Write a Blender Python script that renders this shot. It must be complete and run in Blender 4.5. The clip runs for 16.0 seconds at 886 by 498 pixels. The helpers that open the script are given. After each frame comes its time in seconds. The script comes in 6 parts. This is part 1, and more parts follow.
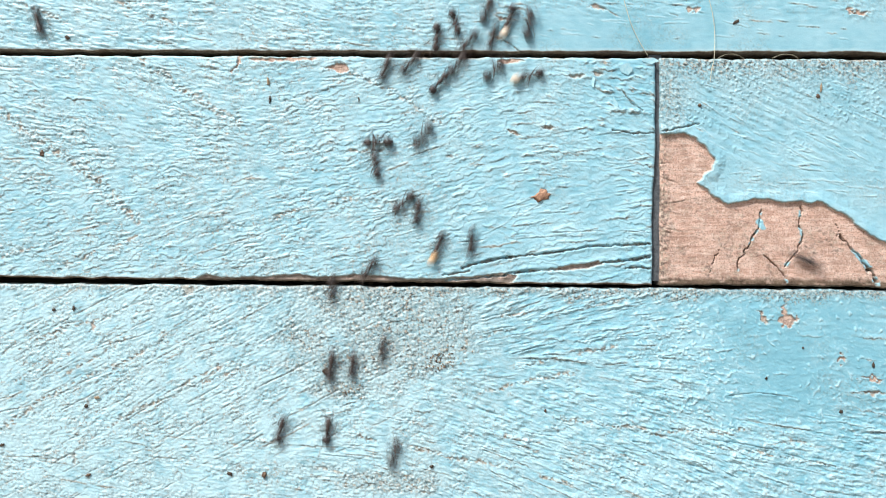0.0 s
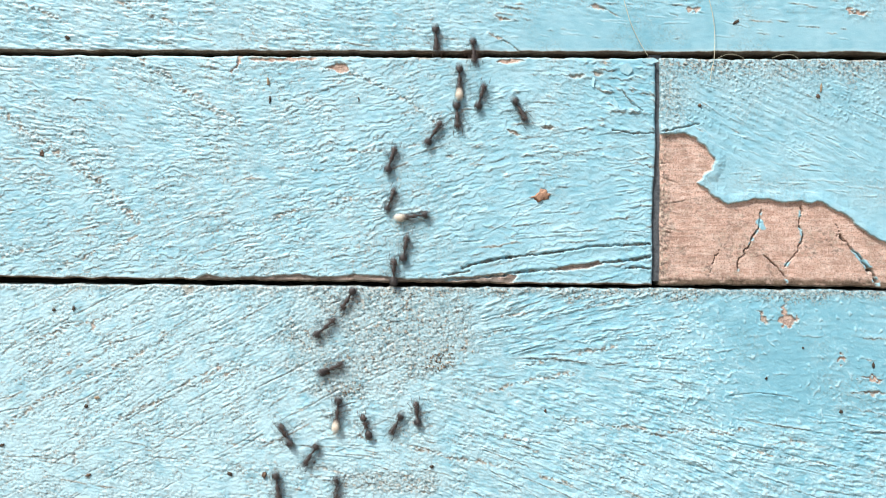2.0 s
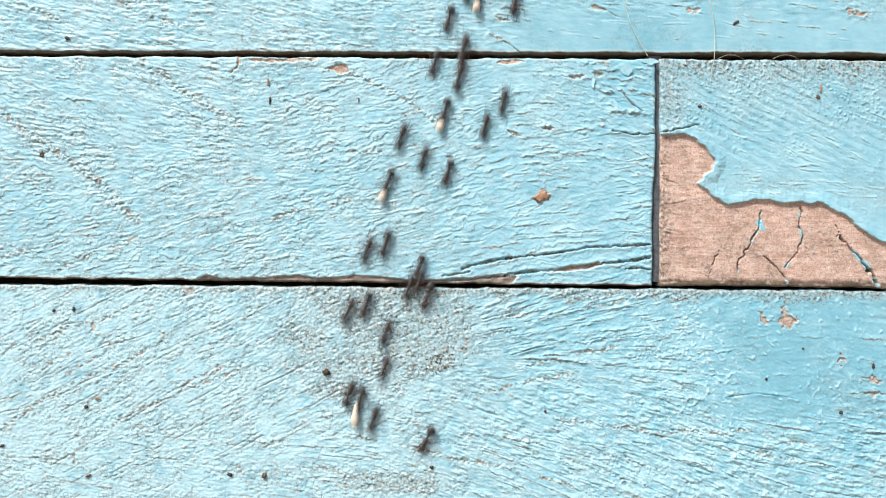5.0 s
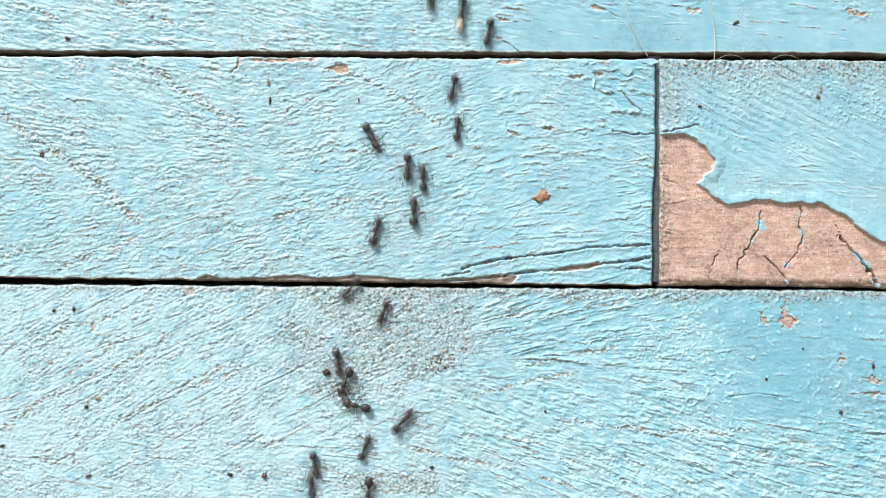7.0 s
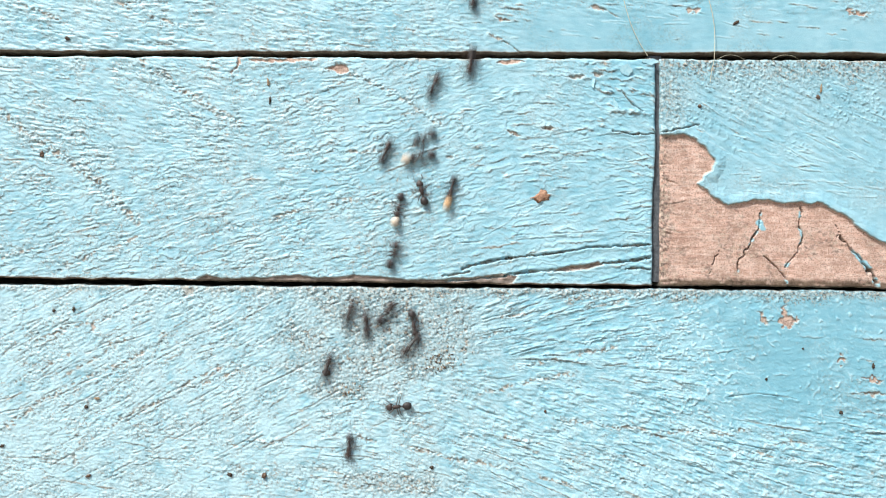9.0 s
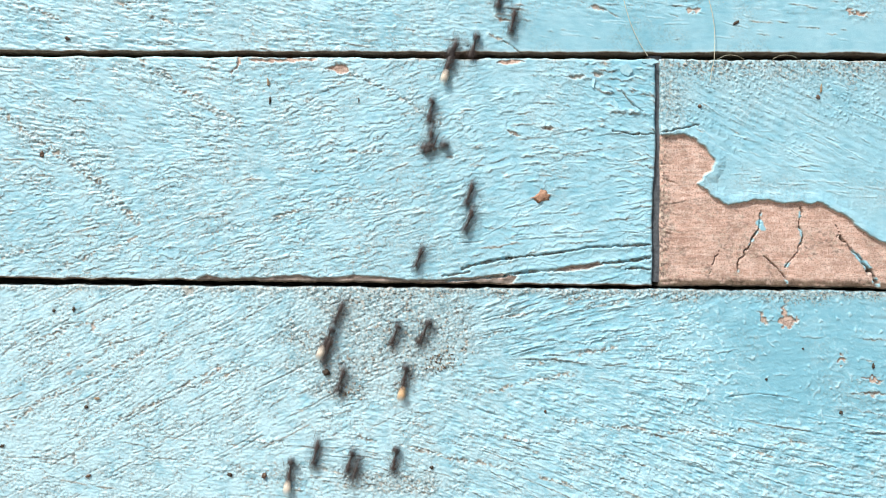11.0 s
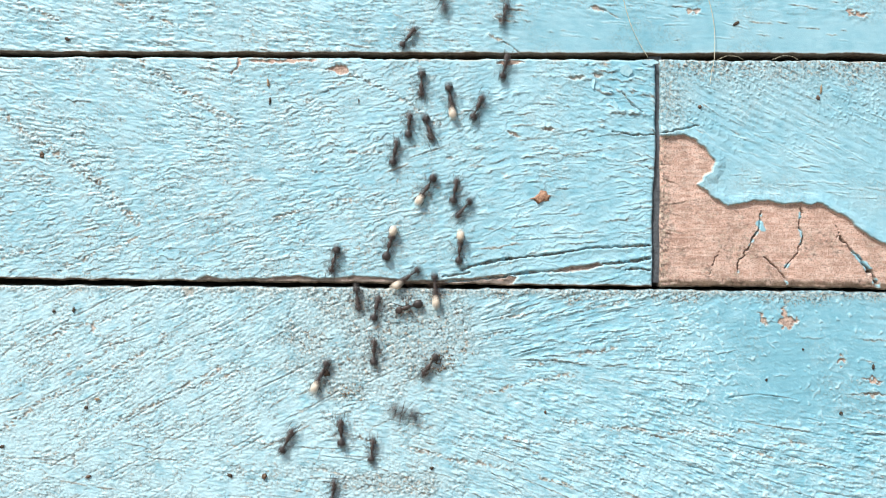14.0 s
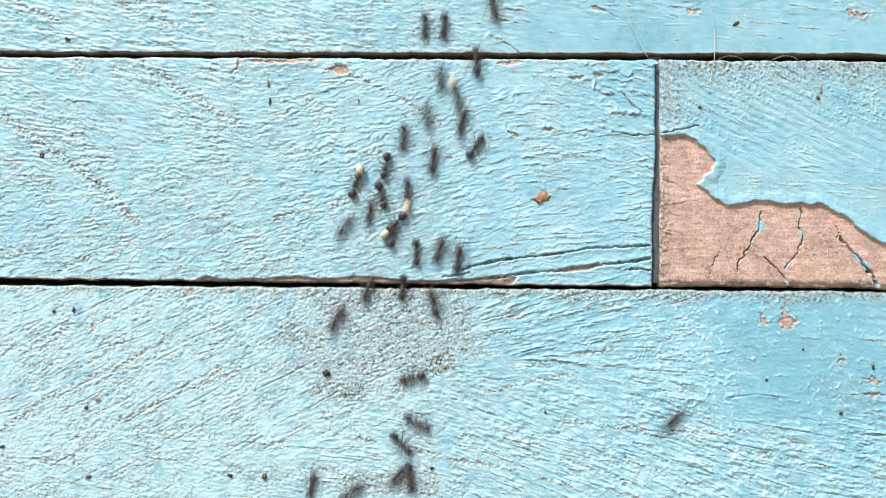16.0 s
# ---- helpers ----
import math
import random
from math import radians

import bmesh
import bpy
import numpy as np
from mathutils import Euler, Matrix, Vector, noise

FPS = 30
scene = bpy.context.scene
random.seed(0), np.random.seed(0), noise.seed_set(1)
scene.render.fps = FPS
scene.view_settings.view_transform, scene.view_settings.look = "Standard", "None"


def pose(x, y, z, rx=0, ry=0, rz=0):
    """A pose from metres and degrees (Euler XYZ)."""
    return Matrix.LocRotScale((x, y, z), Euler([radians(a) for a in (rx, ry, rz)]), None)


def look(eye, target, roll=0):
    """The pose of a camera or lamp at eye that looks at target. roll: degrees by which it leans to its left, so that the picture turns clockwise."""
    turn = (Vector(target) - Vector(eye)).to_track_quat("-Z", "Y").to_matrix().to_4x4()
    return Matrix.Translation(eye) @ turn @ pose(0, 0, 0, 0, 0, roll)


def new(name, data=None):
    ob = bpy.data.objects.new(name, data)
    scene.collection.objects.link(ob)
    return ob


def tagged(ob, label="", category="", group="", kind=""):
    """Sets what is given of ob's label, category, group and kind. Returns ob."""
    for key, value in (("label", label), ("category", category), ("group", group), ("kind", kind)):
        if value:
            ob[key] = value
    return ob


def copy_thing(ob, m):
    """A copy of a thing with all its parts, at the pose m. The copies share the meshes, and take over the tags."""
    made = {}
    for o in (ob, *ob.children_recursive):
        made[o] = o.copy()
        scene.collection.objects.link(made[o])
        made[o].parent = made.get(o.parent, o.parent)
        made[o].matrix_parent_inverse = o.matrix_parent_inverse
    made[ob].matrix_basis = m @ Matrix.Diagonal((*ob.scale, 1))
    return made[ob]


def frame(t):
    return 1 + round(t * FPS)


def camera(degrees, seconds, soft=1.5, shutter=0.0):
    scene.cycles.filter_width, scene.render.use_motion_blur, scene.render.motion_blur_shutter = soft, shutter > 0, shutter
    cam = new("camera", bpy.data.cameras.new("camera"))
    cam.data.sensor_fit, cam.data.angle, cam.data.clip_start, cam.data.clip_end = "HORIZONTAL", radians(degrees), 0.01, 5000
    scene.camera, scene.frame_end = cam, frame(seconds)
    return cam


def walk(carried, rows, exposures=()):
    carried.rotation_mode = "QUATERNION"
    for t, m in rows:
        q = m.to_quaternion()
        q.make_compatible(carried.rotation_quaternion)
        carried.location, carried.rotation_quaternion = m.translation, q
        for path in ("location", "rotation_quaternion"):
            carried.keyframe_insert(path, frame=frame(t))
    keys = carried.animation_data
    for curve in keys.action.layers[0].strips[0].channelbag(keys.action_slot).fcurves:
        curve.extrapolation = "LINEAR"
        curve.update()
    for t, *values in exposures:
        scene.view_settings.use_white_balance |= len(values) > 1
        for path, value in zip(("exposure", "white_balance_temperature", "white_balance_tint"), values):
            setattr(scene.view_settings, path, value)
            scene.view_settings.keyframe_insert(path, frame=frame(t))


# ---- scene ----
# Plan units: u to the right and v down, a fifth of a millimetre each, over a stretch of boards 0.31 m wide.
S, ZC = 0.0002, 1.30
U0, V0 = 784.0, 441.0


def spot(u, v, out=0.0):
    """A place on the wall, so many metres proud of it."""
    return Vector(((u - U0) * S, -out, ZC + (V0 - v) * S))


# ---- camera ----
cam = camera(60.0, 16.0, soft=1.1, shutter=0.8)
DIST = 0.1568 / math.tan(radians(30.0))
CAMERA_ROWS = [(t, pose(0, -DIST, ZC + drift * S, 90, 0, 0)) for t, drift in
               ((0.0, -1.3), (3.2, -0.7), (4.2, 0.0), (9.0, 0.2), (12.5, 0.5), (14.0, 1.5), (16.0, 1.7))]
walk(cam, CAMERA_ROWS)

# ---- light ----
SUN_WAY = Vector((-0.41, -0.46, 0.79)).normalized()
world = bpy.data.worlds.new("sky")
scene.world = world
world.use_nodes = True
wn = world.node_tree.nodes
sky = wn.new("ShaderNodeTexSky")
sky.sky_type, sky.sun_disc = "NISHITA", False
sky.sun_elevation = math.asin(SUN_WAY.z)
sky.sun_rotation = math.atan2(SUN_WAY.x, SUN_WAY.y)
sky.air_density, sky.dust_density, sky.ozone_density = 1.0, 3.0, 1.0
wn["Background"].inputs["Strength"].default_value = 0.10
world.node_tree.links.new(sky.outputs[0], wn["Background"].inputs["Color"])
lamp = bpy.data.lights.new("sun", "SUN")
lamp.energy, lamp.angle, lamp.color = 4.5, radians(11), (1.0, 0.975, 0.94)
sun = new("sun", lamp)
sun.matrix_world = look(Vector((0, 0, ZC)) + SUN_WAY * 4, (0, 0, ZC))
scene.view_settings.exposure = 0.13


# ---- materials ----
class Mat:
    """A node material with short ways to add nodes."""

    def __init__(self, name, rough=0.6):
        self.mat = bpy.data.materials.new(name)
        self.mat.use_nodes = True
        self.t = self.mat.node_tree
        self.b = self.t.nodes["Principled BSDF"]
        self.b.inputs["Roughness"].default_value = rough

    def node(self, kind, **values):
        n = self.t.nodes.new(kind)
        for key, value in values.items():
            n.inputs[key.replace("_", " ")].default_value = value
        return n

    def link(self, a, b):
        self.t.links.new(a, b)

    def coords(self, scale=(1, 1, 1)):
        tc, mp = self.node("ShaderNodeTexCoord"), self.node("ShaderNodeMapping", Scale=scale)
        self.link(tc.outputs["Object"], mp.inputs["Vector"])
        return mp.outputs[0]

    def noise(self, scale, detail=4, stretch=(1, 1, 1), rough=0.6):
        n = self.node("ShaderNodeTexNoise", Scale=scale, Detail=detail, Roughness=rough)
        self.link(self.coords(stretch), n.inputs["Vector"])
        return n.outputs["Fac"]

    def attr(self, name):
        n = self.node("ShaderNodeAttribute")
        n.attribute_name = name
        return n.outputs["Fac"]

    def ramp(self, fac, *stops):
        n = self.node("ShaderNodeValToRGB")
        els = n.color_ramp.elements
        while len(els) < len(stops):
            els.new(0.5)
        for e, (p, c) in zip(els, stops):
            e.position, e.color = p, (*c, 1) if len(c) == 3 else c
        self.link(fac, n.inputs[0])
        return n.outputs[0]

    def mix(self, fac, a, b):
        n = self.t.nodes.new("ShaderNodeMix")
        n.data_type = "RGBA"
        for socket, value in ((n.inputs[0], fac), (n.inputs[6], a), (n.inputs[7], b)):
            if isinstance(value, (int, float)):
                socket.default_value = value
            elif isinstance(value, tuple):
                socket.default_value = (*value, 1)
            else:
                self.link(value, socket)
        return n.outputs[2]

    def math(self, op, a, b=0.0):
        n = self.t.nodes.new("ShaderNodeMath")
        n.operation = op
        for socket, value in ((n.inputs[0], a), (n.inputs[1], b)):
            if isinstance(value, (int, float)):
                socket.default_value = value
            else:
                self.link(value, socket)
        return n.outputs[0]

    def color(self, c):
        self.link(c, self.b.inputs["Base Color"])

    def rough(self, r):
        self.link(r, self.b.inputs["Roughness"])

    def bump(self, height, distance=0.0001, strength=0.5):
        n = self.node("ShaderNodeBump", Strength=strength, Distance=distance)
        self.link(height, n.inputs["Height"])
        self.link(n.outputs[0], self.b.inputs["Normal"])


def painted_board():
    m = Mat("weathered_blue_paint", 0.5)
    fine, mid, big = m.noise(2600, 5), m.noise(420, 4, (0.6, 1, 1.4)), m.noise(30, 3)
    blue = m.ramp(mid, (0.30, (0.182, 0.455, 0.575)), (0.70, (0.278, 0.568, 0.670)))
    blue = m.mix(m.math("MULTIPLY", big, 0.35), blue, (0.19, 0.51, 0.645))
    # lighter paint, and the highlights painted on crests and rims
    pale = m.math("MULTIPLY", m.attr("pale"), m.math("ADD", m.math("MULTIPLY", fine, 0.7), 0.45))
    blue = m.mix(pale, blue, (0.57, 0.81, 0.88))
    # one ramp for real grime and for shade painted under paint edges
    grime_shade = m.ramp(m.noise(900, 4), (0.42, (0.030, 0.029, 0.027)), (0.62, (0.54, 0.47, 0.37)))
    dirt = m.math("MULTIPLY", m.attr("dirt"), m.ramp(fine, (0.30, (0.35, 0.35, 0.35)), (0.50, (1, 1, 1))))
    blue = m.mix(dirt, blue, grime_shade)
    grain = m.noise(1100, 6, (0.2, 1, 1.0))
    blotch = m.noise(160, 3)
    wood = m.ramp(grain, (0.28, (0.46, 0.27, 0.20)), (0.46, (0.70, 0.47, 0.38)), (0.70, (0.86, 0.68, 0.59)))
    wood = m.mix(m.ramp(blotch, (0.42, (0, 0, 0)), (0.68, (0.75, 0.75, 0.75))), wood, (0.43, 0.28, 0.215))
    pits = m.ramp(m.noise(2300, 3, (0.8, 1, 1)), (0.53, (0, 0, 0)), (0.61, (1, 1, 1)))
    wood = m.mix(m.math("MULTIPLY", pits, 0.75), wood, (0.26, 0.15, 0.11))
    fuzz = m.ramp(m.noise(1300, 4, (1, 1, 0.5)), (0.56, (0, 0, 0)), (0.70, (1, 1, 1)))
    wood = m.mix(m.math("MULTIPLY", fuzz, 0.7), wood, (0.86, 0.70, 0.62))
    scratch = m.ramp(m.noise(1500, 3, (0.04, 1, 1.0)), (0.60, (0, 0, 0)), (0.68, (1, 1, 1)))
    wood = m.mix(m.math("MULTIPLY", scratch, 0.35), wood, (0.90, 0.76, 0.68))
    wood = m.mix(m.math("MULTIPLY", dirt, 0.8), wood, grime_shade)
    # old wood, darkened to carry the shade inside the gaps
    wood = m.mix(m.attr("aged_shade"), wood, m.ramp(grain, (0.3, (0.030, 0.021, 0.012)), (0.7, (0.125, 0.085, 0.045))))
    weathered = m.ramp(m.noise(1600, 3), (0.35, (0.20, 0.155, 0.115)), (0.65, (0.60, 0.52, 0.42)))
    wood = m.mix(m.ramp(m.attr("bare"), (0.60, (0, 0, 0)), (0.92, (1, 1, 1))), weathered, wood)
    m.color(m.mix(m.attr("bare"), blue, wood))
    m.rough(m.math("ADD", m.math("MULTIPLY", m.attr("bare"), 0.30), m.math("ADD", m.math("MULTIPLY", mid, 0.25), 0.33)))
    m.b.inputs["Specular IOR Level"].default_value = 0.45
    m.bump(m.math("ADD", m.math("MULTIPLY", fine, 0.8), m.math("MULTIPLY", grain, m.attr("bare"))), 0.00018, 0.45)
    return m.mat


def plain_mat(name, dark, light, scale, rough=0.6, bump=0.0001, spec=0.5):
    m = Mat(name, rough)
    n = m.noise(scale, 5)
    m.color(m.ramp(n, (0.3, dark), (0.7, light)))
    m.bump(n, bump, 0.5)
    m.b.inputs["Specular IOR Level"].default_value = spec
    return m.mat


PAINT = painted_board()
JOINT_GREY = plain_mat("slate_grey_joint", (0.055, 0.06, 0.07), (0.12, 0.14, 0.155), 700, 0.8)
BACKING = plain_mat("near_black_backing", (0.012, 0.010, 0.009), (0.03, 0.025, 0.02), 200, 0.9)
EARTH = plain_mat("trodden_earth", (0.16, 0.13, 0.10), (0.30, 0.26, 0.20), 3, 0.95, 0.01)
CHITIN = plain_mat("dark_brown_chitin", (0.020, 0.017, 0.0165), (0.048, 0.040, 0.038), 2500, 0.5, 0.00003)
RUSTY = plain_mat("reddish_chitin", (0.030, 0.023, 0.021), (0.068, 0.049, 0.043), 2500, 0.5, 0.00003)
LEGS = plain_mat("leg_chitin", (0.04, 0.026, 0.02), (0.09, 0.06, 0.045), 2500, 0.4, 0.00002)
BROOD = plain_mat("cream_cocoon", (0.60, 0.51, 0.40), (0.80, 0.72, 0.60), 900, 0.55, 0.00004)
AMBER = plain_mat("amber_cocoon", (0.60, 0.36, 0.17), (0.78, 0.56, 0.33), 900, 0.5, 0.00004)
FIBRE = plain_mat("pale_fibre", (0.60, 0.55, 0.38), (0.80, 0.76, 0.60), 800, 0.45)
RUST = plain_mat("rust_fragment", (0.09, 0.03, 0.018), (0.70, 0.43, 0.28), 3600, 0.8)
SEED = plain_mat("dark_debris", (0.02, 0.016, 0.012), (0.09, 0.06, 0.035), 1800, 0.7)
TAN = plain_mat("tan_debris", (0.20, 0.14, 0.08), (0.44, 0.34, 0.22), 1800, 0.7)
BROWN = plain_mat("brown_debris", (0.06, 0.04, 0.028), (0.20, 0.13, 0.085), 1800, 0.7)
FLAKE = plain_mat("loose_paint_flake", (0.26, 0.55, 0.66), (0.45, 0.70, 0.77), 900, 0.5)


# ---- relief of the painted boards ----
STEP = 1.1
UA, UB, VA, VB = -60.0, 1630.0, -60.0, 945.0
GU, GV = np.meshgrid(np.arange(UA, UB, STEP), np.arange(VA, VB, STEP))


def smooth(x, a, b):
    t = np.clip((x - a) / (b - a), 0, 1)
    return t * t * (3 - 2 * t)


def lattice(u, v, cell_u, cell_v, seed):
    """Smooth value noise from 0 to 1."""
    g = np.random.RandomState(seed).rand(512, 512)
    x, y = (u + 4000) / cell_u, (v + 4000) / cell_v
    i, j = np.floor(x).astype(int), np.floor(y).astype(int)
    fx, fy = x - i, y - j
    fx, fy = fx * fx * (3 - 2 * fx), fy * fy * (3 - 2 * fy)
    i0, i1, j0, j1 = i % 512, (i + 1) % 512, j % 512, (j + 1) % 512
    return (g[j0, i0] * (1 - fx) + g[j0, i1] * fx) * (1 - fy) + (g[j1, i0] * (1 - fx) + g[j1, i1] * fx) * fy


def clouds(u, v, cell, seed, octaves=3):
    total, amp = 0, 0
    for k in range(octaves):
        total = total + lattice(u, v, cell / 2 ** k, cell / 2 ** k, seed + k) / 2 ** k
        amp += 1 / 2 ** k
    return total / amp


def take(field, u, v):
    """The field between its samples."""
    x = np.clip((u - UA) / STEP, 0, field.shape[1] - 1.001)
    y = np.clip((v - VA) / STEP, 0, field.shape[0] - 1.001)
    i, j = x.astype(int), y.astype(int)
    fx, fy = x - i, y - j
    return (field[j, i] * (1 - fx) + field[j, i + 1] * fx) * (1 - fy) + (field[j + 1, i] * (1 - fx) + field[j + 1, i + 1] * fx) * fy


def top_gap(u):
    """The lower edge of the upper board and the upper edge of the middle one."""
    return 91.5 + 4.5 * u / 1568, 99 + 7.5 * u / 1568


def low_gap(u):
    return 492.5 + 19 * u / 1568, 503.5 + 12 * u / 1568


JOINT_A, JOINT_B = 1160.0, 1168.5


def grain_angle():
    """The lie of brush strokes and grain, in degrees down to the right."""
    wob = (clouds(GU, GV, 160, 11) - 0.5) * 26
    a_top = 9 - 6 * smooth(GU, 300, 900)
    mid_left = 10 - 26 * smooth(GV, 200, 430) + 0 * GU
    mid_mid = -14 + 0 * GU
    mid_right = 8 - 16 * smooth(GV, 250, 440)
    a_mid = mid_left + (mid_mid - mid_left) * smooth(GU, 300, 620)
    a_mid = a_mid + (mid_right - a_mid) * smooth(GU, 800, 1050)
    a_patch = 28 - 22 * smooth(GV, 200, 420)
    a_mid = np.where(GU > 1164, a_patch, a_mid)
    left = -31 + 42 * smooth(GV, 690, 860)
    right = 21 * np.tanh((GV - 665) / 95)
    a_low = left + (right - left) * smooth(GU, 480, 760)
    a_low = a_low + (8 - a_low) * 0.5 * smooth(GU, 1200, 1500)
    gap1, gap2 = 95 + 5 * GU / 1568, 497 + 15 * GU / 1568
    return np.where(GV < gap1, a_top, np.where(GV < gap2, a_mid, a_low)) + wob


ANGLE = np.radians(grain_angle())
CA, SA = np.cos(ANGLE), np.sin(ANGLE)


def streaks(source, length, step):
    """Noise drawn out along the grain."""
    total, count = source.copy(), 1.0
    for sign in (1, -1):
        u, v = GU.copy(), GV.copy()
        for k in range(int(length / step)):
            c, s = take(CA, u, v), take(SA, u, v)
            u, v = u + sign * step * c, v + sign * step * s
            w = 1 - (k + 1) * step / (length * 1.3)
            total = total + w * take(source, u, v)
            count += w
    out = total / count
    return (out - out.mean()) / out.std()


def window(points, margin):
    """The part of the field round some points."""
    us, vs = [p[0] for p in points], [p[1] for p in points]
    i, j = (max(0, int((min(w) - margin - o) / STEP)) for w, o in ((us, UA), (vs, VA)))
    k, m = (max(1, int((max(w) + margin - o) / STEP)) for w, o in ((us, UA), (vs, VA)))
    return np.s_[j:m, i:k]


def on_line(u, v, points):
    """How far every place is from a broken line."""
    best = np.full(u.shape, 1e6)
    for (a, b), (c, d) in zip(points, points[1:]):
        e, f = c - a, d - b
        t = np.clip(((u - a) * e + (v - b) * f) / (e * e + f * f), 0, 1)
        best = np.minimum(best, np.hypot(u - a - t * e, v - b - t * f))
    return best


def inside(u, v, points):
    """Distance to an outline, positive inside."""
    odd = np.zeros(u.shape, bool)
    for (a, b), (c, d) in zip(points, points[1:] + points[:1]):
        if d != b:
            odd ^= ((b > v) != (d > v)) & (u < a + (v - b) * (c - a) / (d - b))
    best = on_line(u, v, points + points[:1])
    return np.where(odd, best, -best)


LOW = GV > 497 + 15 * GU / 1568
SIDE = (GU > 1164) & ~LOW & (GV > 95)
TOP = GV < 95 + 5 * GU / 1568
ANY = np.ones(GU.shape, bool)


def terraces(f, sharp=0.8):
    """Flat steps with steep edges, like overlapping skins of paint."""
    k = np.floor(f)
    return k + smooth(f - k, sharp, 1.0)


def scallops(pitch, seed):
    """Overlapping skins of paint across the grain: a slow rise downwards to a crest, then a sharp drop. Height from 0 to 1, and where the drops are."""
    run = np.cumsum(np.tan(ANGLE), 1) * STEP
    tile, tall, drop = 150.0, np.zeros(GU.shape), np.zeros(GU.shape)
    for k in (0, 1):
        mid = (np.floor(GU / tile + 0.5 * k) + 0.5 - 0.5 * k) * tile
        col = np.clip(((mid[0] - UA) / STEP).astype(int), 0, GU.shape[1] - 1)
        across = GV - run + run[:, col]
        f = across / pitch + 2.4 * clouds(GU * 0.5 + 777 * k, GV, 17, seed + k, 2) + 0.55 * lattice(GU, GV, 6.5, 5.0, seed + 5 + k) + 0.3 * lattice(GU, GV, 3.0, 3.0, seed + 9)
        f = f % 1.0
        w = smooth(np.abs(GU - mid) / tile, 0.42, 0.08)
        tall += w * np.where(f < 0.86, f / 0.86, (1 - f) / 0.14)
        drop += w * smooth(np.abs(f - 0.95), 0.07, 0.02)
    return tall, drop


def relief():
    """Height in metres, where the wood is bare, and paler or darker paint: dirt, with light and shade painted in."""
    n1 = lattice(GU, GV, 2.6, 2.6, 21) - 0.5
    n2 = lattice(GU, GV, 9, 5.5, 22) - 0.5
    n3 = lattice(GU, GV, 3.2, 3.2, 23) - 0.5
    s1, s2, s3 = streaks(n1, 6, 2.0), streaks(n2, 15, 3.0), streaks(n3, 34, 4)
    s2 = s2 + smooth(GU, 960, 720) * (0.2 + 0.8 * LOW) * (streaks(lattice(GU, GV, 5.6, 3.4, 35) - 0.5, 10, 2.0) - s2)
    grit = (lattice(GU, GV, 2.1, 2.1, 24) - 0.5) * 2
    crumb = (lattice(GU, GV, 3.6, 3.6, 25) - 0.5) * 2
    lumps = (clouds(GU, GV, 34, 31, 3) - 0.5) * 4
    patchy = clouds(GU, GV, 120, 41)
    rough = 0.85 + 0.25 * smooth(GU, 1250, 500) + 0.7 * (patchy - 0.5)
    rough = rough * (1 - 0.85 * smooth(GU, 840, 980) * TOP * smooth(GV, 0, 50))
    rough = np.where(LOW, rough * (1 - 0.6 * smooth(GU, 1180, 1330) * smooth(GV, 800, 700)), rough)
    left = smooth(GU, 860, 700) * ~TOP
    worst = left * LOW
    calm = smooth(GU, 760, 960) * ~SIDE * ~TOP * np.where(LOW, 0.8 - 0.5 * smooth(GV, 660, 760), 1.0)
    s4 = streaks(lattice(GU, GV, 16, 7, 27) - 0.5, 40, 5)
    rough = np.where(SIDE, rough * (0.40 - 0.18 * smooth(GV, 220, 340)), rough)
    rough = np.clip(rough, 0.12, 1.4) * 0.93
    rough = rough * (1 - 0.28 * smooth(GU, 480, 700) * ~LOW * ~TOP * ~SIDE) * (1 - 0.2 * smooth(GU, 800, 1000) * ~LOW)
    rough = rough * (1 + 0.55 * LOW * smooth(GV, 600, 720) * smooth(GU, 700, 860))
    # wrinkles: broken edges of skins of paint that run with the grain
    fine = smooth(GU, 960, 720) * (0.25 + 0.75 * LOW)
    jag = (lattice(GU, GV, 6.5, 4.5, 26) * (1 - fine) + lattice(GU, GV, 4.6, 2.9, 36) * fine - 0.5) * 2 * (1 - 0.45 * calm)
    loose = np.maximum(worst, 0.22 * left)
    field = (0.55 - 0.44 * loose) * s2 + (0.30 - 0.25 * loose) * s3 + (0.34 - 0.20 * loose) * s1 + (0.36 + 0.45 * loose) * crumb + (0.70 + 0.40 * loose) * jag
    field = field * (1 - calm) + calm * (0.50 * s4 + 0.34 * s2 + 0.14 * s1 + 0.14 * crumb + 0.45 * jag)
    broken = smooth(clouds(GU, GV, 26, 43), 0.36 + 0.10 * calm, 0.62 + 0.06 * calm)
    density = 1.5 + 0.35 * fine - 0.3 * calm
    step = terraces(field * density, 0.90 + 0.05 * calm)
    frac = (field * density) % 1.0
    edge = smooth(np.abs(frac - 0.95 - 0.025 * calm), 0.12 - 0.07 * calm, 0.05 - 0.03 * calm) * broken * (1 - 0.5 * calm)
    lip = smooth(np.abs(frac - 0.82 - 0.06 * calm), 0.14 - 0.04 * calm, 0.03) * broken
    ridged = np.maximum(0, 1.0 - 3.2 * np.abs(s3 + 0.35 * s1))
    h = rough * (0.000022 * s1 * (1 - 0.7 * calm) + 0.000018 * s2 + (0.000112 + 0.00004 * calm) * step * (0.30 + 0.70 * broken - 0.12 * calm) * (1 - 0.30 * ~LOW * ~SIDE) * (1 - 0.25 * left - 0.12 * worst) + (0.00007 + 0.00009 * calm) * lip
                 - 0.00016 * ridged * (1 - 0.75 * loose) * smooth(patchy, 0.35, 0.6) + (0.000018 + 0.000022 * LOW) * grit * (1 - 0.85 * calm)) + 0.00003 * lumps + 0.00002 * s4 * calm
    tall, drop = scallops(11.5, 501)
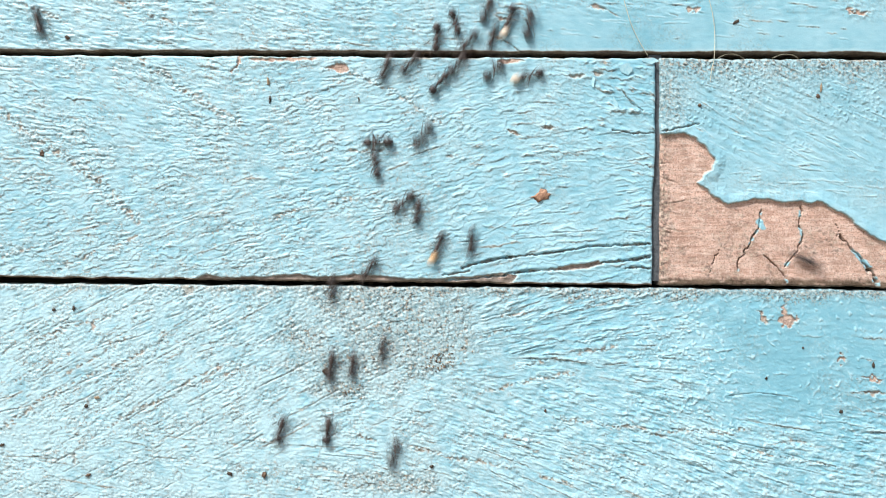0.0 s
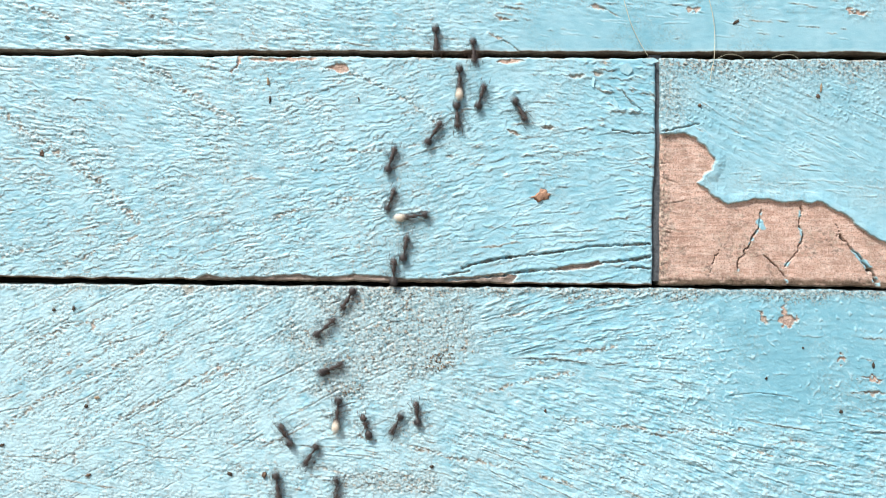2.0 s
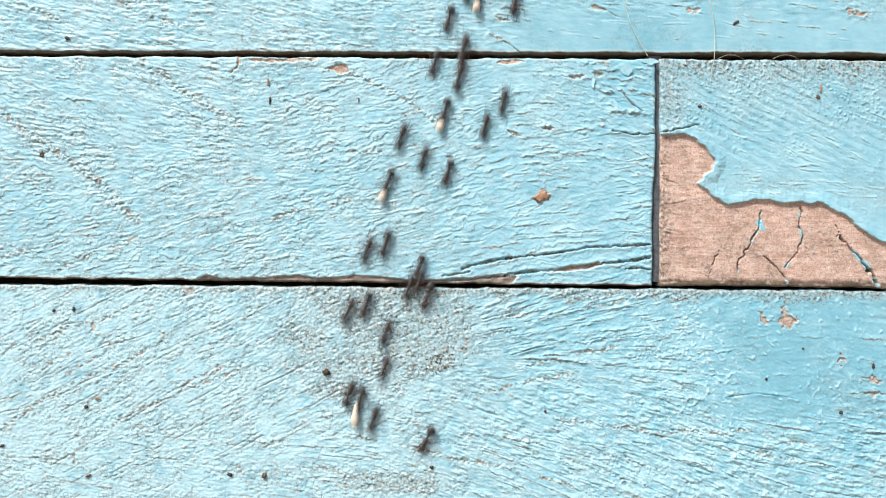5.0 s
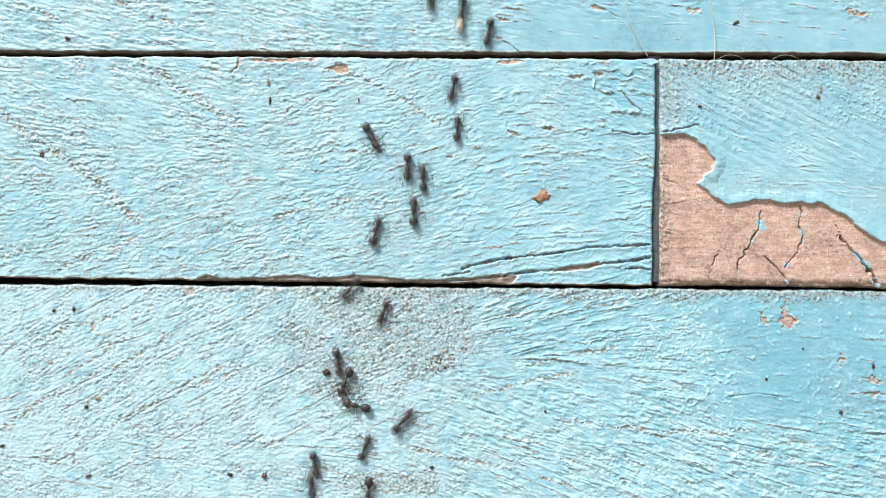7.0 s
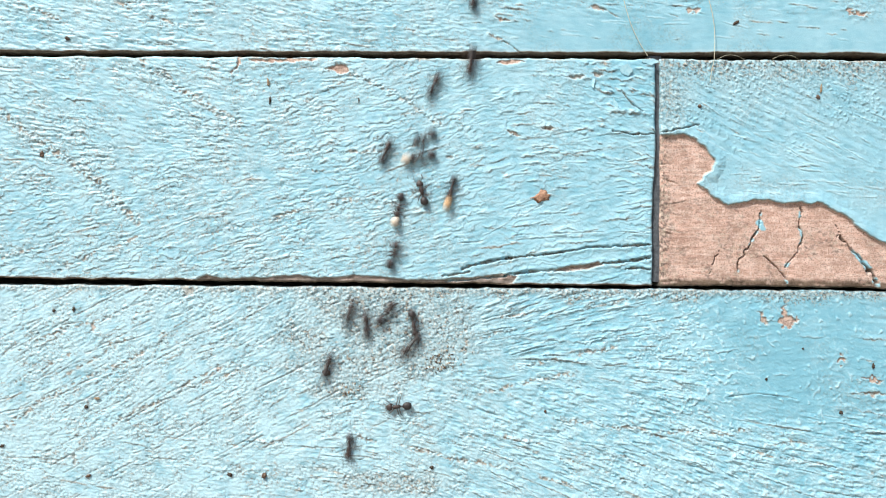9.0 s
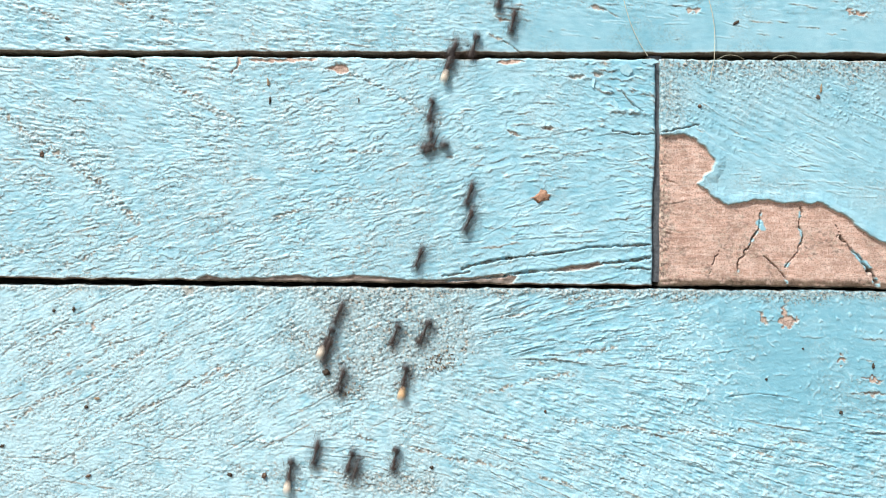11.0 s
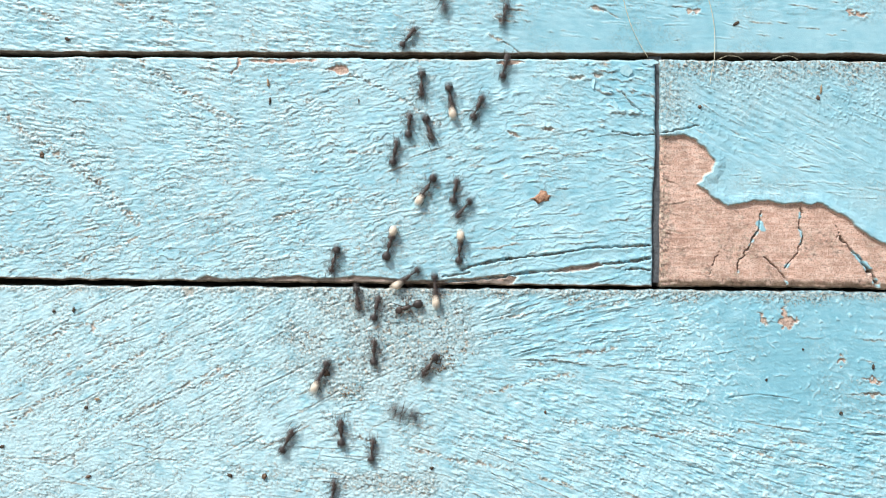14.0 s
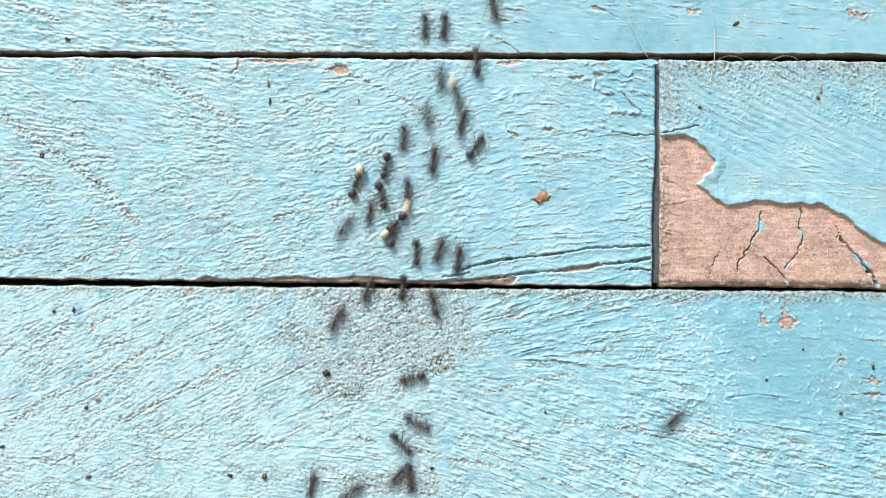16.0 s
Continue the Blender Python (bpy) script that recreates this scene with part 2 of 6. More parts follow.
    skin = np.where(LOW, 0.35 * smooth(GU, 900, 700) + 0.75 * smooth(GU, 760, 900) * smooth(GV, 560, 700) * smooth(GU, 1500, 1200), np.where(TOP, 0.85 * smooth(GU, 1000, 760), 1.0 - 0.05 * smooth(GU, 800, 1000))) * ~SIDE
    skin = skin * (0.35 + 0.65 * smooth(clouds(GU, GV, 44, 511), 0.36, 0.60))
    h = h + skin * (0.00026 + 0.00004 * left) * tall
    ru = 0.82 * GU + 0.57 * GV + 14 * clouds(GU, GV, 30, 141)
    rv = 0.82 * GV - 0.57 * GU + 14 * clouds(GU, GV, 30, 143)
    pebbled = np.maximum(SIDE * 1.0, np.maximum(1.35 * LOW * smooth(GU, 880, 1120) * (1 - 0.45 * smooth(GU, 1220, 1340)), 0.65 * calm * ~LOW) * (1.0 + 0.5 * smooth(np.hypot((GU - 1190) / 120, (GV - 640) / 110), 1.1, 0.5)))
    pebbled = pebbled * (0.45 + 0.55 * smooth(clouds(GU, GV, 60, 47), 0.35, 0.6)) * np.where(SIDE, 1.7 - 1.0 * smooth(GV, 200, 330), 1.0)
    knobs = (lattice(ru, rv, 3.8, 3.2, 29) + lattice(rv, ru, 3.0, 4.4, 30) - 1.0) * 1.6
    h = h + pebbled * 0.00017 * smooth(0.8 * knobs + 0.35 * crumb, 0.18, 0.75)
    dots = smooth((lattice(ru, rv, 7.5, 6.5, 28) + 0.5 * lattice(rv, ru, 4.5, 5, 32) - 0.75) * 1.5, 0.55, 0.80) * LOW * smooth(GU, 1180, 1280)
    h = h + 0.00024 * dots
    hatch = np.abs(((GU * 0.45 - GV * 0.89) / 15.0 + 1.6 * clouds(GU, GV, 90, 45)) % 1.0 - 0.5) * 2
    h = h - SIDE * 0.00013 * 1.25 * smooth(hatch, 0.9, 0.0) * smooth(clouds(GU, GV, 60, 46), 0.36, 0.58) * (1 - 0.6 * smooth(GV, 240, 330))
    # straight marks of the brush
    stroke = np.zeros(GU.shape)
    for a, b, pitch, where, seed in ((0.42, 0.91, 23.0, worst, 401), (0.20, 0.98, 27.0, 0.6 * left * ~LOW * smooth(GU, 200, 420), 405)):
        line = np.abs(((GU * a + GV * b) / pitch + 1.3 * clouds(GU, GV, 130, seed)) % 1.0 - 0.5) * 2
        stroke = np.maximum(stroke, where * smooth(line, 0.13, 0.03) * smooth(clouds(GU, GV, 44, seed + 1), 0.47, 0.60) * smooth(lattice(GU, GV, 6, 4, seed + 5), 0.2, 0.5))
    h = h - 0.00020 * stroke
    worn = clouds(GU, GV, 70, 51)
    specks = smooth(0.5 * s1 + 1.3 * grit + 0.8 * crumb + 2.4 * (worn - 0.5) + 0.35 * worst, 2.45, 2.65)
    bare = 0.5 * specks * np.clip(rough, 0, 1)
    bare = np.maximum(bare, 0.8 * edge * smooth(clouds(GU, GV, 10, 55), 0.60, 0.68) * smooth(worn, 0.42, 0.60) * np.clip(rough, 0, 1))
    # paler to the left and below: the fall of light put into the paint
    pale = 0.30 + 0.22 * smooth(GU, 1100, 200) + 0.20 * smooth(GV, 350, 800) * smooth(GU, 1300, 700) - 0.05 * smooth(GU, 900, 1300) - 0.28 * LOW * smooth(GU, 1180, 1380) * smooth(GV, 780, 680)
    pale = pale + 0.17 * worst + 0.12 * SIDE + 0.15 * LOW * smooth(GV, 720, 800) * smooth(GU, 760, 900) + 0.10 * smooth(GU, 420, 60) * LOW + 0.10 * smooth(GU, 1150, 900) * smooth(GU, 560, 700) * ~LOW * ~TOP + (0.5 + 0.8 * worst) * (clouds(GU, GV, 20, 65) - 0.5)
    # lips, knobs and dots get their highlights as paler colour
    pale = np.clip(pale + 0.14 * s1 * rough + 0.22 * lip * rough + 0.55 * dots + 0.50 * pebbled * LOW * smooth(knobs, 0.25, 0.8) + (clouds(GU, GV, 90, 61) - 0.5) * 0.5, 0, 1)
    gritty = smooth((lattice(GU, GV, 1.9, 1.7, 33) - 0.5) * 2 + 0.5 * crumb + 0.15 * SIDE, -0.02, 0.28)
    dirt = np.maximum((0.25 - 0.05 * worst) * smooth(clouds(GU, GV, 70, 71), 0.5 - 0.12 * worst, 0.7) * gritty, 0.7 * stroke)
    # shade below the skins' drops and light on their crests, put into the colour
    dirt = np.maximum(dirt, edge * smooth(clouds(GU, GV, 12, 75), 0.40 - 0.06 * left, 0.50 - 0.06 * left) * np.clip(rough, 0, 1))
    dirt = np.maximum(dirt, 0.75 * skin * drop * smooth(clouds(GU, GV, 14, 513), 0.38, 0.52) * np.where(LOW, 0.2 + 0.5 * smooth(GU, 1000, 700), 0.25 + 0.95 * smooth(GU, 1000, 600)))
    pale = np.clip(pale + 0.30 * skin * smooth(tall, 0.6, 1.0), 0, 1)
    patch = smooth(np.hypot((GU - 690) / 190, (GV - 575) / 110) + 1.6 * (clouds(GU, GV, 50, 72) - 0.5), 1.35, 0.35) * LOW * 1.25
    for u, v, w, t, k in ((605, 690, 85, 28, 1.3), (690, 852, 150, 28, 1.3), (778, 636, 36, 26, 1.6), (560, 830, 90, 20, 0.5), (750, 545, 30, 30, 1.0)):
        patch = np.maximum(patch, k * smooth(np.hypot((GU - u) / w, (GV - v) / t) + (clouds(GU, GV, 40, 76) - 0.5), 1.0, 0.3))
    # thin dark cracks where the paint is crumbling
    fu, fv = CA.mean() * GU - 0.30 * GV, 0.95 * GV + 0.30 * GU
    curl = smooth(np.abs(lattice(fu, fv, 11, 4.2, 37) + 0.5 * (lattice(fu, fv, 4.5, 3.0, 40) - 0.5) - 0.5), 0.075, 0.02)
    curl = curl * smooth(lattice(GU, GV, 7, 5, 38), 0.30, 0.60)
    fleck = curl * smooth(clouds(GU, GV, 40, 39), 0.40, 0.62) * np.maximum(worst, np.maximum(left, smooth(GU, 900, 700) * TOP))
    twist = smooth(np.abs(lattice(GU, GV, 6.5, 5.0, 77) + 0.4 * (lattice(GU, GV, 3, 3, 78) - 0.5) - 0.5), 0.13, 0.05) * smooth(lattice(GU, GV, 4.5, 4, 80), 0.30, 0.50)
    fleck = np.maximum(0.9 * fleck, twist * np.clip(patch, 0, 1))
    dirt = np.maximum(dirt, fleck)
    h = h - 0.00010 * fleck
    bare = bare * (1 - 0.9 * np.clip(patch, 0, 1))
    edge_v = GV - top_gap(GU)[1]
    patch = np.maximum(patch, SIDE * smooth(edge_v + 80 * clouds(GU, GV, 40, 73), 118, 35) * (edge_v > 0) * 0.8)
    patch = np.maximum(patch, 0.30 * SIDE * smooth(edge_v, 190, 40) * smooth(clouds(GU, GV, 30, 82), 0.40, 0.55))
    patch = np.maximum(patch, 0.95 * SIDE * smooth(GU + 60 * clouds(GU, GV, 30, 81), 1275, 1200) * smooth(edge_v, 220, 90))
    edge_l = GV - low_gap(GU)[1]
    patch = np.maximum(patch, smooth(edge_l + 34 * clouds(GU, GV, 40, 74), 46, 10) * (edge_l > 0) * (0.35 + 0.65 * smooth(GU, 200, 420)) * (0.6 + 0.4 * smooth(GU, 1120, 850)))
    patch = np.maximum(patch, 0.9 * smooth(edge_l + 16 * clouds(GU, GV, 24, 83), 26, 12) * (edge_l > 0) * smooth(GU, 1050, 1200))
    patch = np.maximum(patch, 0.4 * smooth(clouds(GU, GV, 46, 79), 0.62, 0.76) * smooth(GU, 700, 400))
    patch = np.clip(patch, 0, 1)
    dirt = np.maximum(dirt, patch * (0.24 + 0.30 * gritty))
    dirt = np.maximum(dirt, 0.9 * gritty * smooth(edge_l + 50 * (clouds(GU, GV, 30, 87) - 0.5), 26, 4) * (edge_l > 0) * smooth(GU, 250, 520))
    rime = np.maximum(smooth(edge_v + 60 * (clouds(GU, GV, 34, 89) - 0.5), 66, 4), 0.8 * smooth(GU + 40 * (clouds(GU, GV, 30, 91) - 0.5), 1250, 1175) * smooth(edge_v, 150, 90)) * SIDE * (edge_v > 0)
    dirt = np.maximum(dirt, rime * np.maximum(0.9 * gritty * smooth(lattice(GU, GV, 5, 4, 92), 0.25, 0.55), twist))
    pale = np.clip(pale + 0.40 * patch * (1 - gritty), 0, 1)
    h = h + smooth(patch, 0.05, 0.6) * (0.00007 * grit + 0.00007 * crumb)
    return h, bare, pale, dirt


HEIGHT, BARE, PALE, DIRT_SHADE = relief()


def crack(points, width=2.0, depth=0.0002, lip=0.00005, bare=0.5, rag=3.0, seed=5, gaps=0.5, dirt=0.0, cell=22):
    """A split in the paint with a raised lip along it."""
    w = window(points, 30)
    u, v = GU[w], GV[w]
    wu = u + (clouds(u, v, cell, seed, 3) - 0.5) * rag * 4
    wv = v + (clouds(u, v, cell, seed + 9, 3) - 0.5) * rag * 4
    d = on_line(wu, wv, points)
    fade = smooth(clouds(u, v, 40, seed + 30, 2), gaps - 0.25, gaps)
    width = width * (0.35 + 1.3 * clouds(u, v, 14, seed + 40, 2) * (0.4 + 0.6 * fade))
    core = smooth(d, width * 0.8, width * 0.45) * fade
    above = smooth(d, width + 7, width) * (1 - core) * fade * smooth(clouds(u, v, 18, seed + 50, 2), 0.3, 0.6)
    HEIGHT[w] += -depth * core + lip * above
    BARE[w] = np.maximum(BARE[w] * (1 - core), bare * core)
    # dark core: dirt and the shade of the crack in one colour
    DIRT_SHADE[w] = np.maximum(DIRT_SHADE[w], dirt * core * smooth(clouds(u, v, 12, seed + 3), 0.30, 0.50))


def crumbled(points, half=5.0, seed=5, gaps=0.5):
    """A line along which the paint has crumbled into small pits and specks."""
    w = window(points, 30)
    u, v = GU[w], GV[w]
    wu = u + (clouds(u, v, 22, seed, 3) - 0.5) * 12
    wv = v + (clouds(u, v, 22, seed + 9, 3) - 0.5) * 12
    d = on_line(wu, wv, points)
    run = smooth(clouds(u, v, 46, seed + 30, 2), gaps - 0.22, gaps)
    near = smooth(d, half, half * 0.2) * run
    bits = lattice(u, v, 4.2, 3.0, seed + 60) + 0.5 * lattice(u, v, 2.2, 2.2, seed + 61)
    pit = near * smooth(bits, 0.72, 0.86)
    knob = near * smooth(bits, 0.62, 0.46)
    HEIGHT[w] += 0.00016 * knob - 0.00024 * pit
    DIRT_SHADE[w] = np.maximum(DIRT_SHADE[w], 0.9 * pit * smooth(lattice(u, v, 9, 9, seed + 62), 0.3, 0.5))
    BARE[w] = np.maximum(BARE[w], 0.6 * pit * smooth(lattice(u, v, 9, 9, seed + 63), 0.40, 0.55))
    PALE[w] = np.clip(PALE[w] + 0.7 * knob, 0, 1)


def chip(points, seed=3, rag=5.0, drop=0.0003, lip=0.0002, strength=1.0, on=ANY, cell=26, grime_shade=0.0, rim=0.45, curl=-14):
    """A place where the paint has come away from the wood."""
    w = window(points, 30)
    u, v = GU[w], GV[w]
    wu = u + (clouds(u, v, cell, seed, 4) - 0.5) * rag * 2
    wv = v + (clouds(u, v, cell, seed + 7, 4) - 0.5) * rag * 2
    d = np.where(on[w], inside(wu, wv, points), -99)
    gone = smooth(d, -0.5, 0.5)
    HEIGHT[w] = HEIGHT[w] * (1 - 0.6 * gone) - drop * gone + lip * smooth(d, curl, -1.0) * (1 - gone)
    HEIGHT[w] += gone * 0.00005 * (lattice(u, v, 2.4, 2.4, seed + 1) + lattice(u, v, 9, 3, seed + 2) - 1)
    BARE[w] = np.maximum(BARE[w] * (1 - gone), strength * gone)
    # highlight on the raised lip, put into the colour as a paler rim
    PALE[w] = np.clip(PALE[w] + rim * smooth(d, -3.5, -1.0) * (1 - gone), 0, 1)
    DIRT_SHADE[w] = DIRT_SHADE[w] * (1 - gone) + gone * grime_shade * smooth(clouds(u, v, 12, seed + 4), 0.25, 0.5)


def scraps(points, wide, gaps=0.55):
    """Paint that still clings to the wood along a line."""
    w = window(points, 30)
    u, v = GU[w], GV[w]
    d = on_line(u + (clouds(u, v, 9, 301) - 0.5) * 9, v + (clouds(u, v, 9, 303) - 0.5) * 9, points)
    left = smooth(d, wide + 1.2, wide - 0.3) * smooth(clouds(u, v, 15, 305, 2), gaps, gaps + 0.06)
    BARE[w] = BARE[w] * (1 - left)
    DIRT_SHADE[w] = DIRT_SHADE[w] * (1 - left)
    HEIGHT[w] += 0.00012 * left


def lifted(count, area, reach, tall, seed, bare=0.12, grime_shade=0.4):
    """Edges of paint skins that have curled up along the grain: a slow rise, a crest painted as lit and a sharp drop
    with shade painted below.
    """
    rnd = random.Random(seed)
    for n in range(count):
        u, v = rnd.uniform(area[0], area[2]), rnd.uniform(area[1], area[3])
        long = rnd.uniform(*reach) * rnd.choice((0.4, 0.7, 1.0))
        line, bend = [(u, v)], rnd.uniform(-0.02, 0.02)
        turn = rnd.uniform(-0.12, 0.12)
        for k in range(max(3, int(long / 6))):
            j, i = int((v - VA) / STEP), int((u - UA) / STEP)
            if not (0 <= j < GU.shape[0] and 0 <= i < GU.shape[1]):
                break
            a = ANGLE[j, i] + turn + bend * k + rnd.uniform(-0.35, 0.35)
            u, v = u + 6 * math.cos(a), v + 6 * math.sin(a)
            line.append((u, v))
        if len(line) < 3:
            continue
        w = window(line, 16)
        gu, gv = GU[w], GV[w]
        if gu.size == 0:
            continue
        wv = gv + (lattice(gu, gv, 5, 5, seed + 3) - 0.5) * 3.4 + (lattice(gu, gv, 2.4, 2.4, seed + 4) - 0.5) * 1.4
        xs, ys = [p[0] for p in line], [p[1] for p in line]
        d = np.interp(gu, xs, ys) - wv
        end = np.minimum(gu - xs[0], xs[-1] - gu)
        taper = smooth(end, -1, 9 + 0.15 * long) * smooth(lattice(gu, gv, 13, 30, seed + 5), 0.06, 0.40)
        high = tall * rnd.uniform(0.5, 1.3)
        wide = rnd.uniform(5, 12)
        HEIGHT[w] += high * taper * smooth(d, wide, 0.0) * smooth(d, -0.7, 0.7)
        # light on the crest and shade under it go into the colour
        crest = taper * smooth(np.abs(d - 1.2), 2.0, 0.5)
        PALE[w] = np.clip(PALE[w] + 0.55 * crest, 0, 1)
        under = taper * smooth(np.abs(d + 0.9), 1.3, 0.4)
        if rnd.random() < grime_shade:
            DIRT_SHADE[w] = np.maximum(DIRT_SHADE[w], 0.95 * under)
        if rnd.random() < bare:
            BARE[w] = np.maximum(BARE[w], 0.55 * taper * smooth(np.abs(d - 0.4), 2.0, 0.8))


def bristles(count, area, reach, high, seed, lean=None, spread=4.0, grime_shade=0.3, bare=0.0, fat=1.0):
    """Straight marks of single bristles: a low ridge painted pale as if lit, with a fine groove painted dark below it.
    """
    rnd = random.Random(seed)
    for n in range(count):
        u, v = rnd.uniform(area[0], area[2]), rnd.uniform(area[1], area[3])
        long = rnd.uniform(*reach) * rnd.choice((0.5, 0.75, 1.0))
        off, bend = radians(rnd.gauss(0, spread)), rnd.gauss(0, 0.006)
        line = [(u, v)]
        for k in range(max(2, int(long / 8))):
            j, i = int((v - VA) / STEP), int((u - UA) / STEP)
            if not (0 <= j < GU.shape[0] and 0 <= i < GU.shape[1]):
                break
            a = (ANGLE[j, i] if lean is None else radians(lean)) + off + bend * k
            u, v = u + 8 * math.cos(a), v + 8 * math.sin(a)
            line.append((u, v))
        if len(line) < 3:
            continue
        w = window(line, 10)
        gu, gv = GU[w], GV[w]
        if gu.size == 0:
            continue
        xs, ys = [p[0] for p in line], [p[1] for p in line]
        d = np.interp(gu, xs, ys) - gv - (lattice(gu, gv, 6, 6, seed + 3) - 0.5) * 1.6 - (lattice(gu, gv, 2.4, 2.4, seed + 4) - 0.5) * 0.9
        ends = np.minimum(gu - xs[0], xs[-1] - gu)
        taper = smooth(ends, -1, 6 + 0.12 * long) * smooth(lattice(gu, gv, 17, 30, seed + 5 + n % 7), 0.28, 0.55)
        tall, wide = high * rnd.uniform(0.5, 1.3), rnd.uniform(2.2, 5.0) * fat
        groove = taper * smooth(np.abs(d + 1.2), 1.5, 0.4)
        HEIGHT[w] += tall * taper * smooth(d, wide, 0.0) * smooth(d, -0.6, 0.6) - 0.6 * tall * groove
        # lit ridge painted pale, shaded groove painted dark
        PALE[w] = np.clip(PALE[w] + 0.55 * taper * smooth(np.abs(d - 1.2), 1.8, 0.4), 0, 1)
        if rnd.random() < grime_shade:
            DIRT_SHADE[w] = np.maximum(DIRT_SHADE[w], 0.9 * groove)
        if rnd.random() < bare:
            BARE[w] = np.maximum(BARE[w], 0.6 * taper * smooth(np.abs(d), 1.5, 0.6))


# ---- the boards ----
PEEL = [(1150, 238), (1212, 237), (1246, 258), (1266, 286), (1258, 302), (1237, 324), (1262, 352), (1286, 363), (1332, 355),
        (1400, 358), (1452, 360), (1490, 380), (1522, 406), (1572, 432), (1640, 455), (1640, 540), (1150, 540)]
chip(PEEL, 3, 6.0, 0.00045, 0.00075, 1.0, SIDE, 14, 0.10, 0.1, -24)
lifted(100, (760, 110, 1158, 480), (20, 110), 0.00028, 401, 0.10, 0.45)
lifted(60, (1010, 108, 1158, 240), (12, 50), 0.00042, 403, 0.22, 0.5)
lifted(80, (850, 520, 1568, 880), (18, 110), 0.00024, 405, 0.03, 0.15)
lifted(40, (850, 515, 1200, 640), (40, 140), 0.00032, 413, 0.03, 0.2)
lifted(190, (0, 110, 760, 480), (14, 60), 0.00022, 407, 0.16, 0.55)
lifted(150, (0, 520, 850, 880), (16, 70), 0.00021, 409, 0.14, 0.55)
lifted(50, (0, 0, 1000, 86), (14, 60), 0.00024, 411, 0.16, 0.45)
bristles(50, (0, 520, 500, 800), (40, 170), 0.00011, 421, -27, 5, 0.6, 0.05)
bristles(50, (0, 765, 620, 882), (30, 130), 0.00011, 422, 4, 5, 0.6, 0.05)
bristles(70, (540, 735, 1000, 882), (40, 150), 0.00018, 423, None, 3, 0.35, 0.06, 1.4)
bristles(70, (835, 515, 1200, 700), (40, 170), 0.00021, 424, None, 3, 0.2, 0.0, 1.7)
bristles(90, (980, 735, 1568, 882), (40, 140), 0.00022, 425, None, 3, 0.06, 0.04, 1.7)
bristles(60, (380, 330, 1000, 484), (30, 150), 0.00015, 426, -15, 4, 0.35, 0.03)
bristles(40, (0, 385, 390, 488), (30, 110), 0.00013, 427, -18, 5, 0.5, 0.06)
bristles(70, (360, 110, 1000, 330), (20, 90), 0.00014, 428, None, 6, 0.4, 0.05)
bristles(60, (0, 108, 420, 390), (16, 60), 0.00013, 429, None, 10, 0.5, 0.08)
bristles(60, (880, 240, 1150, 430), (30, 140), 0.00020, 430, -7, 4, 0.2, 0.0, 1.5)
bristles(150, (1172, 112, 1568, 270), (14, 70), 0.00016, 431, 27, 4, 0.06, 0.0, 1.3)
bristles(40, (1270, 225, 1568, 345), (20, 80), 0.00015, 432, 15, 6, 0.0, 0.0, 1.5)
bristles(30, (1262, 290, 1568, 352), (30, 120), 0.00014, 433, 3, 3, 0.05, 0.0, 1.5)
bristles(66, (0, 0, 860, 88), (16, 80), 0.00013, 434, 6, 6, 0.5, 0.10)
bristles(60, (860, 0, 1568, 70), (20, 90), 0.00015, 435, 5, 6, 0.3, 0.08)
# weathering of the bare wood
mottle = smooth(clouds(GU, GV, 26, 151), 0.40, 0.66) * smooth(lattice(GU, GV, 3.4, 2.2, 153) + 0.4 * lattice(GU, GV, 1.8, 1.8, 154), 0.62, 0.95)
stain = smooth(np.hypot((GU - 1290) / 90, (GV - 450) / 60) + 0.8 * (clouds(GU, GV, 40, 155) - 0.5), 1.1, 0.3) + smooth(np.hypot((GU - 1470) / 60, (GV - 440) / 40), 1.1, 0.3)
DIRT_SHADE = np.where(SIDE & (BARE > 0.9), np.clip(DIRT_SHADE + 0.75 * mottle * (0.6 + 0.8 * stain) + 0.10 * stain, 0, 0.8), DIRT_SHADE)
HEIGHT += SIDE * BARE * 0.00005 * (lattice(GU, GV, 20, 2.6, 157) + lattice(GU, GV, 3, 2, 158) - 1)
# dirt along the borders of the bare patch
worn_edge = np.maximum(smooth(GU + 40 * clouds(GU, GV, 20, 131), 1222, 1186), smooth(low_gap(GU)[0] - GV + 24 * clouds(GU, GV, 20, 133), 38, 12))
DIRT_SHADE = np.where(SIDE & (BARE > 0.9), np.maximum(DIRT_SHADE, worn_edge * smooth(lattice(GU, GV, 3, 3, 135), 0.30, 0.55)), DIRT_SHADE)
chip([(343, 497), (365, 486), (388, 492), (470, 491), (520, 486), (562, 491), (600, 490), (640, 487), (700, 493), (760, 496),
      (830, 491), (890, 485), (915, 489), (905, 503), (700, 512), (343, 506)], 13, 2.5, 0.0006, 0.0001, 0.9, ~LOW, 16, 0.3)
chip([(576, 121), (588, 116), (612, 115), (618, 122), (606, 130), (592, 127)], 23, 6, 0.0003, 0.0002, 1.0, ANY, 8, 0.45)
chip([(1376, 566), (1385, 562), (1384, 548), (1390, 536), (1393, 556), (1402, 562), (1417, 567), (1404, 573), (1396, 580), (1384, 577)], 33, 9, 0.0003, 0.00012, 0.95, ANY, 5, 0.55)
chip([(1341, 549), (1346, 551), (1356, 565), (1358, 574), (1350, 570)], 43, 7, 0.0003, 0.00012, 0.9, ANY, 5, 0.55)
chip([(414, 128), (420, 104), (430, 104), (424, 124)], 53, 14, 0.0003, 0.0002, 1.0, ANY, 8, 0.45)
chip([(440, 105), (495, 103), (562, 103), (560, 107), (495, 110), (445, 109)], 63, 4, 0.0003, 0.0002, 1.0, ANY, 8, 0.45)
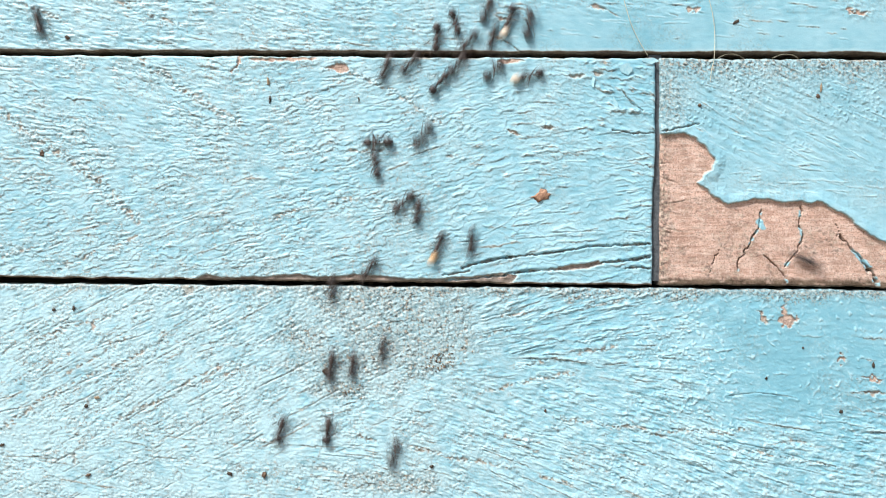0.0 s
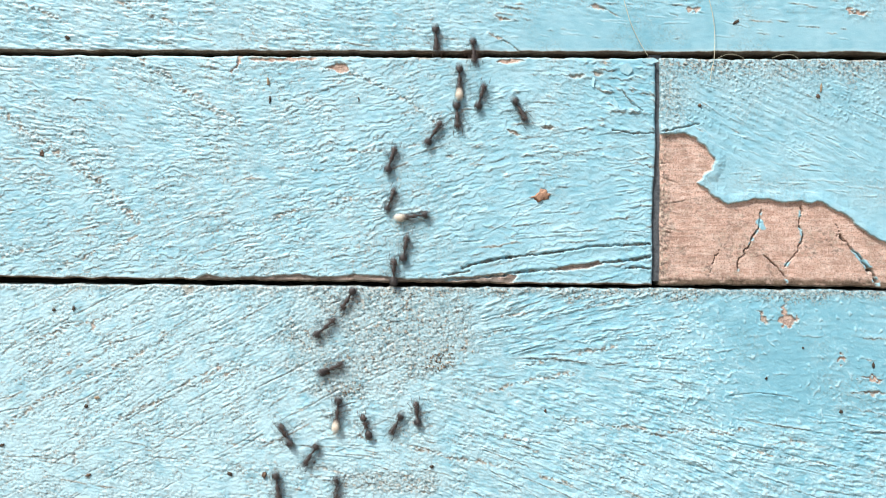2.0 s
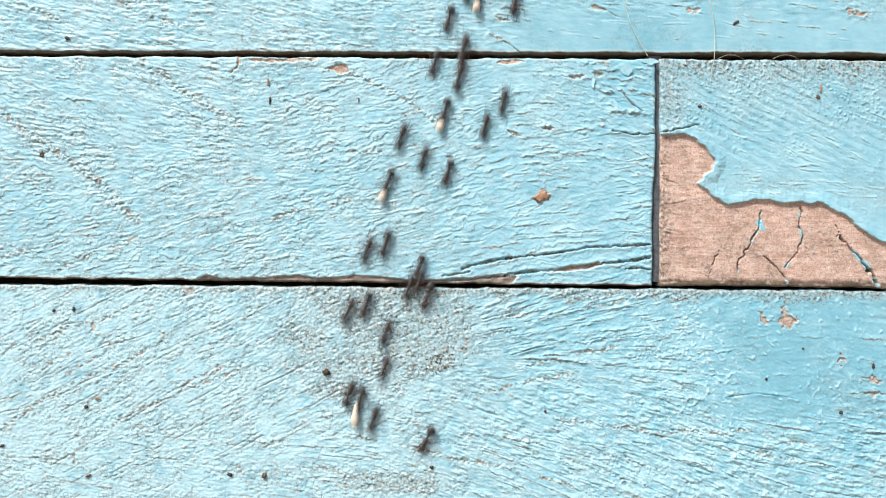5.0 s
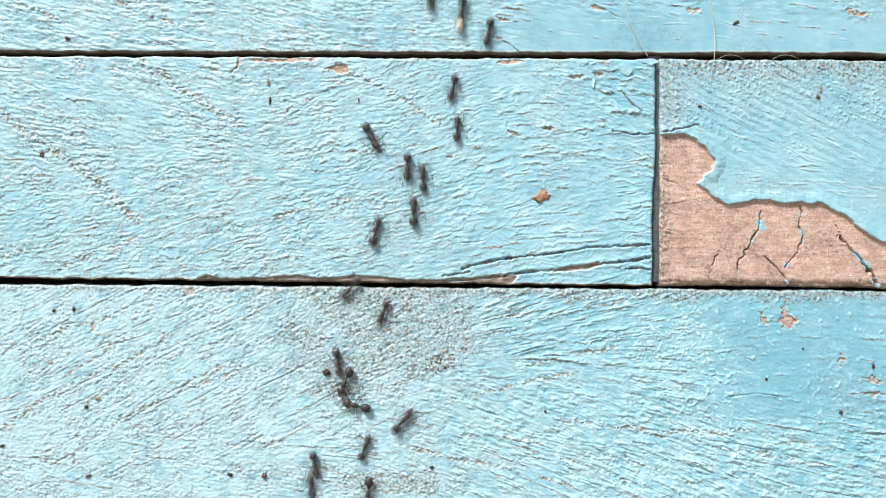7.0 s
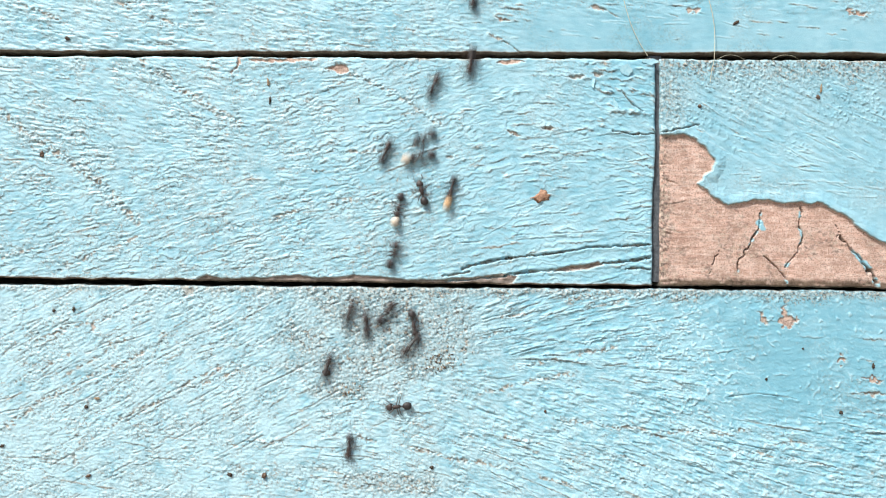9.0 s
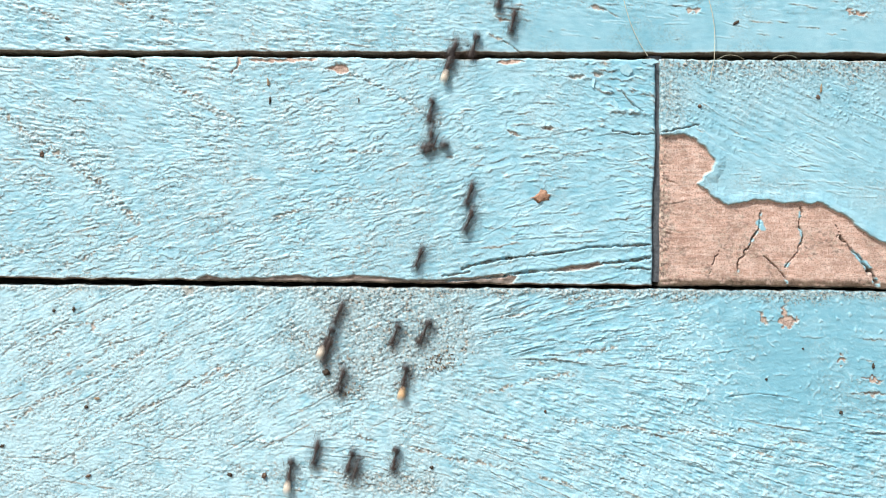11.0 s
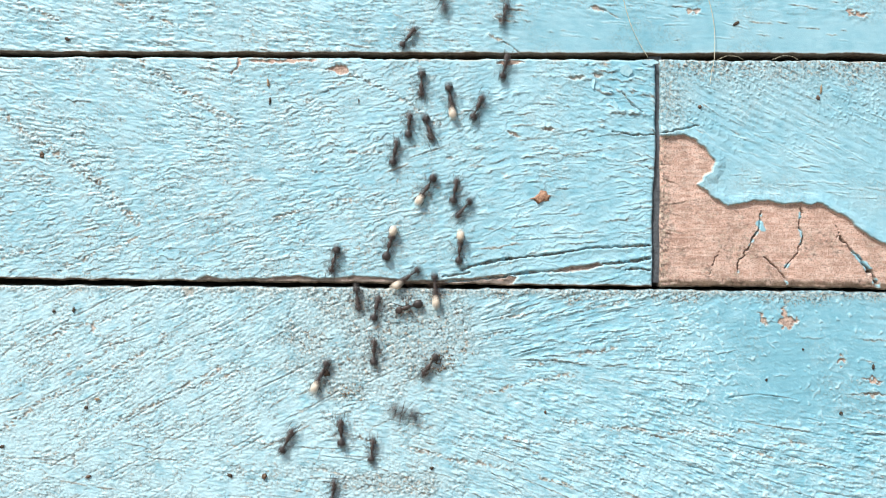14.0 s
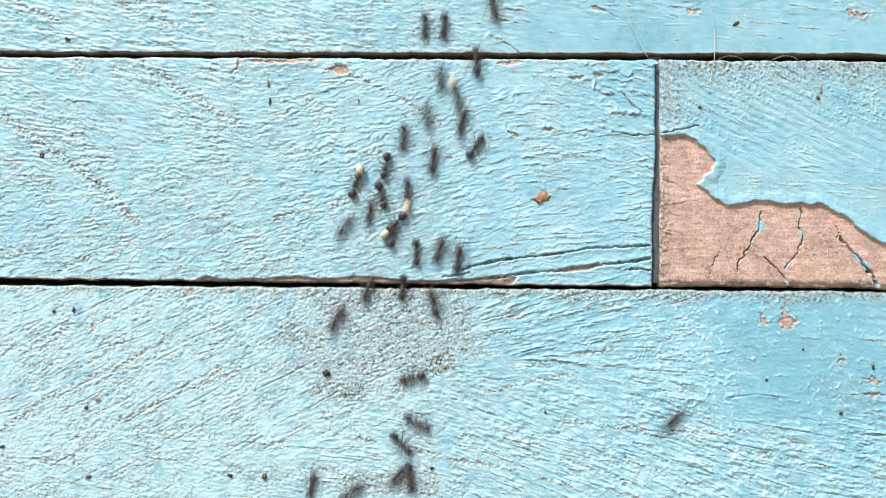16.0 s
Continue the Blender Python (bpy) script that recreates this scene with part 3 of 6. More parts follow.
chip([(880, 108), (905, 105), (930, 107), (915, 113), (890, 113)], 73, 4, 0.0003, 0.0002, 1.0, ANY, 8, 0.45)
chip([(1480, 632), (1492, 629), (1494, 640), (1484, 642)], 83, 14, 0.0003, 0.0002, 1.0, ANY, 8, 0.45)
chip([(1522, 664), (1556, 670), (1566, 676), (1530, 672)], 93, 14, 0.0003, 0.0002, 1.0, ANY, 8, 0.45)
chip([(1500, 20), (1530, 18), (1540, 24), (1505, 27)], 97, 14, 0.0003, 0.0002, 1.0, ANY, 8, 0.45)
chip([(1212, 18), (1222, 14), (1240, 17), (1236, 22), (1218, 22)], 101, 7, 0.0003, 0.0001, 0.9, ANY, 6, 0.6)
chip([(1040, 12), (1056, 10), (1074, 16), (1060, 20)], 103, 6, 0.0003, 0.0001, 0.8, ANY, 6, 0.5)
chip([(876, 32), (890, 31), (902, 35), (888, 38)], 107, 5, 0.0003, 0.0001, 0.9, ANY, 6, 0.9)
chip([(160, 574), (165, 572), (169, 588), (163, 586)], 109, 6, 0.0003, 0.0001, 0.8, ANY, 5, 0.3)
chip([(127, 804), (135, 803), (136, 824), (130, 823)], 111, 6, 0.0003, 0.0001, 0.6, ANY, 5, 0.1)
chip([(315, 506), (335, 505), (345, 518), (330, 524)], 117, 7, 0.0002, 0.0001, 0.5, ANY, 5, 0.6)
chip([(382, 650), (388, 646), (393, 656), (386, 658)], 119, 6, 0.0003, 0.0001, 0.8, ANY, 5, 0.3)
chip([(895, 230), (910, 232), (922, 243), (908, 240)], 121, 5, 0.0003, 0.0002, 0.8, ANY, 6, 0.7)
chip([(955, 227), (975, 224), (988, 227), (970, 231)], 123, 5, 0.0003, 0.0002, 0.7, ANY, 6, 0.8)
chip([(1003, 138), (1020, 132), (1036, 134), (1018, 141)], 125, 5, 0.0003, 0.0002, 0.6, ANY, 6, 0.5)
chip([(1048, 130), (1062, 127), (1070, 131), (1058, 135)], 127, 5, 0.0003, 0.0002, 0.7, ANY, 6, 0.5)
chip([(1518, 694), (1535, 692), (1568, 697), (1545, 701)], 129, 7, 0.0003, 0.0002, 0.8, ANY, 6, 0.6)
# splits in the bare wood, with scraps of paint left along them
for line, wide in (
    ([(1348, 372), (1346, 400), (1332, 425), (1308, 464), (1306, 480)], 2.3),
    ([(1420, 366), (1416, 400), (1422, 420), (1410, 449), (1392, 471)], 2.1),
    ([(1354, 452), (1383, 481), (1398, 509)], 2.2),
    ([(1490, 420), (1524, 459), (1548, 490), (1553, 512)], 3.8),
    ([(1530, 466), (1550, 490), (1554, 514)], 6.0),
    ([(1272, 444), (1262, 470), (1257, 488)], 0.7),
    ([(1478, 395), (1490, 410), (1480, 420)], 0.7),
):
    if wide > 1:
        scraps(line, wide * 0.9)
    crack(line, wide * 0.55, 0.0022, 0.0, 1.0, 2.2, 7, 0.36, 1.0, 7)
scraps([(1346, 395), (1350, 402)], 5.5, 0.0)
# wood splits and lifted paint at the end of the middle board
def split(line, wide, deep):
    crack(line, wide * 1.1, deep * 2, 0.00024, 0.2, 1.3, 17, 0.30, 0.9, 7)


split([(818, 475), (850, 467), (880, 460), (905, 456)], 3.4, 0.0007)
split([(895, 457), (950, 452), (1000, 446), (1042, 438), (1085, 436), (1156, 433)], 2.4, 0.0006)
split([(893, 487), (935, 482), (985, 477), (1060, 467), (1110, 463), (1156, 456)], 3.2, 0.0007)
chip([(980, 479), (1000, 472), (1030, 468), (1060, 464), (1066, 469), (1040, 476), (1000, 481)], 113, 2, 0.0008, 0.0001, 0.9, ANY, 9, 0.6)
split([(1108, 477), (1130, 474), (1156, 477)], 2.2, 0.0005)
crack([(790, 431), (845, 428), (880, 420), (960, 413), (1060, 411), (1145, 412)], 1.3, 0.0003, 0.0003, 0.35, 1.0, 17, 0.5, 0.5)
split([(782, 489), (810, 485), (830, 482)], 2.0, 0.0004)
split([(790, 498), (840, 494), (895, 489)], 2.4, 0.0005)
split([(1085, 232), (1120, 238), (1160, 236)], 1.6, 0.0005)
split([(1170, 234), (1205, 228), (1238, 219)], 1.6, 0.0005)
split([(1100, 160), (1118, 185), (1140, 198)], 1.3, 0.0003)
crack([(905, 628), (950, 615), (1005, 603)], 1.2, 0.0003, 0.00035, 0.2, 1.0, 19, 0.5, 0.3)
crack([(1290, 702), (1340, 697), (1410, 706)], 1.2, 0.0003, 0.0003, 0.1, 1.2, 21, 0.5, 0.4)
# long thin splits that fan out along the grain of the lower board, the shade of their folds painted in as dark cores
for k in range(10):
    a, b = 835 + 14 * (k % 3), 530 + 14 * k
    crack([(a, b + 22), (a + 120, b - 6 + k), (a + 240 + 20 * (k % 2), b - 34 + 3 * k), (a + 330, b - 52 + 5 * k)], 1.0, 0.00018, 0.00026, 0.1, 1.4, 140 + k, 0.56, 0.25)
for k in range(5):
    a, b = 640 + 60 * (k * 7 % 10), 735 + 12 * k
    crack([(a, b), (a + 150, b + 22), (a + 300, b + 50), (a + 420, b + 82)], 1.4, 0.00020, 0.00024, 0.1, 1.4, 160 + k, 0.58, 0.15)
for k in range(12):
    a, b = 20 + 45 * (k * 5 % 9), 560 + 27 * k
    crack([(a, b + 60), (a + 110, b), (a + 220, b - 58)], 1.5, 0.00020, 0.00008, 0.2, 1.2, 180 + k, 0.58, 0.5)
# long straight scratches of the brush
for k, line in enumerate((
    [(210, 745), (280, 712), (345, 685)], [(0, 732), (60, 718), (130, 690)], [(330, 715), (370, 695), (420, 662)],
    [(100, 700), (150, 675), (210, 655)], [(150, 625), (190, 612), (225, 602), (275, 588)], [(50, 590), (100, 577), (145, 570)],
    [(345, 628), (375, 618), (410, 610)], [(400, 435), (450, 420), (500, 400), (560, 382)], [(600, 400), (650, 390), (690, 382)],
)):
    crack(line, 1.3, 0.00018, 0.00008, 0.1, 0.9, 190 + k, 0.42, 0.8)
crack([(866, 60), (888, 71), (910, 88), (926, 96)], 1.9, 0.00035, 0.0001, 0.1, 1.6, 199, 0.34, 0.95)
crack([(1062, 14), (1085, 24), (1118, 44)], 1.5, 0.00025, 0.0001, 0.2, 1.6, 203, 0.40, 0.9)
crack([(1100, 12), (1150, 20), (1200, 30)], 1.2, 0.0002, 0.0002, 0.3, 1.6, 207, 0.5, 0.6)
# fine broken lines in the paint
crumbled([(250, 108), (330, 165), (425, 218)], 11, 60, 0.34)
crumbled([(0, 200), (80, 255), (165, 315), (248, 394)], 13, 61, 0.34)
crumbled([(625, 130), (700, 165), (780, 220)], 8, 62, 0.34)
crumbled([(30, 0), (95, 30), (130, 45)], 6.5, 63, 0.5)
crumbled([(200, 0), (260, 30), (330, 45)], 4.5, 64, 0.5)
crumbled([(790, 275), (850, 285), (900, 310)], 4.5, 65, 0.5)
crumbled([(860, 60), (905, 80), (930, 95)], 6.5, 66, 0.5)
crumbled([(0, 455), (80, 430), (200, 395), (255, 385)], 4.5, 67, 0.5)
crumbled([(100, 480), (180, 440), (245, 420)], 4.5, 68, 0.5)
crumbled([(350, 420), (450, 395), (530, 375), (620, 355)], 6.5, 69, 0.5)
crumbled([(480, 300), (530, 295), (560, 305)], 4.5, 70, 0.5)
crumbled([(560, 265), (650, 270), (740, 258)], 4.5, 71, 0.5)
crumbled([(0, 760), (90, 700), (200, 650), (300, 600)], 6.5, 72, 0.5)
crumbled([(150, 780), (260, 720), (350, 670), (420, 640)], 4.5, 73, 0.5)
crumbled([(120, 660), (190, 620), (250, 590)], 4.5, 74, 0.5)
crumbled([(200, 745), (330, 690), (430, 650)], 6.5, 75, 0.5)
crumbled([(0, 690), (60, 660), (130, 625)], 4.5, 76, 0.5)
crumbled([(30, 620), (100, 585), (200, 560)], 4.5, 77, 0.5)
crumbled([(640, 775), (760, 800), (900, 830), (1010, 858)], 6.5, 78, 0.5)
crumbled([(700, 740), (820, 770), (960, 800), (1110, 850)], 4.5, 79, 0.5)
crumbled([(560, 830), (660, 850), (760, 875)], 4.5, 80, 0.5)
crumbled([(880, 770), (990, 790), (1090, 815)], 6.5, 81, 0.5)
crumbled([(1030, 790), (1150, 825), (1240, 862)], 4.5, 82, 0.5)
crumbled([(1100, 755), (1250, 790), (1400, 815), (1560, 840)], 4.5, 83, 0.5)
crumbled([(980, 740), (1110, 760), (1300, 770)], 6.5, 84, 0.5)
crumbled([(600, 765), (720, 790), (820, 815)], 4.5, 85, 0.5)
crumbled([(1290, 760), (1380, 775), (1480, 800)], 4.5, 86, 0.5)
crumbled([(840, 700), (950, 672), (1060, 655)], 6.5, 87, 0.5)
crumbled([(830, 600), (940, 575), (1060, 540), (1150, 520)], 4.5, 88, 0.5)
crumbled([(850, 570), (960, 545), (1060, 525)], 4.5, 89, 0.5)
crumbled([(850, 660), (960, 640), (1090, 615)], 6.5, 90, 0.5)
crumbled([(820, 640), (828, 600), (822, 570)], 4.5, 91, 0.5)


def spaced(a, b, lo, hi, step, coarse):
    """Positions from a to b, close together from lo to hi."""
    cuts = [np.arange(max(a, lo), min(b, hi) + 0.01, step)]
    if a < lo:
        cuts.insert(0, np.linspace(a, lo, max(2, int((lo - a) / coarse)), endpoint=False))
    if b > hi:
        cuts.append(np.linspace(hi + step, b, max(2, int((b - hi) / coarse))))
    out = np.concatenate(cuts)
    if out[-1] < b - 0.1:
        out = np.append(out, b)
    return out


def part(name, data, material, parent, label=""):
    """One mesh under a thing or under a part."""
    if not isinstance(data, bpy.types.Mesh):
        me = bpy.data.meshes.new(name)
        data.to_mesh(me)
        data.free()
        data = me
    if material and not data.materials:
        data.materials.append(material)
    ob = new(name, data)
    ob.parent = parent
    if label:
        ob["label"] = label
    return ob


def thing(name, label, category, group="", kind=""):
    return tagged(new(name), label, category, group, kind)


def board_mesh(u_a, u_b, upper, lower, step, seed, edge=5.0, depth=0.011, end=1.0, rim_light=0.6, wide=0.0):
    """A board with its painted, worn face and its four edges."""
    us = spaced(u_a, u_b, -20, 1590, step, 60)
    v_top, v_low = float(np.mean(upper(us))), float(np.mean(lower(us)))
    lo, hi = max(-20, v_top), min(902, v_low)
    vs = spaced(v_top, v_low, lo, hi, step, 40)
    w = (vs - v_top) / (v_low - v_top)
    u, w = np.meshgrid(us, w)
    rag = lambda k: (clouds(u, 0 * u + 77 * k + seed, 26, 90 + k, 3) - 0.5) * 4.5 + (clouds(u, 0 * u + 55 * k + seed, 7, 98 + k, 2) - 0.5) * 1.3
    a, b = upper(u) + rag(0), lower(u) + rag(1)
    v = a + (b - a) * w
    fade = smooth(u, -60, -20) * smooth(u, 1630, 1590)
    h = take(HEIGHT, u, v) * fade
    near_v, near_u = np.minimum(v - a, b - v), np.minimum(u - us[0], us[-1] - u)
    for near in (near_v, near_u):
        k = np.clip(1 - near / edge, 0, 1)
        h = h - edge * S * 0.75 * (1 - np.sqrt(np.maximum(0, 1 - k * k)))
    side = (clouds(v, 0 * u + 31 + seed, 26, 95, 3) - 0.5) * 3.5
    u2 = u + side * smooth(u - us[0], 12, 0) + side * smooth(us[-1] - u, 12, 0)
    u2 = u2 - wide * smooth(us[-1] - u, 30, 0) * smooth(v, 270, 350)
    x, y, z = (u2 - U0) * S, -h, ZC + (V0 - v) * S
    p = np.stack([x, y, z], -1)
    attrs = [take(f, u, v) * fade for f in (BARE, PALE, DIRT_SHADE)]
    # chipped arrises, with the light on their rims painted in pale
    rim, under = smooth(v - a, 5, 1), smooth(b - v, 4, 2)
    attrs[1] = np.clip(attrs[1] + rim_light * rim + 0.5 * smooth(b - v, 9, 4), 0, 1)
    attrs[0] = np.maximum(attrs[0], 0.7 * min(1, rim_light / 0.6) * rim * smooth(clouds(u, v, 16, 99, 2), 0.62, 0.74))
    grimy = (0.6 - rim_light) * 1.5 * smooth(v - a, 16, 3) * smooth(lattice(u, v, 2.4, 2.0, 85) + 0.5 * clouds(u, v, 30, 86), 0.45, 0.75)
    attrs[2] = np.maximum(attrs[2], grimy)
    # undersides brown and dark: the shade of the gaps put into the colour
    attrs[0] = np.maximum(attrs[0], under)
    attrs[2] = np.maximum(attrs[2], 0.9 * under)
    attrs.append(np.maximum(0.85 * under, 0.8 * attrs[0] * smooth(b - v, 17, 8) * smooth(lattice(u, v, 14, 5, 88), 0.05, 0.45)))
    # the edges run back into the wall
    back = lambda q: np.stack([q[..., 0], np.full(q.shape[:-1], depth), q[..., 2]], -1)
    p = np.concatenate([back(p[:1]), p, back(p[-1:])], 0)
    attrs = [np.concatenate([f[:1], f, f[-1:]], 0) for f in attrs]
    p = np.concatenate([back(p[:, :1]), p, back(p[:, -1:])], 1)
    attrs = [np.concatenate([f[:, :1], f, f[:, -1:]], 1) for f in attrs]
    # unpainted at the back of the edges, and coloured dark there for the shade in the gaps
    for f in (attrs[0], attrs[3]):
        f[0], f[-1], f[:, 0], f[:, -1] = 1, 1, end, 1
    r, c = p.shape[:2]
    me = bpy.data.meshes.new("board")
    me.vertices.add(r * c)
    me.vertices.foreach_set("co", p.astype(np.float32).ravel())
    i = np.arange(r * c).reshape(r, c)
    quads = np.stack([i[:-1, :-1], i[1:, :-1], i[1:, 1:], i[:-1, 1:]], -1).reshape(-1, 4)
    me.loops.add(quads.size)
    me.loops.foreach_set("vertex_index", quads.ravel().astype(np.int32))
    me.polygons.add(len(quads))
    me.polygons.foreach_set("loop_start", (np.arange(len(quads)) * 4).astype(np.int32))
    me.polygons.foreach_set("use_smooth", np.ones(len(quads), bool))
    for name, f in zip(("bare", "pale", "dirt", "aged_shade"), attrs):
        me.attributes.new(name, "FLOAT", "POINT").data.foreach_set("value", f.astype(np.float32).ravel())
    me.update(calc_edges=True)
    me.validate()
    return me


PITCH, LEFT, RIGHT = 404.0, -6800.0, 8400.0
wall = thing("wall_front", "weathered light blue painted wooden board wall with open joints", "wall", kind="structure")
flat = lambda v: (lambda u: v + 0 * u)
part("plank", board_mesh(LEFT, RIGHT, flat(-310.0), lambda u: top_gap(u)[0], 1.25, 1), PAINT, wall)
part("plank", board_mesh(LEFT, JOINT_A, lambda u: top_gap(u)[1], lambda u: low_gap(u)[0], 1.2, 2, wide=5.5), PAINT, wall)
part("plank", board_mesh(JOINT_B, RIGHT, lambda u: top_gap(u)[1], lambda u: low_gap(u)[0] - 1.0, 1.15, 3, end=0.15), PAINT, wall,
     "blue painted board with a bare peeled patch")
part("plank", board_mesh(LEFT, RIGHT, lambda u: low_gap(u)[1], flat(905.0), 1.2, 4, rim_light=0.15), PAINT, wall)

# added slate-grey strip in the butt joint, stands for the board's side face
bm = bmesh.new()
bmesh.ops.create_grid(bm, x_segments=10, y_segments=160, size=0.5)
for p in bm.verts:
    a, b = 1150 + 22 * (p.co.x + 0.5), 97 + 402 * (0.5 - p.co.y)
    p.co = spot(a, b, -0.0014 + 0.00025 * (noise.noise((a * 0.1, b * 0.03, 3)) + 0.5 * noise.noise((a * 0.5, b * 0.3, 9))))
bmesh.ops.recalc_face_normals(bm, faces=bm.faces[:])
bmesh.ops.solidify(bm, geom=bm.faces[:], thickness=0.002)
part("joint_strip", bm, JOINT_GREY, wall, "added slate-grey strip in the butt joint")


def plain_board(u_a, u_b, v_a, v_b):
    """A board far from the trail's middle, with eased edges."""
    bm = bmesh.new()
    bmesh.ops.create_cube(bm, size=1)
    size = Vector(((u_b - u_a) * S, 0.011, (v_b - v_a) * S))
    place = spot((u_a + u_b) / 2, (v_a + v_b) / 2, -0.0055)
    for v in bm.verts:
        v.co = Vector((v.co.x * size.x, v.co.y * size.y, v.co.z * size.z)) + place
    bmesh.ops.bevel(bm, geom=bm.edges[:], offset=0.001, segments=2, affect="EDGES")
    return bm


for k in range(2, 16):
    v = -310 - PITCH * (k - 1) - 10
    cut = 900 + 2600 * math.sin(k * 2.1)
    for a, b in ((LEFT, cut), (cut + 8, RIGHT)):
        part("plank", plain_board(a, b, v + 10, v + PITCH), PAINT, wall)
for k in range(0, 14):
    v = 915 + PITCH * k
    cut = 900 + 2600 * math.sin(k * 1.7 + 2)
    for a, b in ((LEFT, cut), (cut + 8, RIGHT)):
        part("plank", plain_board(a, b, v, v + PITCH - 10), PAINT, wall)
# near-black sheet behind the boards, so that the open gaps read dark
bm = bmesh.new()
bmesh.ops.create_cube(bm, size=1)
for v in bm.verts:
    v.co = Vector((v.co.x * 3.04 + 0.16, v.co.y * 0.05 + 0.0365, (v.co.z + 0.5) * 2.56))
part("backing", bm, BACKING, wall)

bm = bmesh.new()
bmesh.ops.create_grid(bm, x_segments=40, y_segments=40, size=600)
me = bpy.data.meshes.new("ground")
bm.to_mesh(me)
bm.free()
me.materials.append(EARTH)
tagged(new("ground", me), "bare trodden earth at the foot of the wall", "ground", kind="structure")


# ---- ants ----
def blob(points, rings=10):
    """A body turned round the x axis: rows of x, half width, half height, height of the middle, in millimetres."""
    bm = bmesh.new()
    loops = []
    for x, w, t, z in points:
        loops.append([bm.verts.new((x * 0.001, w * 0.001 * math.cos(a), z * 0.001 + t * 0.001 * math.sin(a)))
                      for a in (2 * math.pi * k / rings for k in range(rings))])
    for p, q in zip(loops, loops[1:]):
        for k in range(rings):
            bm.faces.new((p[k], p[(k + 1) % rings], q[(k + 1) % rings], q[k]))
    bm.faces.new(loops[0][::-1])
    bm.faces.new(loops[-1])
    bmesh.ops.recalc_face_normals(bm, faces=bm.faces[:])
    for f in bm.faces:
        f.smooth = True
    return bm


def tube(points, sides=5):
    """A jointed limb: rows of x, y, z and half thickness, in millimetres."""
    bm = bmesh.new()
    loops = []
    pts = [Vector(p[:3]) * 0.001 for p in points]
    for k, p in enumerate(pts):
        way = (pts[min(k + 1, len(pts) - 1)] - pts[max(k - 1, 0)]).normalized()
        a = way.orthogonal().normalized()
        b = way.cross(a)
        r = points[k][3] * 0.001
        loops.append([bm.verts.new(p + r * (a * math.cos(t) + b * math.sin(t))) for t in (2 * math.pi * j / sides for j in range(sides))])
    for p, q in zip(loops, loops[1:]):
        for k in range(sides):
            bm.faces.new((p[k], p[(k + 1) % sides], q[(k + 1) % sides], q[k]))
    bm.faces.new(loops[0][::-1])
    bm.faces.new(loops[-1])
    bmesh.ops.recalc_face_normals(bm, faces=bm.faces[:])
    for f in bm.faces:
        f.smooth = True
    return bm


HIPS = ((1.35, 0.45), (0.55, 0.5), (-0.25, 0.45))


def make_ant():
    """An ant 10 mm long that heads along x, its feet at z = 0."""
    ant = thing("ant", "dark brown ant running over the blue boards", "ant", "ants of the trail")
    part("gaster", blob([(-5.1, 0.1, 0.1, 1.5), (-4.9, 0.95, 0.8, 1.5), (-4.25, 1.35, 1.15, 1.55), (-3.3, 1.52, 1.3, 1.6), (-2.5, 1.3, 1.1, 1.6),
                         (-1.9, 0.7, 0.65, 1.5), (-1.6, 0.25, 0.25, 1.35)], 12), CHITIN, ant, "dark glossy gaster")
    part("petiole", blob([(-1.75, 0.2, 0.2, 1.3), (-1.5, 0.32, 0.5, 1.5), (-1.2, 0.3, 0.32, 1.4), (-0.9, 0.22, 0.22, 1.35)], 8), CHITIN, ant)
    part("thorax", blob([(-1.0, 0.2, 0.2, 1.4), (-0.7, 0.62, 0.55, 1.5), (0.0, 0.68, 0.62, 1.6), (0.7, 0.8, 0.7, 1.65), (1.4, 0.82, 0.65, 1.65),
                         (1.9, 0.42, 0.4, 1.75), (2.2, 0.25, 0.25, 1.65)], 10), RUSTY, ant, "reddish brown thorax")
    head = part("head", blob([(2.15, 0.25, 0.25, 1.6), (2.3, 1.0, 0.7, 1.6), (2.9, 1.36, 0.86, 1.55), (3.6, 1.25, 0.8, 1.45), (4.2, 0.85, 0.55, 1.3),
                              (4.6, 0.4, 0.28, 1.2)], 12), RUSTY, ant)
    for s in (1, -1):
        part("mandible", blob([(4.4, 0.18, 0.15, 1.15), (4.8, 0.2, 0.14, 1.1), (5.05, 0.08, 0.06, 1.05)], 6), RUSTY, head).location = (0, s * 0.00028, 0)
        part("antenna", tube([(4.1, s * 0.5, 1.5, 0.12), (4.9, s * 1.5, 2.1, 0.12), (5.0, s * 1.6, 2.1, 0.11), (6.3, s * 1.5, 1.0, 0.12), (6.7, s * 1.35, 0.7, 0.07)]), LEGS, head)
    for k, (x, y) in enumerate(HIPS):
        reach = (2.1, 0.3, -2.4)[k]
        for s in (1, -1):
            leg = part("leg", tube([(0, 0, 0, 0.2), (reach * 0.22, s * 0.8, 0.5, 0.18), (reach * 0.55, s * 1.9, 1.05, 0.15), (reach * 0.6, s * 2.0, 1.05, 0.13),
                                    (reach * 0.85, s * 2.7, -0.4, 0.1), (reach * 1.1, s * 3.2, -1.15, 0.08), (reach * 1.25, s * 3.5, -1.25, 0.06)]), LEGS, ant)
            leg.location = (x * 0.001, s * y * 0.001, 0.00125)
    return ant


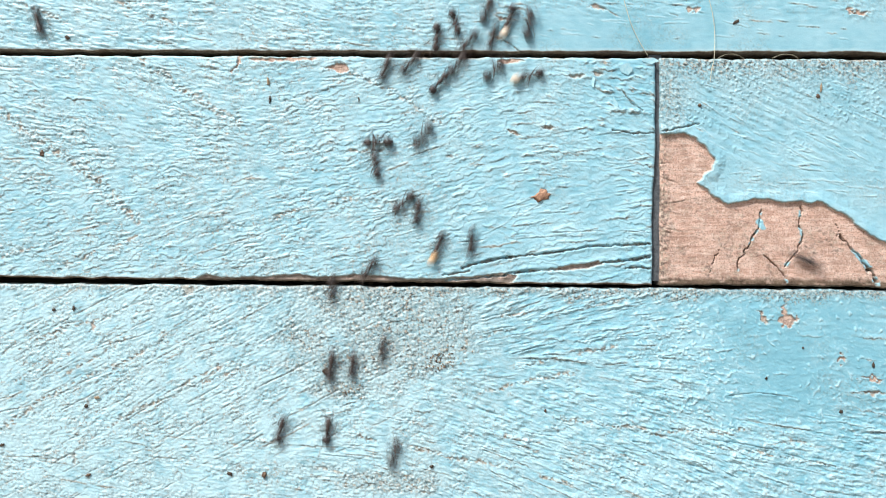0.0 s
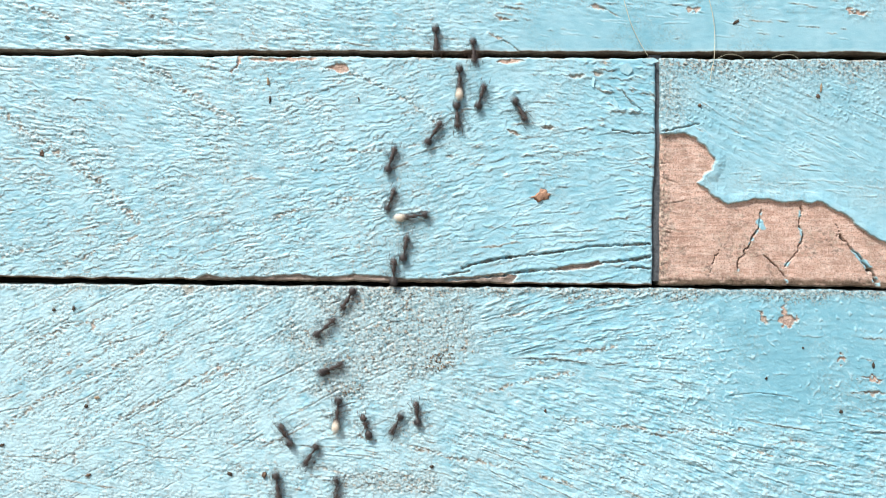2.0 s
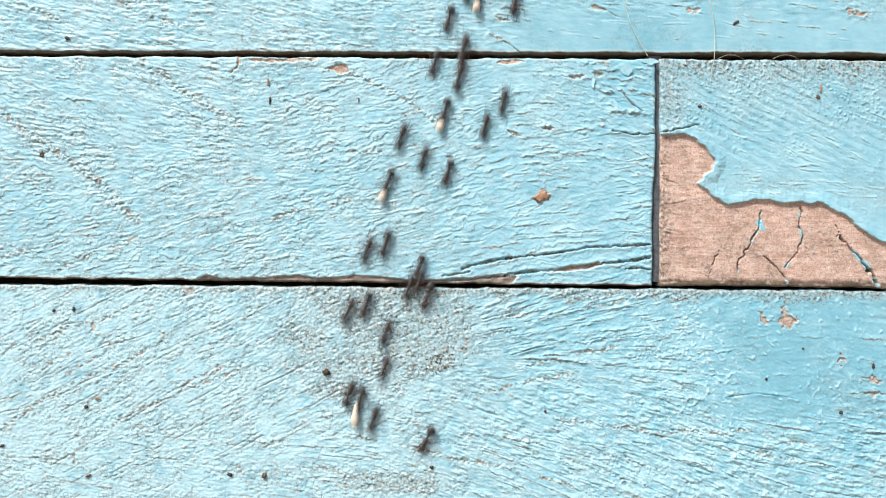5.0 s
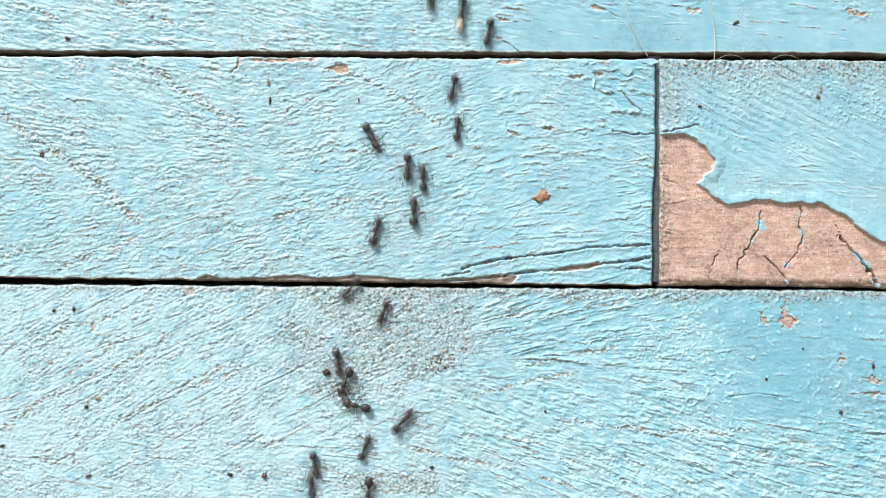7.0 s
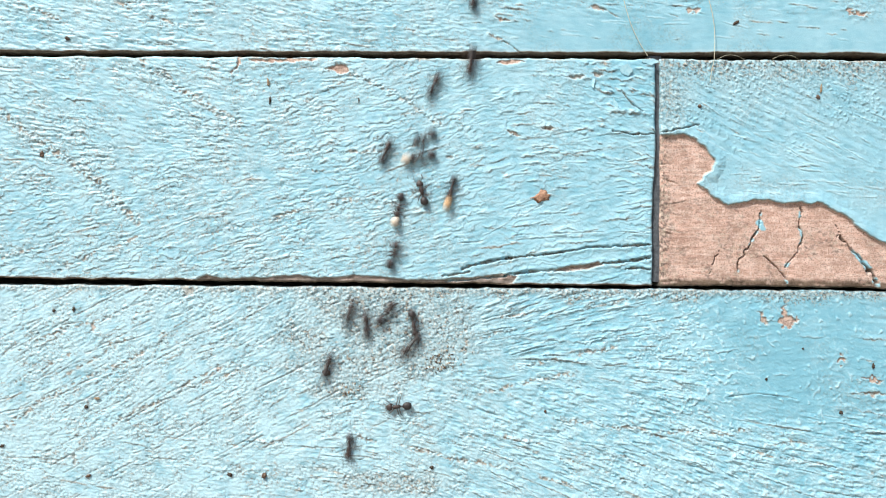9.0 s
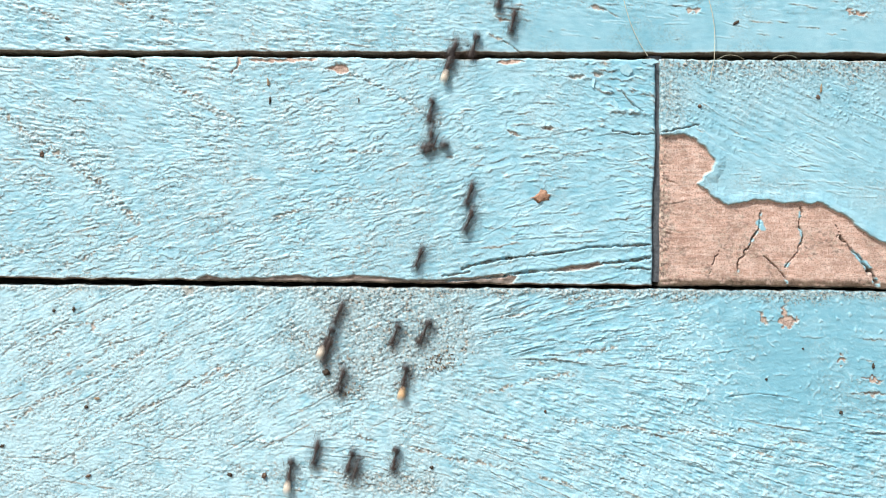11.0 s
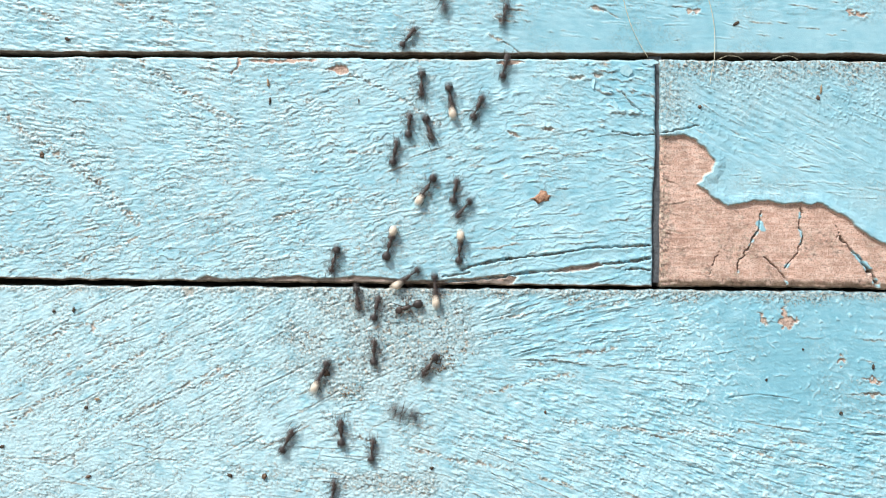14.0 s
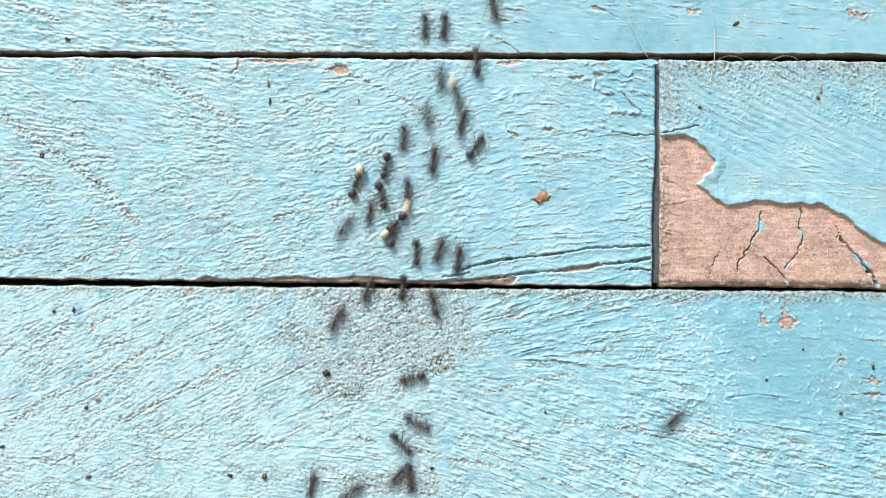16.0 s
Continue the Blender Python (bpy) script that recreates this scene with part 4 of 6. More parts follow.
def make_cocoon(name, label, material):
    """A grub in its case, held in front of an ant."""
    ob = thing(name, label, "brood", "brood carried by ants")
    part("case", blob([(3.9, 0.2, 0.2, 1.7), (4.15, 0.85, 0.8, 1.6), (4.8, 1.3, 1.15, 1.65), (5.7, 1.45, 1.25, 1.7), (6.6, 1.3, 1.1, 1.65), (7.2, 0.85, 0.75, 1.6),
                       (7.5, 0.25, 0.2, 1.65)], 14), material, ob)
    return ob


# ---- bits on the boards ----
def fragment(name, label, category, u, v, long, wide, high, turn, material, seed, ragged=0.26):
    """A crumb or scale with a broken outline, lying on the wall; sizes in millimetres."""
    rnd = random.Random(seed)
    bm = bmesh.new()
    bmesh.ops.create_icosphere(bm, subdivisions=3, radius=0.0005)
    spikes = [rnd.uniform(0.66, 1.12) for k in range(17)]
    for p in bm.verts:
        k = 1 + rnd.uniform(-ragged, ragged)
        if ragged > 0.3:
            k *= spikes[int((math.atan2(p.co.y, p.co.x) + math.pi) * 2.6)]
        lump = 0.92 + 0.6 * noise.noise(p.co * 3600 + Vector((seed * 7.3, 0, 0))) + 0.3 * noise.noise(p.co * 9000 + Vector((0, seed * 3.1, 0)))
        k = (1 + (k - 1) * 0.4) * lump
        p.co = Vector((p.co.x * long * k, p.co.y * wide * k, p.co.z * high * lump * (1 + rnd.uniform(-0.15, 0.15))))
    for f in bm.faces:
        f.smooth = True
    me = bpy.data.meshes.new(name)
    bm.to_mesh(me)
    bm.free()
    me.materials.append(material)
    ob = tagged(new(name, me), label, category)
    ob.matrix_basis = on_wall(u, v, turn, high * 0.0003)
    return ob


def on_wall(u, v, turn, out=0.0):
    """The pose of a thing on the wall: its x axis heads turn degrees down from the right, its z axis stands out."""
    a = radians(turn)
    f, n = Vector((math.cos(a), 0, -math.sin(a))), Vector((0, -1, 0))
    m = Matrix((f, n.cross(f), n)).transposed().to_4x4()
    m.translation = spot(u, v, out)
    return m


def flake(label, u, v, long, wide, turn, seed):
    """A thin loose scale of paint with a torn outline, curling away from the wall; sizes in millimetres."""
    rnd = random.Random(seed)
    n, layers = 14, []
    bm = bmesh.new()
    reach = [rnd.uniform(0.65, 1.15) for k in range(n)]
    for thick in (0.0, 0.00012):
        rings = []
        for f in (0.5, 1.0):
            ring = []
            for k in range(n):
                a = 2 * math.pi * k / n
                x, y = 0.5 * long * f * reach[k] * math.cos(a), 0.5 * wide * f * reach[k] * math.sin(a)
                curl = 0.16 * (x * 2 / long + 1) ** 2 + 0.05 * (y * 2 / wide) ** 2
                ring.append(bm.verts.new((x * 0.001, y * 0.001, curl * 0.001 + thick)))
            rings.append(ring)
        layers.append(rings)
    for (inner, outer), flip in zip(layers, (True, False)):
        faces = [inner] + [(inner[k], outer[k], outer[(k + 1) % n], inner[(k + 1) % n]) for k in range(n)]
        for f in faces:
            bm.faces.new(f[::-1] if flip else f)
    low, high = layers[0][1], layers[1][1]
    for k in range(n):
        bm.faces.new((low[k], low[(k + 1) % n], high[(k + 1) % n], high[k]))
    bmesh.ops.recalc_face_normals(bm, faces=bm.faces[:])
    me = bpy.data.meshes.new("paint_flake")
    bm.to_mesh(me)
    bm.free()
    me.materials.append(FLAKE)
    ob = tagged(new("paint_flake", me), label, "paint flake", "loose paint flakes")
    ob.matrix_basis = on_wall(u, v, turn, 0.0002)
    return ob


def fibre(u_v, label, half=0.11):
    """A fine pale hair that lies loosely over the boards."""
    pts = [spot(u, v, o) for u, v, o in u_v]
    curve = []
    for k in range(len(pts) - 1):
        a, b, c, d = pts[max(k - 1, 0)], pts[k], pts[k + 1], pts[min(k + 2, len(pts) - 1)]
        for j in range(6):
            t = j / 6
            curve.append(0.5 * (2 * b + (c - a) * t + (2 * a - 5 * b + 4 * c - d) * t * t + (3 * b - a - 3 * c + d) * t ** 3))
    curve.append(pts[-1])
    me = bpy.data.meshes.new("fibre")
    bm = tube([(*(p * 1000), half) for p in curve], 5)
    bm.to_mesh(me)
    bm.free()
    me.materials.append(FIBRE)
    return tagged(new("fibre", me), label, "fibre", "loose fibres")


fibre([(1098, -20, 0.0006), (1108, 20, 0.0008), (1116, 46, 0.001), (1130, 76, 0.001), (1146, 101, 0.0006)], "fine pale straw-coloured hair across the joint")
fibre([(1250, -12, 0.0006), (1259, 25, 0.0009), (1263, 60, 0.001), (1262, 104, 0.0012), (1258, 125, 0.0009), (1256, 147, 0.0005)],
      "fine pale straw-coloured hair hanging over the joint")
fibre([(1268, 106, 0.0004), (1284, 99, 0.0009), (1302, 100, 0.0009), (1316, 106, 0.0004)], "short curled pale hair in the joint", 0.055)
fibre([(1366, 105, 0.0004), (1382, 99, 0.0009), (1400, 100, 0.0009), (1412, 106, 0.0004)], "short curled pale hair in the joint", 0.055)
fragment("rust_flake", "small crumbly rust-orange fragment stuck to the paint", "debris", 958, 348, 5.4, 3.6, 0.9, -20, RUST, 1, 0.42)
fragment("seed", "tiny dark seed resting on the blue board", "debris", 577, 659, 2.7, 2.3, 1.5, 20, SEED, 2)
fragment("bark_crumb", "small brown bark crumb on the blue board", "debris", 468, 842, 1.6, 2.4, 0.9, 10, BROWN, 3)
fragment("bark_crumb", "small dark brown crumb on the blue board", "debris", 407, 840, 2.2, 1.2, 0.7, 20, SEED, 4)
fragment("splinter", "thin dark splinter stuck to the paint", "debris", 478, 178, 0.7, 2.4, 0.6, 4, SEED, 5)
fragment("splinter", "thin tan splinter stuck to the paint", "debris", 475, 146, 1.0, 2.8, 0.7, -8, TAN, 6)
fragment("bark_crumb", "small dark brown crumb on the blue board", "debris", 120, 68, 2.0, 1.5, 0.9, 20, SEED, 7)
fragment("bark_crumb", "small red-brown crumb beside the joint", "debris", 1238, 188, 1.3, 1.3, 0.8, 0, BROWN, 8)
fragment("bark_crumb", "small red-brown crumb on the blue board", "debris", 1447, 172, 1.4, 1.6, 0.8, 0, BROWN, 9)
fragment("bark_crumb", "small dark grey crumb on the blue board", "debris", 1302, 41, 2.6, 1.0, 0.5, -35, SEED, 10)
fragment("bark_crumb", "small dark crumb on the blue board", "debris", 131, 547, 1.0, 1.8, 0.7, 0, SEED, 11)
fragment("bark_crumb", "small tan crumb on the blue board", "debris", 75, 273, 1.8, 2.2, 0.8, 0, BROWN, 12)
fragment("bark_crumb", "small dark crumb on the blue board", "debris", 1545, 648, 0.9, 1.9, 0.7, 0, SEED, 13)
fragment("bark_crumb", "small dark crumb on the blue board", "debris", 1488, 730, 1.3, 1.2, 0.7, 0, SEED, 14)
fragment("bark_crumb", "small dark crumb on the blue board", "debris", 764, 827, 1.4, 1.4, 0.9, 0, SEED, 15)
fragment("bark_crumb", "small tan crumb on the blue board", "debris", 172, 705, 1.8, 1.2, 0.9, 0, TAN, 16)
fragment("bark_crumb", "small dark crumb on the blue board", "debris", 153, 720, 1.6, 1.1, 0.9, 0, SEED, 17)
fragment("splinter", "pale yellowish splinter stuck upright to the paint", "debris", 1453, 157, 0.8, 3.2, 0.3, 3, TAN, 18)
fragment("splinter", "tiny dark splinter stuck to the paint", "debris", 635, 178, 0.5, 1.6, 0.4, -5, SEED, 19)
fragment("bark_crumb", "tiny grey-green crumb on the blue board", "debris", 96, 550, 1.2, 1.0, 0.6, 0, SEED, 20)
fragment("bark_crumb", "tiny dark crumb on the smooth blue paint", "debris", 1421, 617, 0.8, 0.8, 0.5, 0, SEED, 21)
fragment("bark_crumb", "tiny dark crumb on the smooth blue paint", "debris", 1356, 671, 0.9, 1.1, 0.5, 20, SEED, 22)
fragment("bark_crumb", "small dark green-brown crumb on the blue board", "debris", 4, 789, 1.6, 1.1, 0.6, -20, SEED, 23)
fragment("bark_crumb", "small brown crumb on the blue board", "debris", 157, 842, 2.0, 1.0, 0.7, -25, BROWN, 24)
fragment("bark_crumb", "tiny red-brown crumb on the blue board", "debris", 965, 728, 0.9, 1.2, 0.5, 0, BROWN, 25)
rnd = random.Random(77)
for k in range(60):
    fragment("crumb", "tiny brown grain of dirt on the blue board", "debris", 778 + rnd.gauss(0, 15), 637 + rnd.gauss(0, 11), rnd.uniform(0.4, 1.0), rnd.uniform(0.25, 0.5), 0.4,
             rnd.uniform(0, 180), rnd.choice((TAN, TAN, BROWN, SEED)), 200 + k)
for k in range(22):
    fragment("crumb", "tiny brown grain of dirt on the blue board", "debris", 622 + rnd.gauss(0, 11), 692 + rnd.gauss(0, 9), rnd.uniform(0.4, 1.1), rnd.uniform(0.25, 0.5), 0.4,
             rnd.uniform(0, 180), rnd.choice((TAN, TAN, BROWN)), 300 + k)
flake("loose pale blue paint flake curling off the board", 1107, 124, 4.4, 5.0, -35, 18)
flake("loose pale blue paint flake curling off the board", 1150, 110, 5.6, 2.2, 5, 20)
flake("curled sliver of pale blue paint", 1049, 148, 1.2, 4.4, 5, 21)
flake("curled sliver of pale blue paint", 1088, 184, 1.3, 5.0, -18, 22)
flake("curled sliver of pale blue paint", 1075, 158, 3.6, 1.2, 20, 23)

# ---- the trail of ants ----
ANT = make_ant()
def make_larva():
    """A long pale grub, bent once, slung under an ant's head."""
    ob = thing("larva", "long cream-white larva held in an ant's jaws", "brood", "brood carried by ants")
    front = blob([(4.4, 0.2, 0.2, 1.7), (4.8, 0.9, 0.85, 1.7), (5.8, 1.35, 1.15, 1.75), (7.2, 1.45, 1.25, 1.75), (8.6, 1.2, 1.05, 1.7), (9.4, 0.7, 0.6, 1.65), (9.7, 0.2, 0.2, 1.6)], 14)
    for v in front.verts:
        v.co.y += 0.0011 * (v.co.x * 1000 - 5.5) / 4
    part("abdomen", front, BROOD, ob)
    back = blob([(1.4, 0.2, 0.2, 1.2), (1.8, 0.6, 0.55, 1.25), (3.0, 0.85, 0.75, 1.4), (4.3, 0.9, 0.8, 1.55), (5.0, 0.6, 0.5, 1.65)], 12)
    for v in back.verts:
        v.co.y -= 0.0011 - 0.0002 * v.co.x * 1000
    part("foreparts", back, BROOD, ob)
    return ob


BROODS = {"larva": make_larva(), "cream": make_cocoon("cocoon", "cream-white cocoon held in an ant's jaws", BROOD),
          "amber": make_cocoon("cocoon", "amber-brown cocoon held in an ant's jaws", AMBER)}
FIRST, USED, TURN = [True], set(), random.Random(8)
STRIDE = 0.1


def at_a_run(rows):
    """The rows, with the pace along the body kept up through each of them."""
    out = []
    for k, (t, u, v, a) in enumerate(rows):
        before, after = rows[max(k - 1, 0)], rows[min(k + 1, len(rows) - 1)]
        f = Vector((math.cos(radians(a)), math.sin(radians(a))))
        gone = Vector((after[1] - before[1], after[2] - before[2]))
        pace = gone.length / max(after[0] - before[0], 0.05)
        lead = k > 0 and t - before[0] > 0.2 and after[0] - t > 0.2 and t * 2 % 1 == 0
        # one that is about to turn pauses
        step = 0.06 * min(max(pace, 220), 480) if gone.dot(f) > 0.5 * gone.length else 5.0
        turn_b, turn_a = (a - before[3]) * 0.06 / max(t - before[0], 0.2), (after[3] - a) * 0.06 / max(after[0] - t, 0.2)
        if lead:
            out.append((t - 0.06, u - f.x * step, v - f.y * step, a - turn_b))
        out.append((t, u, v, a))
        if lead:
            out.append((t + 0.06, u + f.x * step, v + f.y * step, a + turn_a))
    return out


def crawl(load, *rows):
    """One ant along its way over the wall: rows of seconds, u, v and heading. Before and after, it follows the trail out of the stretch."""
    (t0, u0, v0, a0), (t1, u1, v1, a1) = rows[0], rows[-1]
    way = [(t, on_wall(u, v, a)) for t, u, v, a in at_a_run(rows)]
    if t0 == 0:
        (_, ua, va, _), (tb, ub, vb, _) = rows[0], rows[1] if len(rows) > 1 else (1.0, u0, v0 + 400 * math.sin(radians(a0)), a0)
        way.insert(0, (-0.5, on_wall(ua + (ua - ub) * 0.5 / tb, va + (va - vb) * 0.5 / tb, a0)))
    else:
        down = math.copysign(1, math.sin(radians(a0)))
        way.insert(0, (0.0, on_wall(u0, v0 - down * 300 * t0, a0)))
    if t1 >= 16:
        tb, ub, vb, _ = rows[-2] if len(rows) > 1 else (15.0, u1, v1 - 400 * math.sin(radians(a1)), a1)
        way.append((16.5, on_wall(u1 + (u1 - ub) * 0.5 / (16 - tb), v1 + (v1 - vb) * 0.5 / (16 - tb), a1)))
    else:
        down = math.copysign(1, math.sin(radians(a1)))
        way.append((16.0, on_wall(u1, v1 + down * 300 * (16 - t1), a1)))
    if FIRST[0]:
        ant, FIRST[0] = ANT, False
    else:
        ant = copy_thing(ANT, way[0][1])
        ant.animation_data_clear()
    size = TURN.uniform(0.92, 1.08)
    ant.scale = (size, size, size * 0.8)
    walk(ant, way)
    if load:
        cocoon = BROODS[load] if load not in USED else copy_thing(BROODS[load], way[0][1])
        USED.add(load)
        cocoon.animation_data_clear()
        walk(cocoon, way)
    # the legs go in threes
    legs = [o for o in ant.children if o.name.startswith("leg")]
    steps = int((min(t1, 16) - max(t0, 0)) / STRIDE) + 1
    for k, leg in enumerate(legs):
        leg.animation_data_clear()
        phase = 1 if k in (0, 3, 4) else -1
        place = leg.location.copy()
        beat = [(t0 + j * STRIDE, 20 * phase * (-1) ** j) for j in range(steps + 1) if t0 + j * STRIDE < 15.99]
        if t0 > 0.05:
            beat.insert(0, (0.0, -20 * phase))
        beat.append((16.0, 0))
        walk(leg, [(t, Matrix.Translation(place) @ pose(0, 0, 0, 0, 0, swing)) for t, swing in beat])


def motions():
    crawl('', (0, 665, 294, -99), (0.5, 789, 66, -62), (0.71, 820, -70, -77))
    crawl('', (0, 669, 254, 180), (0.25, 675, 350, 148), (0.5, 681, 446, 117), (1, 621, 686, 80), (1.5, 560, 699, 80), (1.99, 524, 952, 98))
    crawl('', (0, 739, 376, -82), (0.5, 860, 101, -77), (0.76, 866, -70, -88))
    crawl('', (0, 714, 361, 139), (0.5, 667, 605, 87), (1, 529, 789, 123), (1.5, 568, 891, 89), (1.63, 556, 952, 101))
    crawl('amber', (0, 776, 434, 111), (0.5, 618, 717, 108), (0.99, 562, 952, 103))
    crawl('', (0, 833, 432, 93), (0.5, 700, 816, 117), (0.78, 625, 952, 119))
    crawl('', (0, 748, 242, 127), (0.5, 746, 634, 101), (1, 659, 722, 118), (1.5, 651, 761, 111), (1.9, 588, 952, 108))
    crawl('', (0, 777, 149, -49), (0.25, 822, 80, -87), (0.5, 867, 10, -124), (0.62, 860, -70, -95))
    crawl('', (0, 810, 114, -53), (0.28, 837, -70, -82))
    crawl('', (0, 726, 114, -47), (0.28, 787, -70, -72))
    crawl('', (0, 682, 123, -71), (0.3, 761, -70, -68))
    crawl('', (0, 874, 126, -44), (0.3, 877, -70, -89))
    crawl('cream', (0, 939, 136, 165), (0.25, 876, 257, 134), (0.5, 812, 378, 103), (1, 761, 621, 88), (1.25, 743, 656, 133), (1.5, 725, 690, 178), (1.75, 674, 821, 145), (1.99, 622, 952, 112))
    crawl('', (0, 772, 70, 94), (0.5, 689, 249, 113), (1, 586, 494, 126), (1.5, 525, 708, 80), (2, 492, 861, 83), (2.19, 506, 952, 81))
    crawl('', (0, 805, 43, 74), (0.25, 779, 179, 105), (0.5, 753, 315, 135), (1, 648, 426, 122), (1.25, 626, 564, 91), (1.5, 605, 702, 60), (1.99, 552, 952, 102))
    crawl('', (0, 829, 76, 133), (0.5, 732, 382, 90), (0.75, 702, 460, 129), (1, 673, 539, 167), (1.25, 640, 641, 137), (1.5, 608, 743, 107), (1.94, 560, 952, 103))
    crawl('', (0, 871, 68, 109), (0.5, 766, 441, 151), (0.74, 663, 696, 109), (0.99, 592, 952, 106))
    crawl('', (0, 861, 20, -69), (0.14, 858, -70, -92))
    crawl('cream', (0, 901, 35, 108), (0.5, 790, 238, 90), (1, 736, 532, 78), (1.5, 630, 688, 117), (1.99, 564, 952, 104))
    crawl('', (0, 935, 44, -83), (0.17, 905, -70, -105))
    crawl('', (0, 653, 478, 127), (0.5, 555, 793, 91), (0.83, 535, 952, 97))
    crawl('', (0, 588, 509, -87), (0.5, 750, 210, -82), (1, 839, 26, -83), (1.15, 845, -70, -86))
    crawl('', (0, 677, 618, -85), (0.5, 838, 174, -93), (1, 876, 15, -106), (1.13, 866, -70, -96))
    crawl('', (0, 586, 648, -82), (0.5, 625, 297, -79), (1, 754, -1, -94), (1.1, 792, -70, -61))
    crawl('', (0, 624, 647, -84), (0.5, 687, 314, -108), (1, 794, 35, -93), (1.16, 819, -70, -76))
    crawl('', (0, 497, 761, -75), (0.5, 603, 474, -81), (1, 697, 215, -55), (1.44, 785, -70, -73))
    crawl('', (0, 580, 763, -83), (0.5, 624, 553, -70), (1, 719, 273, -84), (1.5, 802, 15, -71), (1.63, 822, -70, -77))
    crawl('', (0, 697, 802, -73), (0.5, 650, 374, -74), (1, 818, 122, -56), (1.29, 842, -70, -83))
    crawl('', (0, 1425, 462, -158), (0.1, 1330, 424, -167), (0.2, 1308, 436, -212), (0.3, 1248, 476, -209), (0.4, 1190, 502, -193), (0.7, 1030, 525, -201), (1, 773, 664, -193), (1.5, 766, 785, -246), (1.85, 661, 952, -238))
    crawl('', (0, 70, 42, 78), (0.1, 90, 136, 88), (0.2, 76, 227, 92), (0.3, 84, 333, 89), (0.4, 78, 390, 105), (0.5, 48, 470, 115), (0.6, 6, 545, 120), (0.8, -60, 660, 120))
    crawl('', (0.01, 838, -70, 99), (0.5, 803, 164, 99), (1, 733, 452, 90), (1.25, 703, 563, 126), (1.5, 673, 674, 162), (1.99, 587, 952, 107))
    crawl('', (0.01, 907, -70, 90), (0.5, 909, 195, 135), (1, 780, 377, 120), (1.5, 708, 620, 118), (2, 596, 868, 90), (2.18, 570, 952, 107))
    crawl('', (0.01, 900, -70, 88), (0.26, 904, 90, 95), (0.5, 875, 249, 92), (1, 786, 505, 89), (1.5, 680, 774, 107), (1.87, 607, 952, 112))
    crawl('', (0.18, 796, -70, 108), (0.5, 747, 84, 97), (1, 728, 354, 142), (1.5, 653, 643, 135), (2, 551, 806, 123), (2.3, 534, 952, 97))
    crawl('', (0.24, 585, 952, -72), (0.5, 641, 779, -90), (1, 852, 377, -113), (1.5, 876, -6, -96), (1.6, 865, -70, -100))
    crawl('', (0.33, 549, 952, -81), (0.5, 567, 844, -82), (1, 696, 434, -53), (1.5, 794, 69, -36), (1.71, 823, -70, -78))
    crawl('', (0.51, 533, 952, -81), (0.76, 566, 749, -77), (1, 627, 546, -101), (1.5, 796, 207, -65), (1.92, 842, -70, -80))
    crawl('', (0.51, 521, 952, -82), (0.76, 545, 769, -79), (1, 594, 586, -97), (1.5, 668, 372, -69), (1.75, 760, 151, -73), (1.99, 805, -70, -78))
    crawl('', (0.54, 803, -70, 104), (1, 748, 151, 81), (1.5, 748, 544, 87), (2, 701, 752, 119), (2.42, 617, 952, 113))
    crawl('', (0.68, 557, 952, -77), (1, 603, 741, -81), (1.5, 654, 524, -78), (2, 768, 238, -57), (2.5, 825, -2, -82), (2.6, 835, -70, -82))
    crawl('', (0.68, 619, 952, -67), (1, 707, 745, -94), (1.5, 686, 510, -82), (2, 851, 173, -74), (2.37, 868, -70, -86))
    crawl('', (0.75, 603, 952, -68), (1, 669, 789, -80), (1.5, 712, 723, -103), (2, 717, 441, -80), (2.5, 885, 35, -76), (2.66, 874, -70, -96))
    crawl('', (0.8, 552, 952, -79), (1, 577, 818, -35), (1.5, 572, 498, -90), (2, 693, 284, -72), (2.25, 759, 107, -73), (2.49, 800, -70, -77))
    crawl('cream', (1.01, 884, -70, 91), (1.25, 882, 85, 96), (1.5, 851, 240, 75), (1.75, 794, 312, 125), (2, 736, 384, 174), (2.25, 698, 473, 128), (2.5, 659, 562, 81), (3, 626, 762, 124), (3.4, 573, 952, 106))
    crawl('', (1.01, 558, 952, -78), (1.25, 613, 705, -74), (1.33, 643, 623, -133), (1.42, 673, 540, -191), (1.5, 703, 458, -250), (2, 616, 531, -239), (2.25, 586, 648, -200), (2.5, 555, 765, -161), (2.75, 602, 700, -119), (3, 648, 636, -77), (3.5, 656, 412, -44), (4, 874, 15, -64), (4.13, 866, -70, -96))
    crawl('cream', (1.01, 808, -70, 103), (1.25, 746, 210, 108), (1.5, 626, 490, 99), (2, 598, 728, 96), (2.47, 552, 952, 102))
    crawl('', (1.01, 517, 952, -82), (1.25, 544, 750, -78), (1.5, 600, 549, -80), (2, 692, 355, -70), (2.5, 780, 48, -66), (2.68, 813, -70, -75))
    crawl('', (1.24, 890, -70, 82), (1.5, 909, 57, 84), (2, 809, 207, 87), (2.5, 747, 454, 110), (3, 538, 883, 87), (3.14, 538, 952, 91))
    crawl('', (1.45, 875, -70, 102), (1.72, 787, 343, 105), (1.81, 741, 481, 155), (1.91, 694, 618, 204), (2, 648, 756, 253), (2.25, 709, 553, 211), (2.5, 770, 350, 168), (3, 716, 473, 160), (3.5, 641, 708, 114), (4, 632, 809, 94), (4.2, 584, 952, 109))
    crawl('', (1.51, 915, -70, 89), (2, 920, 197, 61), (2.5, 795, 452, 108), (3, 673, 736, 79), (3.45, 598, 952, 109))
    crawl('', (1.51, 560, 952, -77), (1.75, 612, 717, -74), (2, 697, 482, -90), (2.25, 748, 315, -59), (2.5, 798, 148, -28), (2.83, 833, -70, -81))
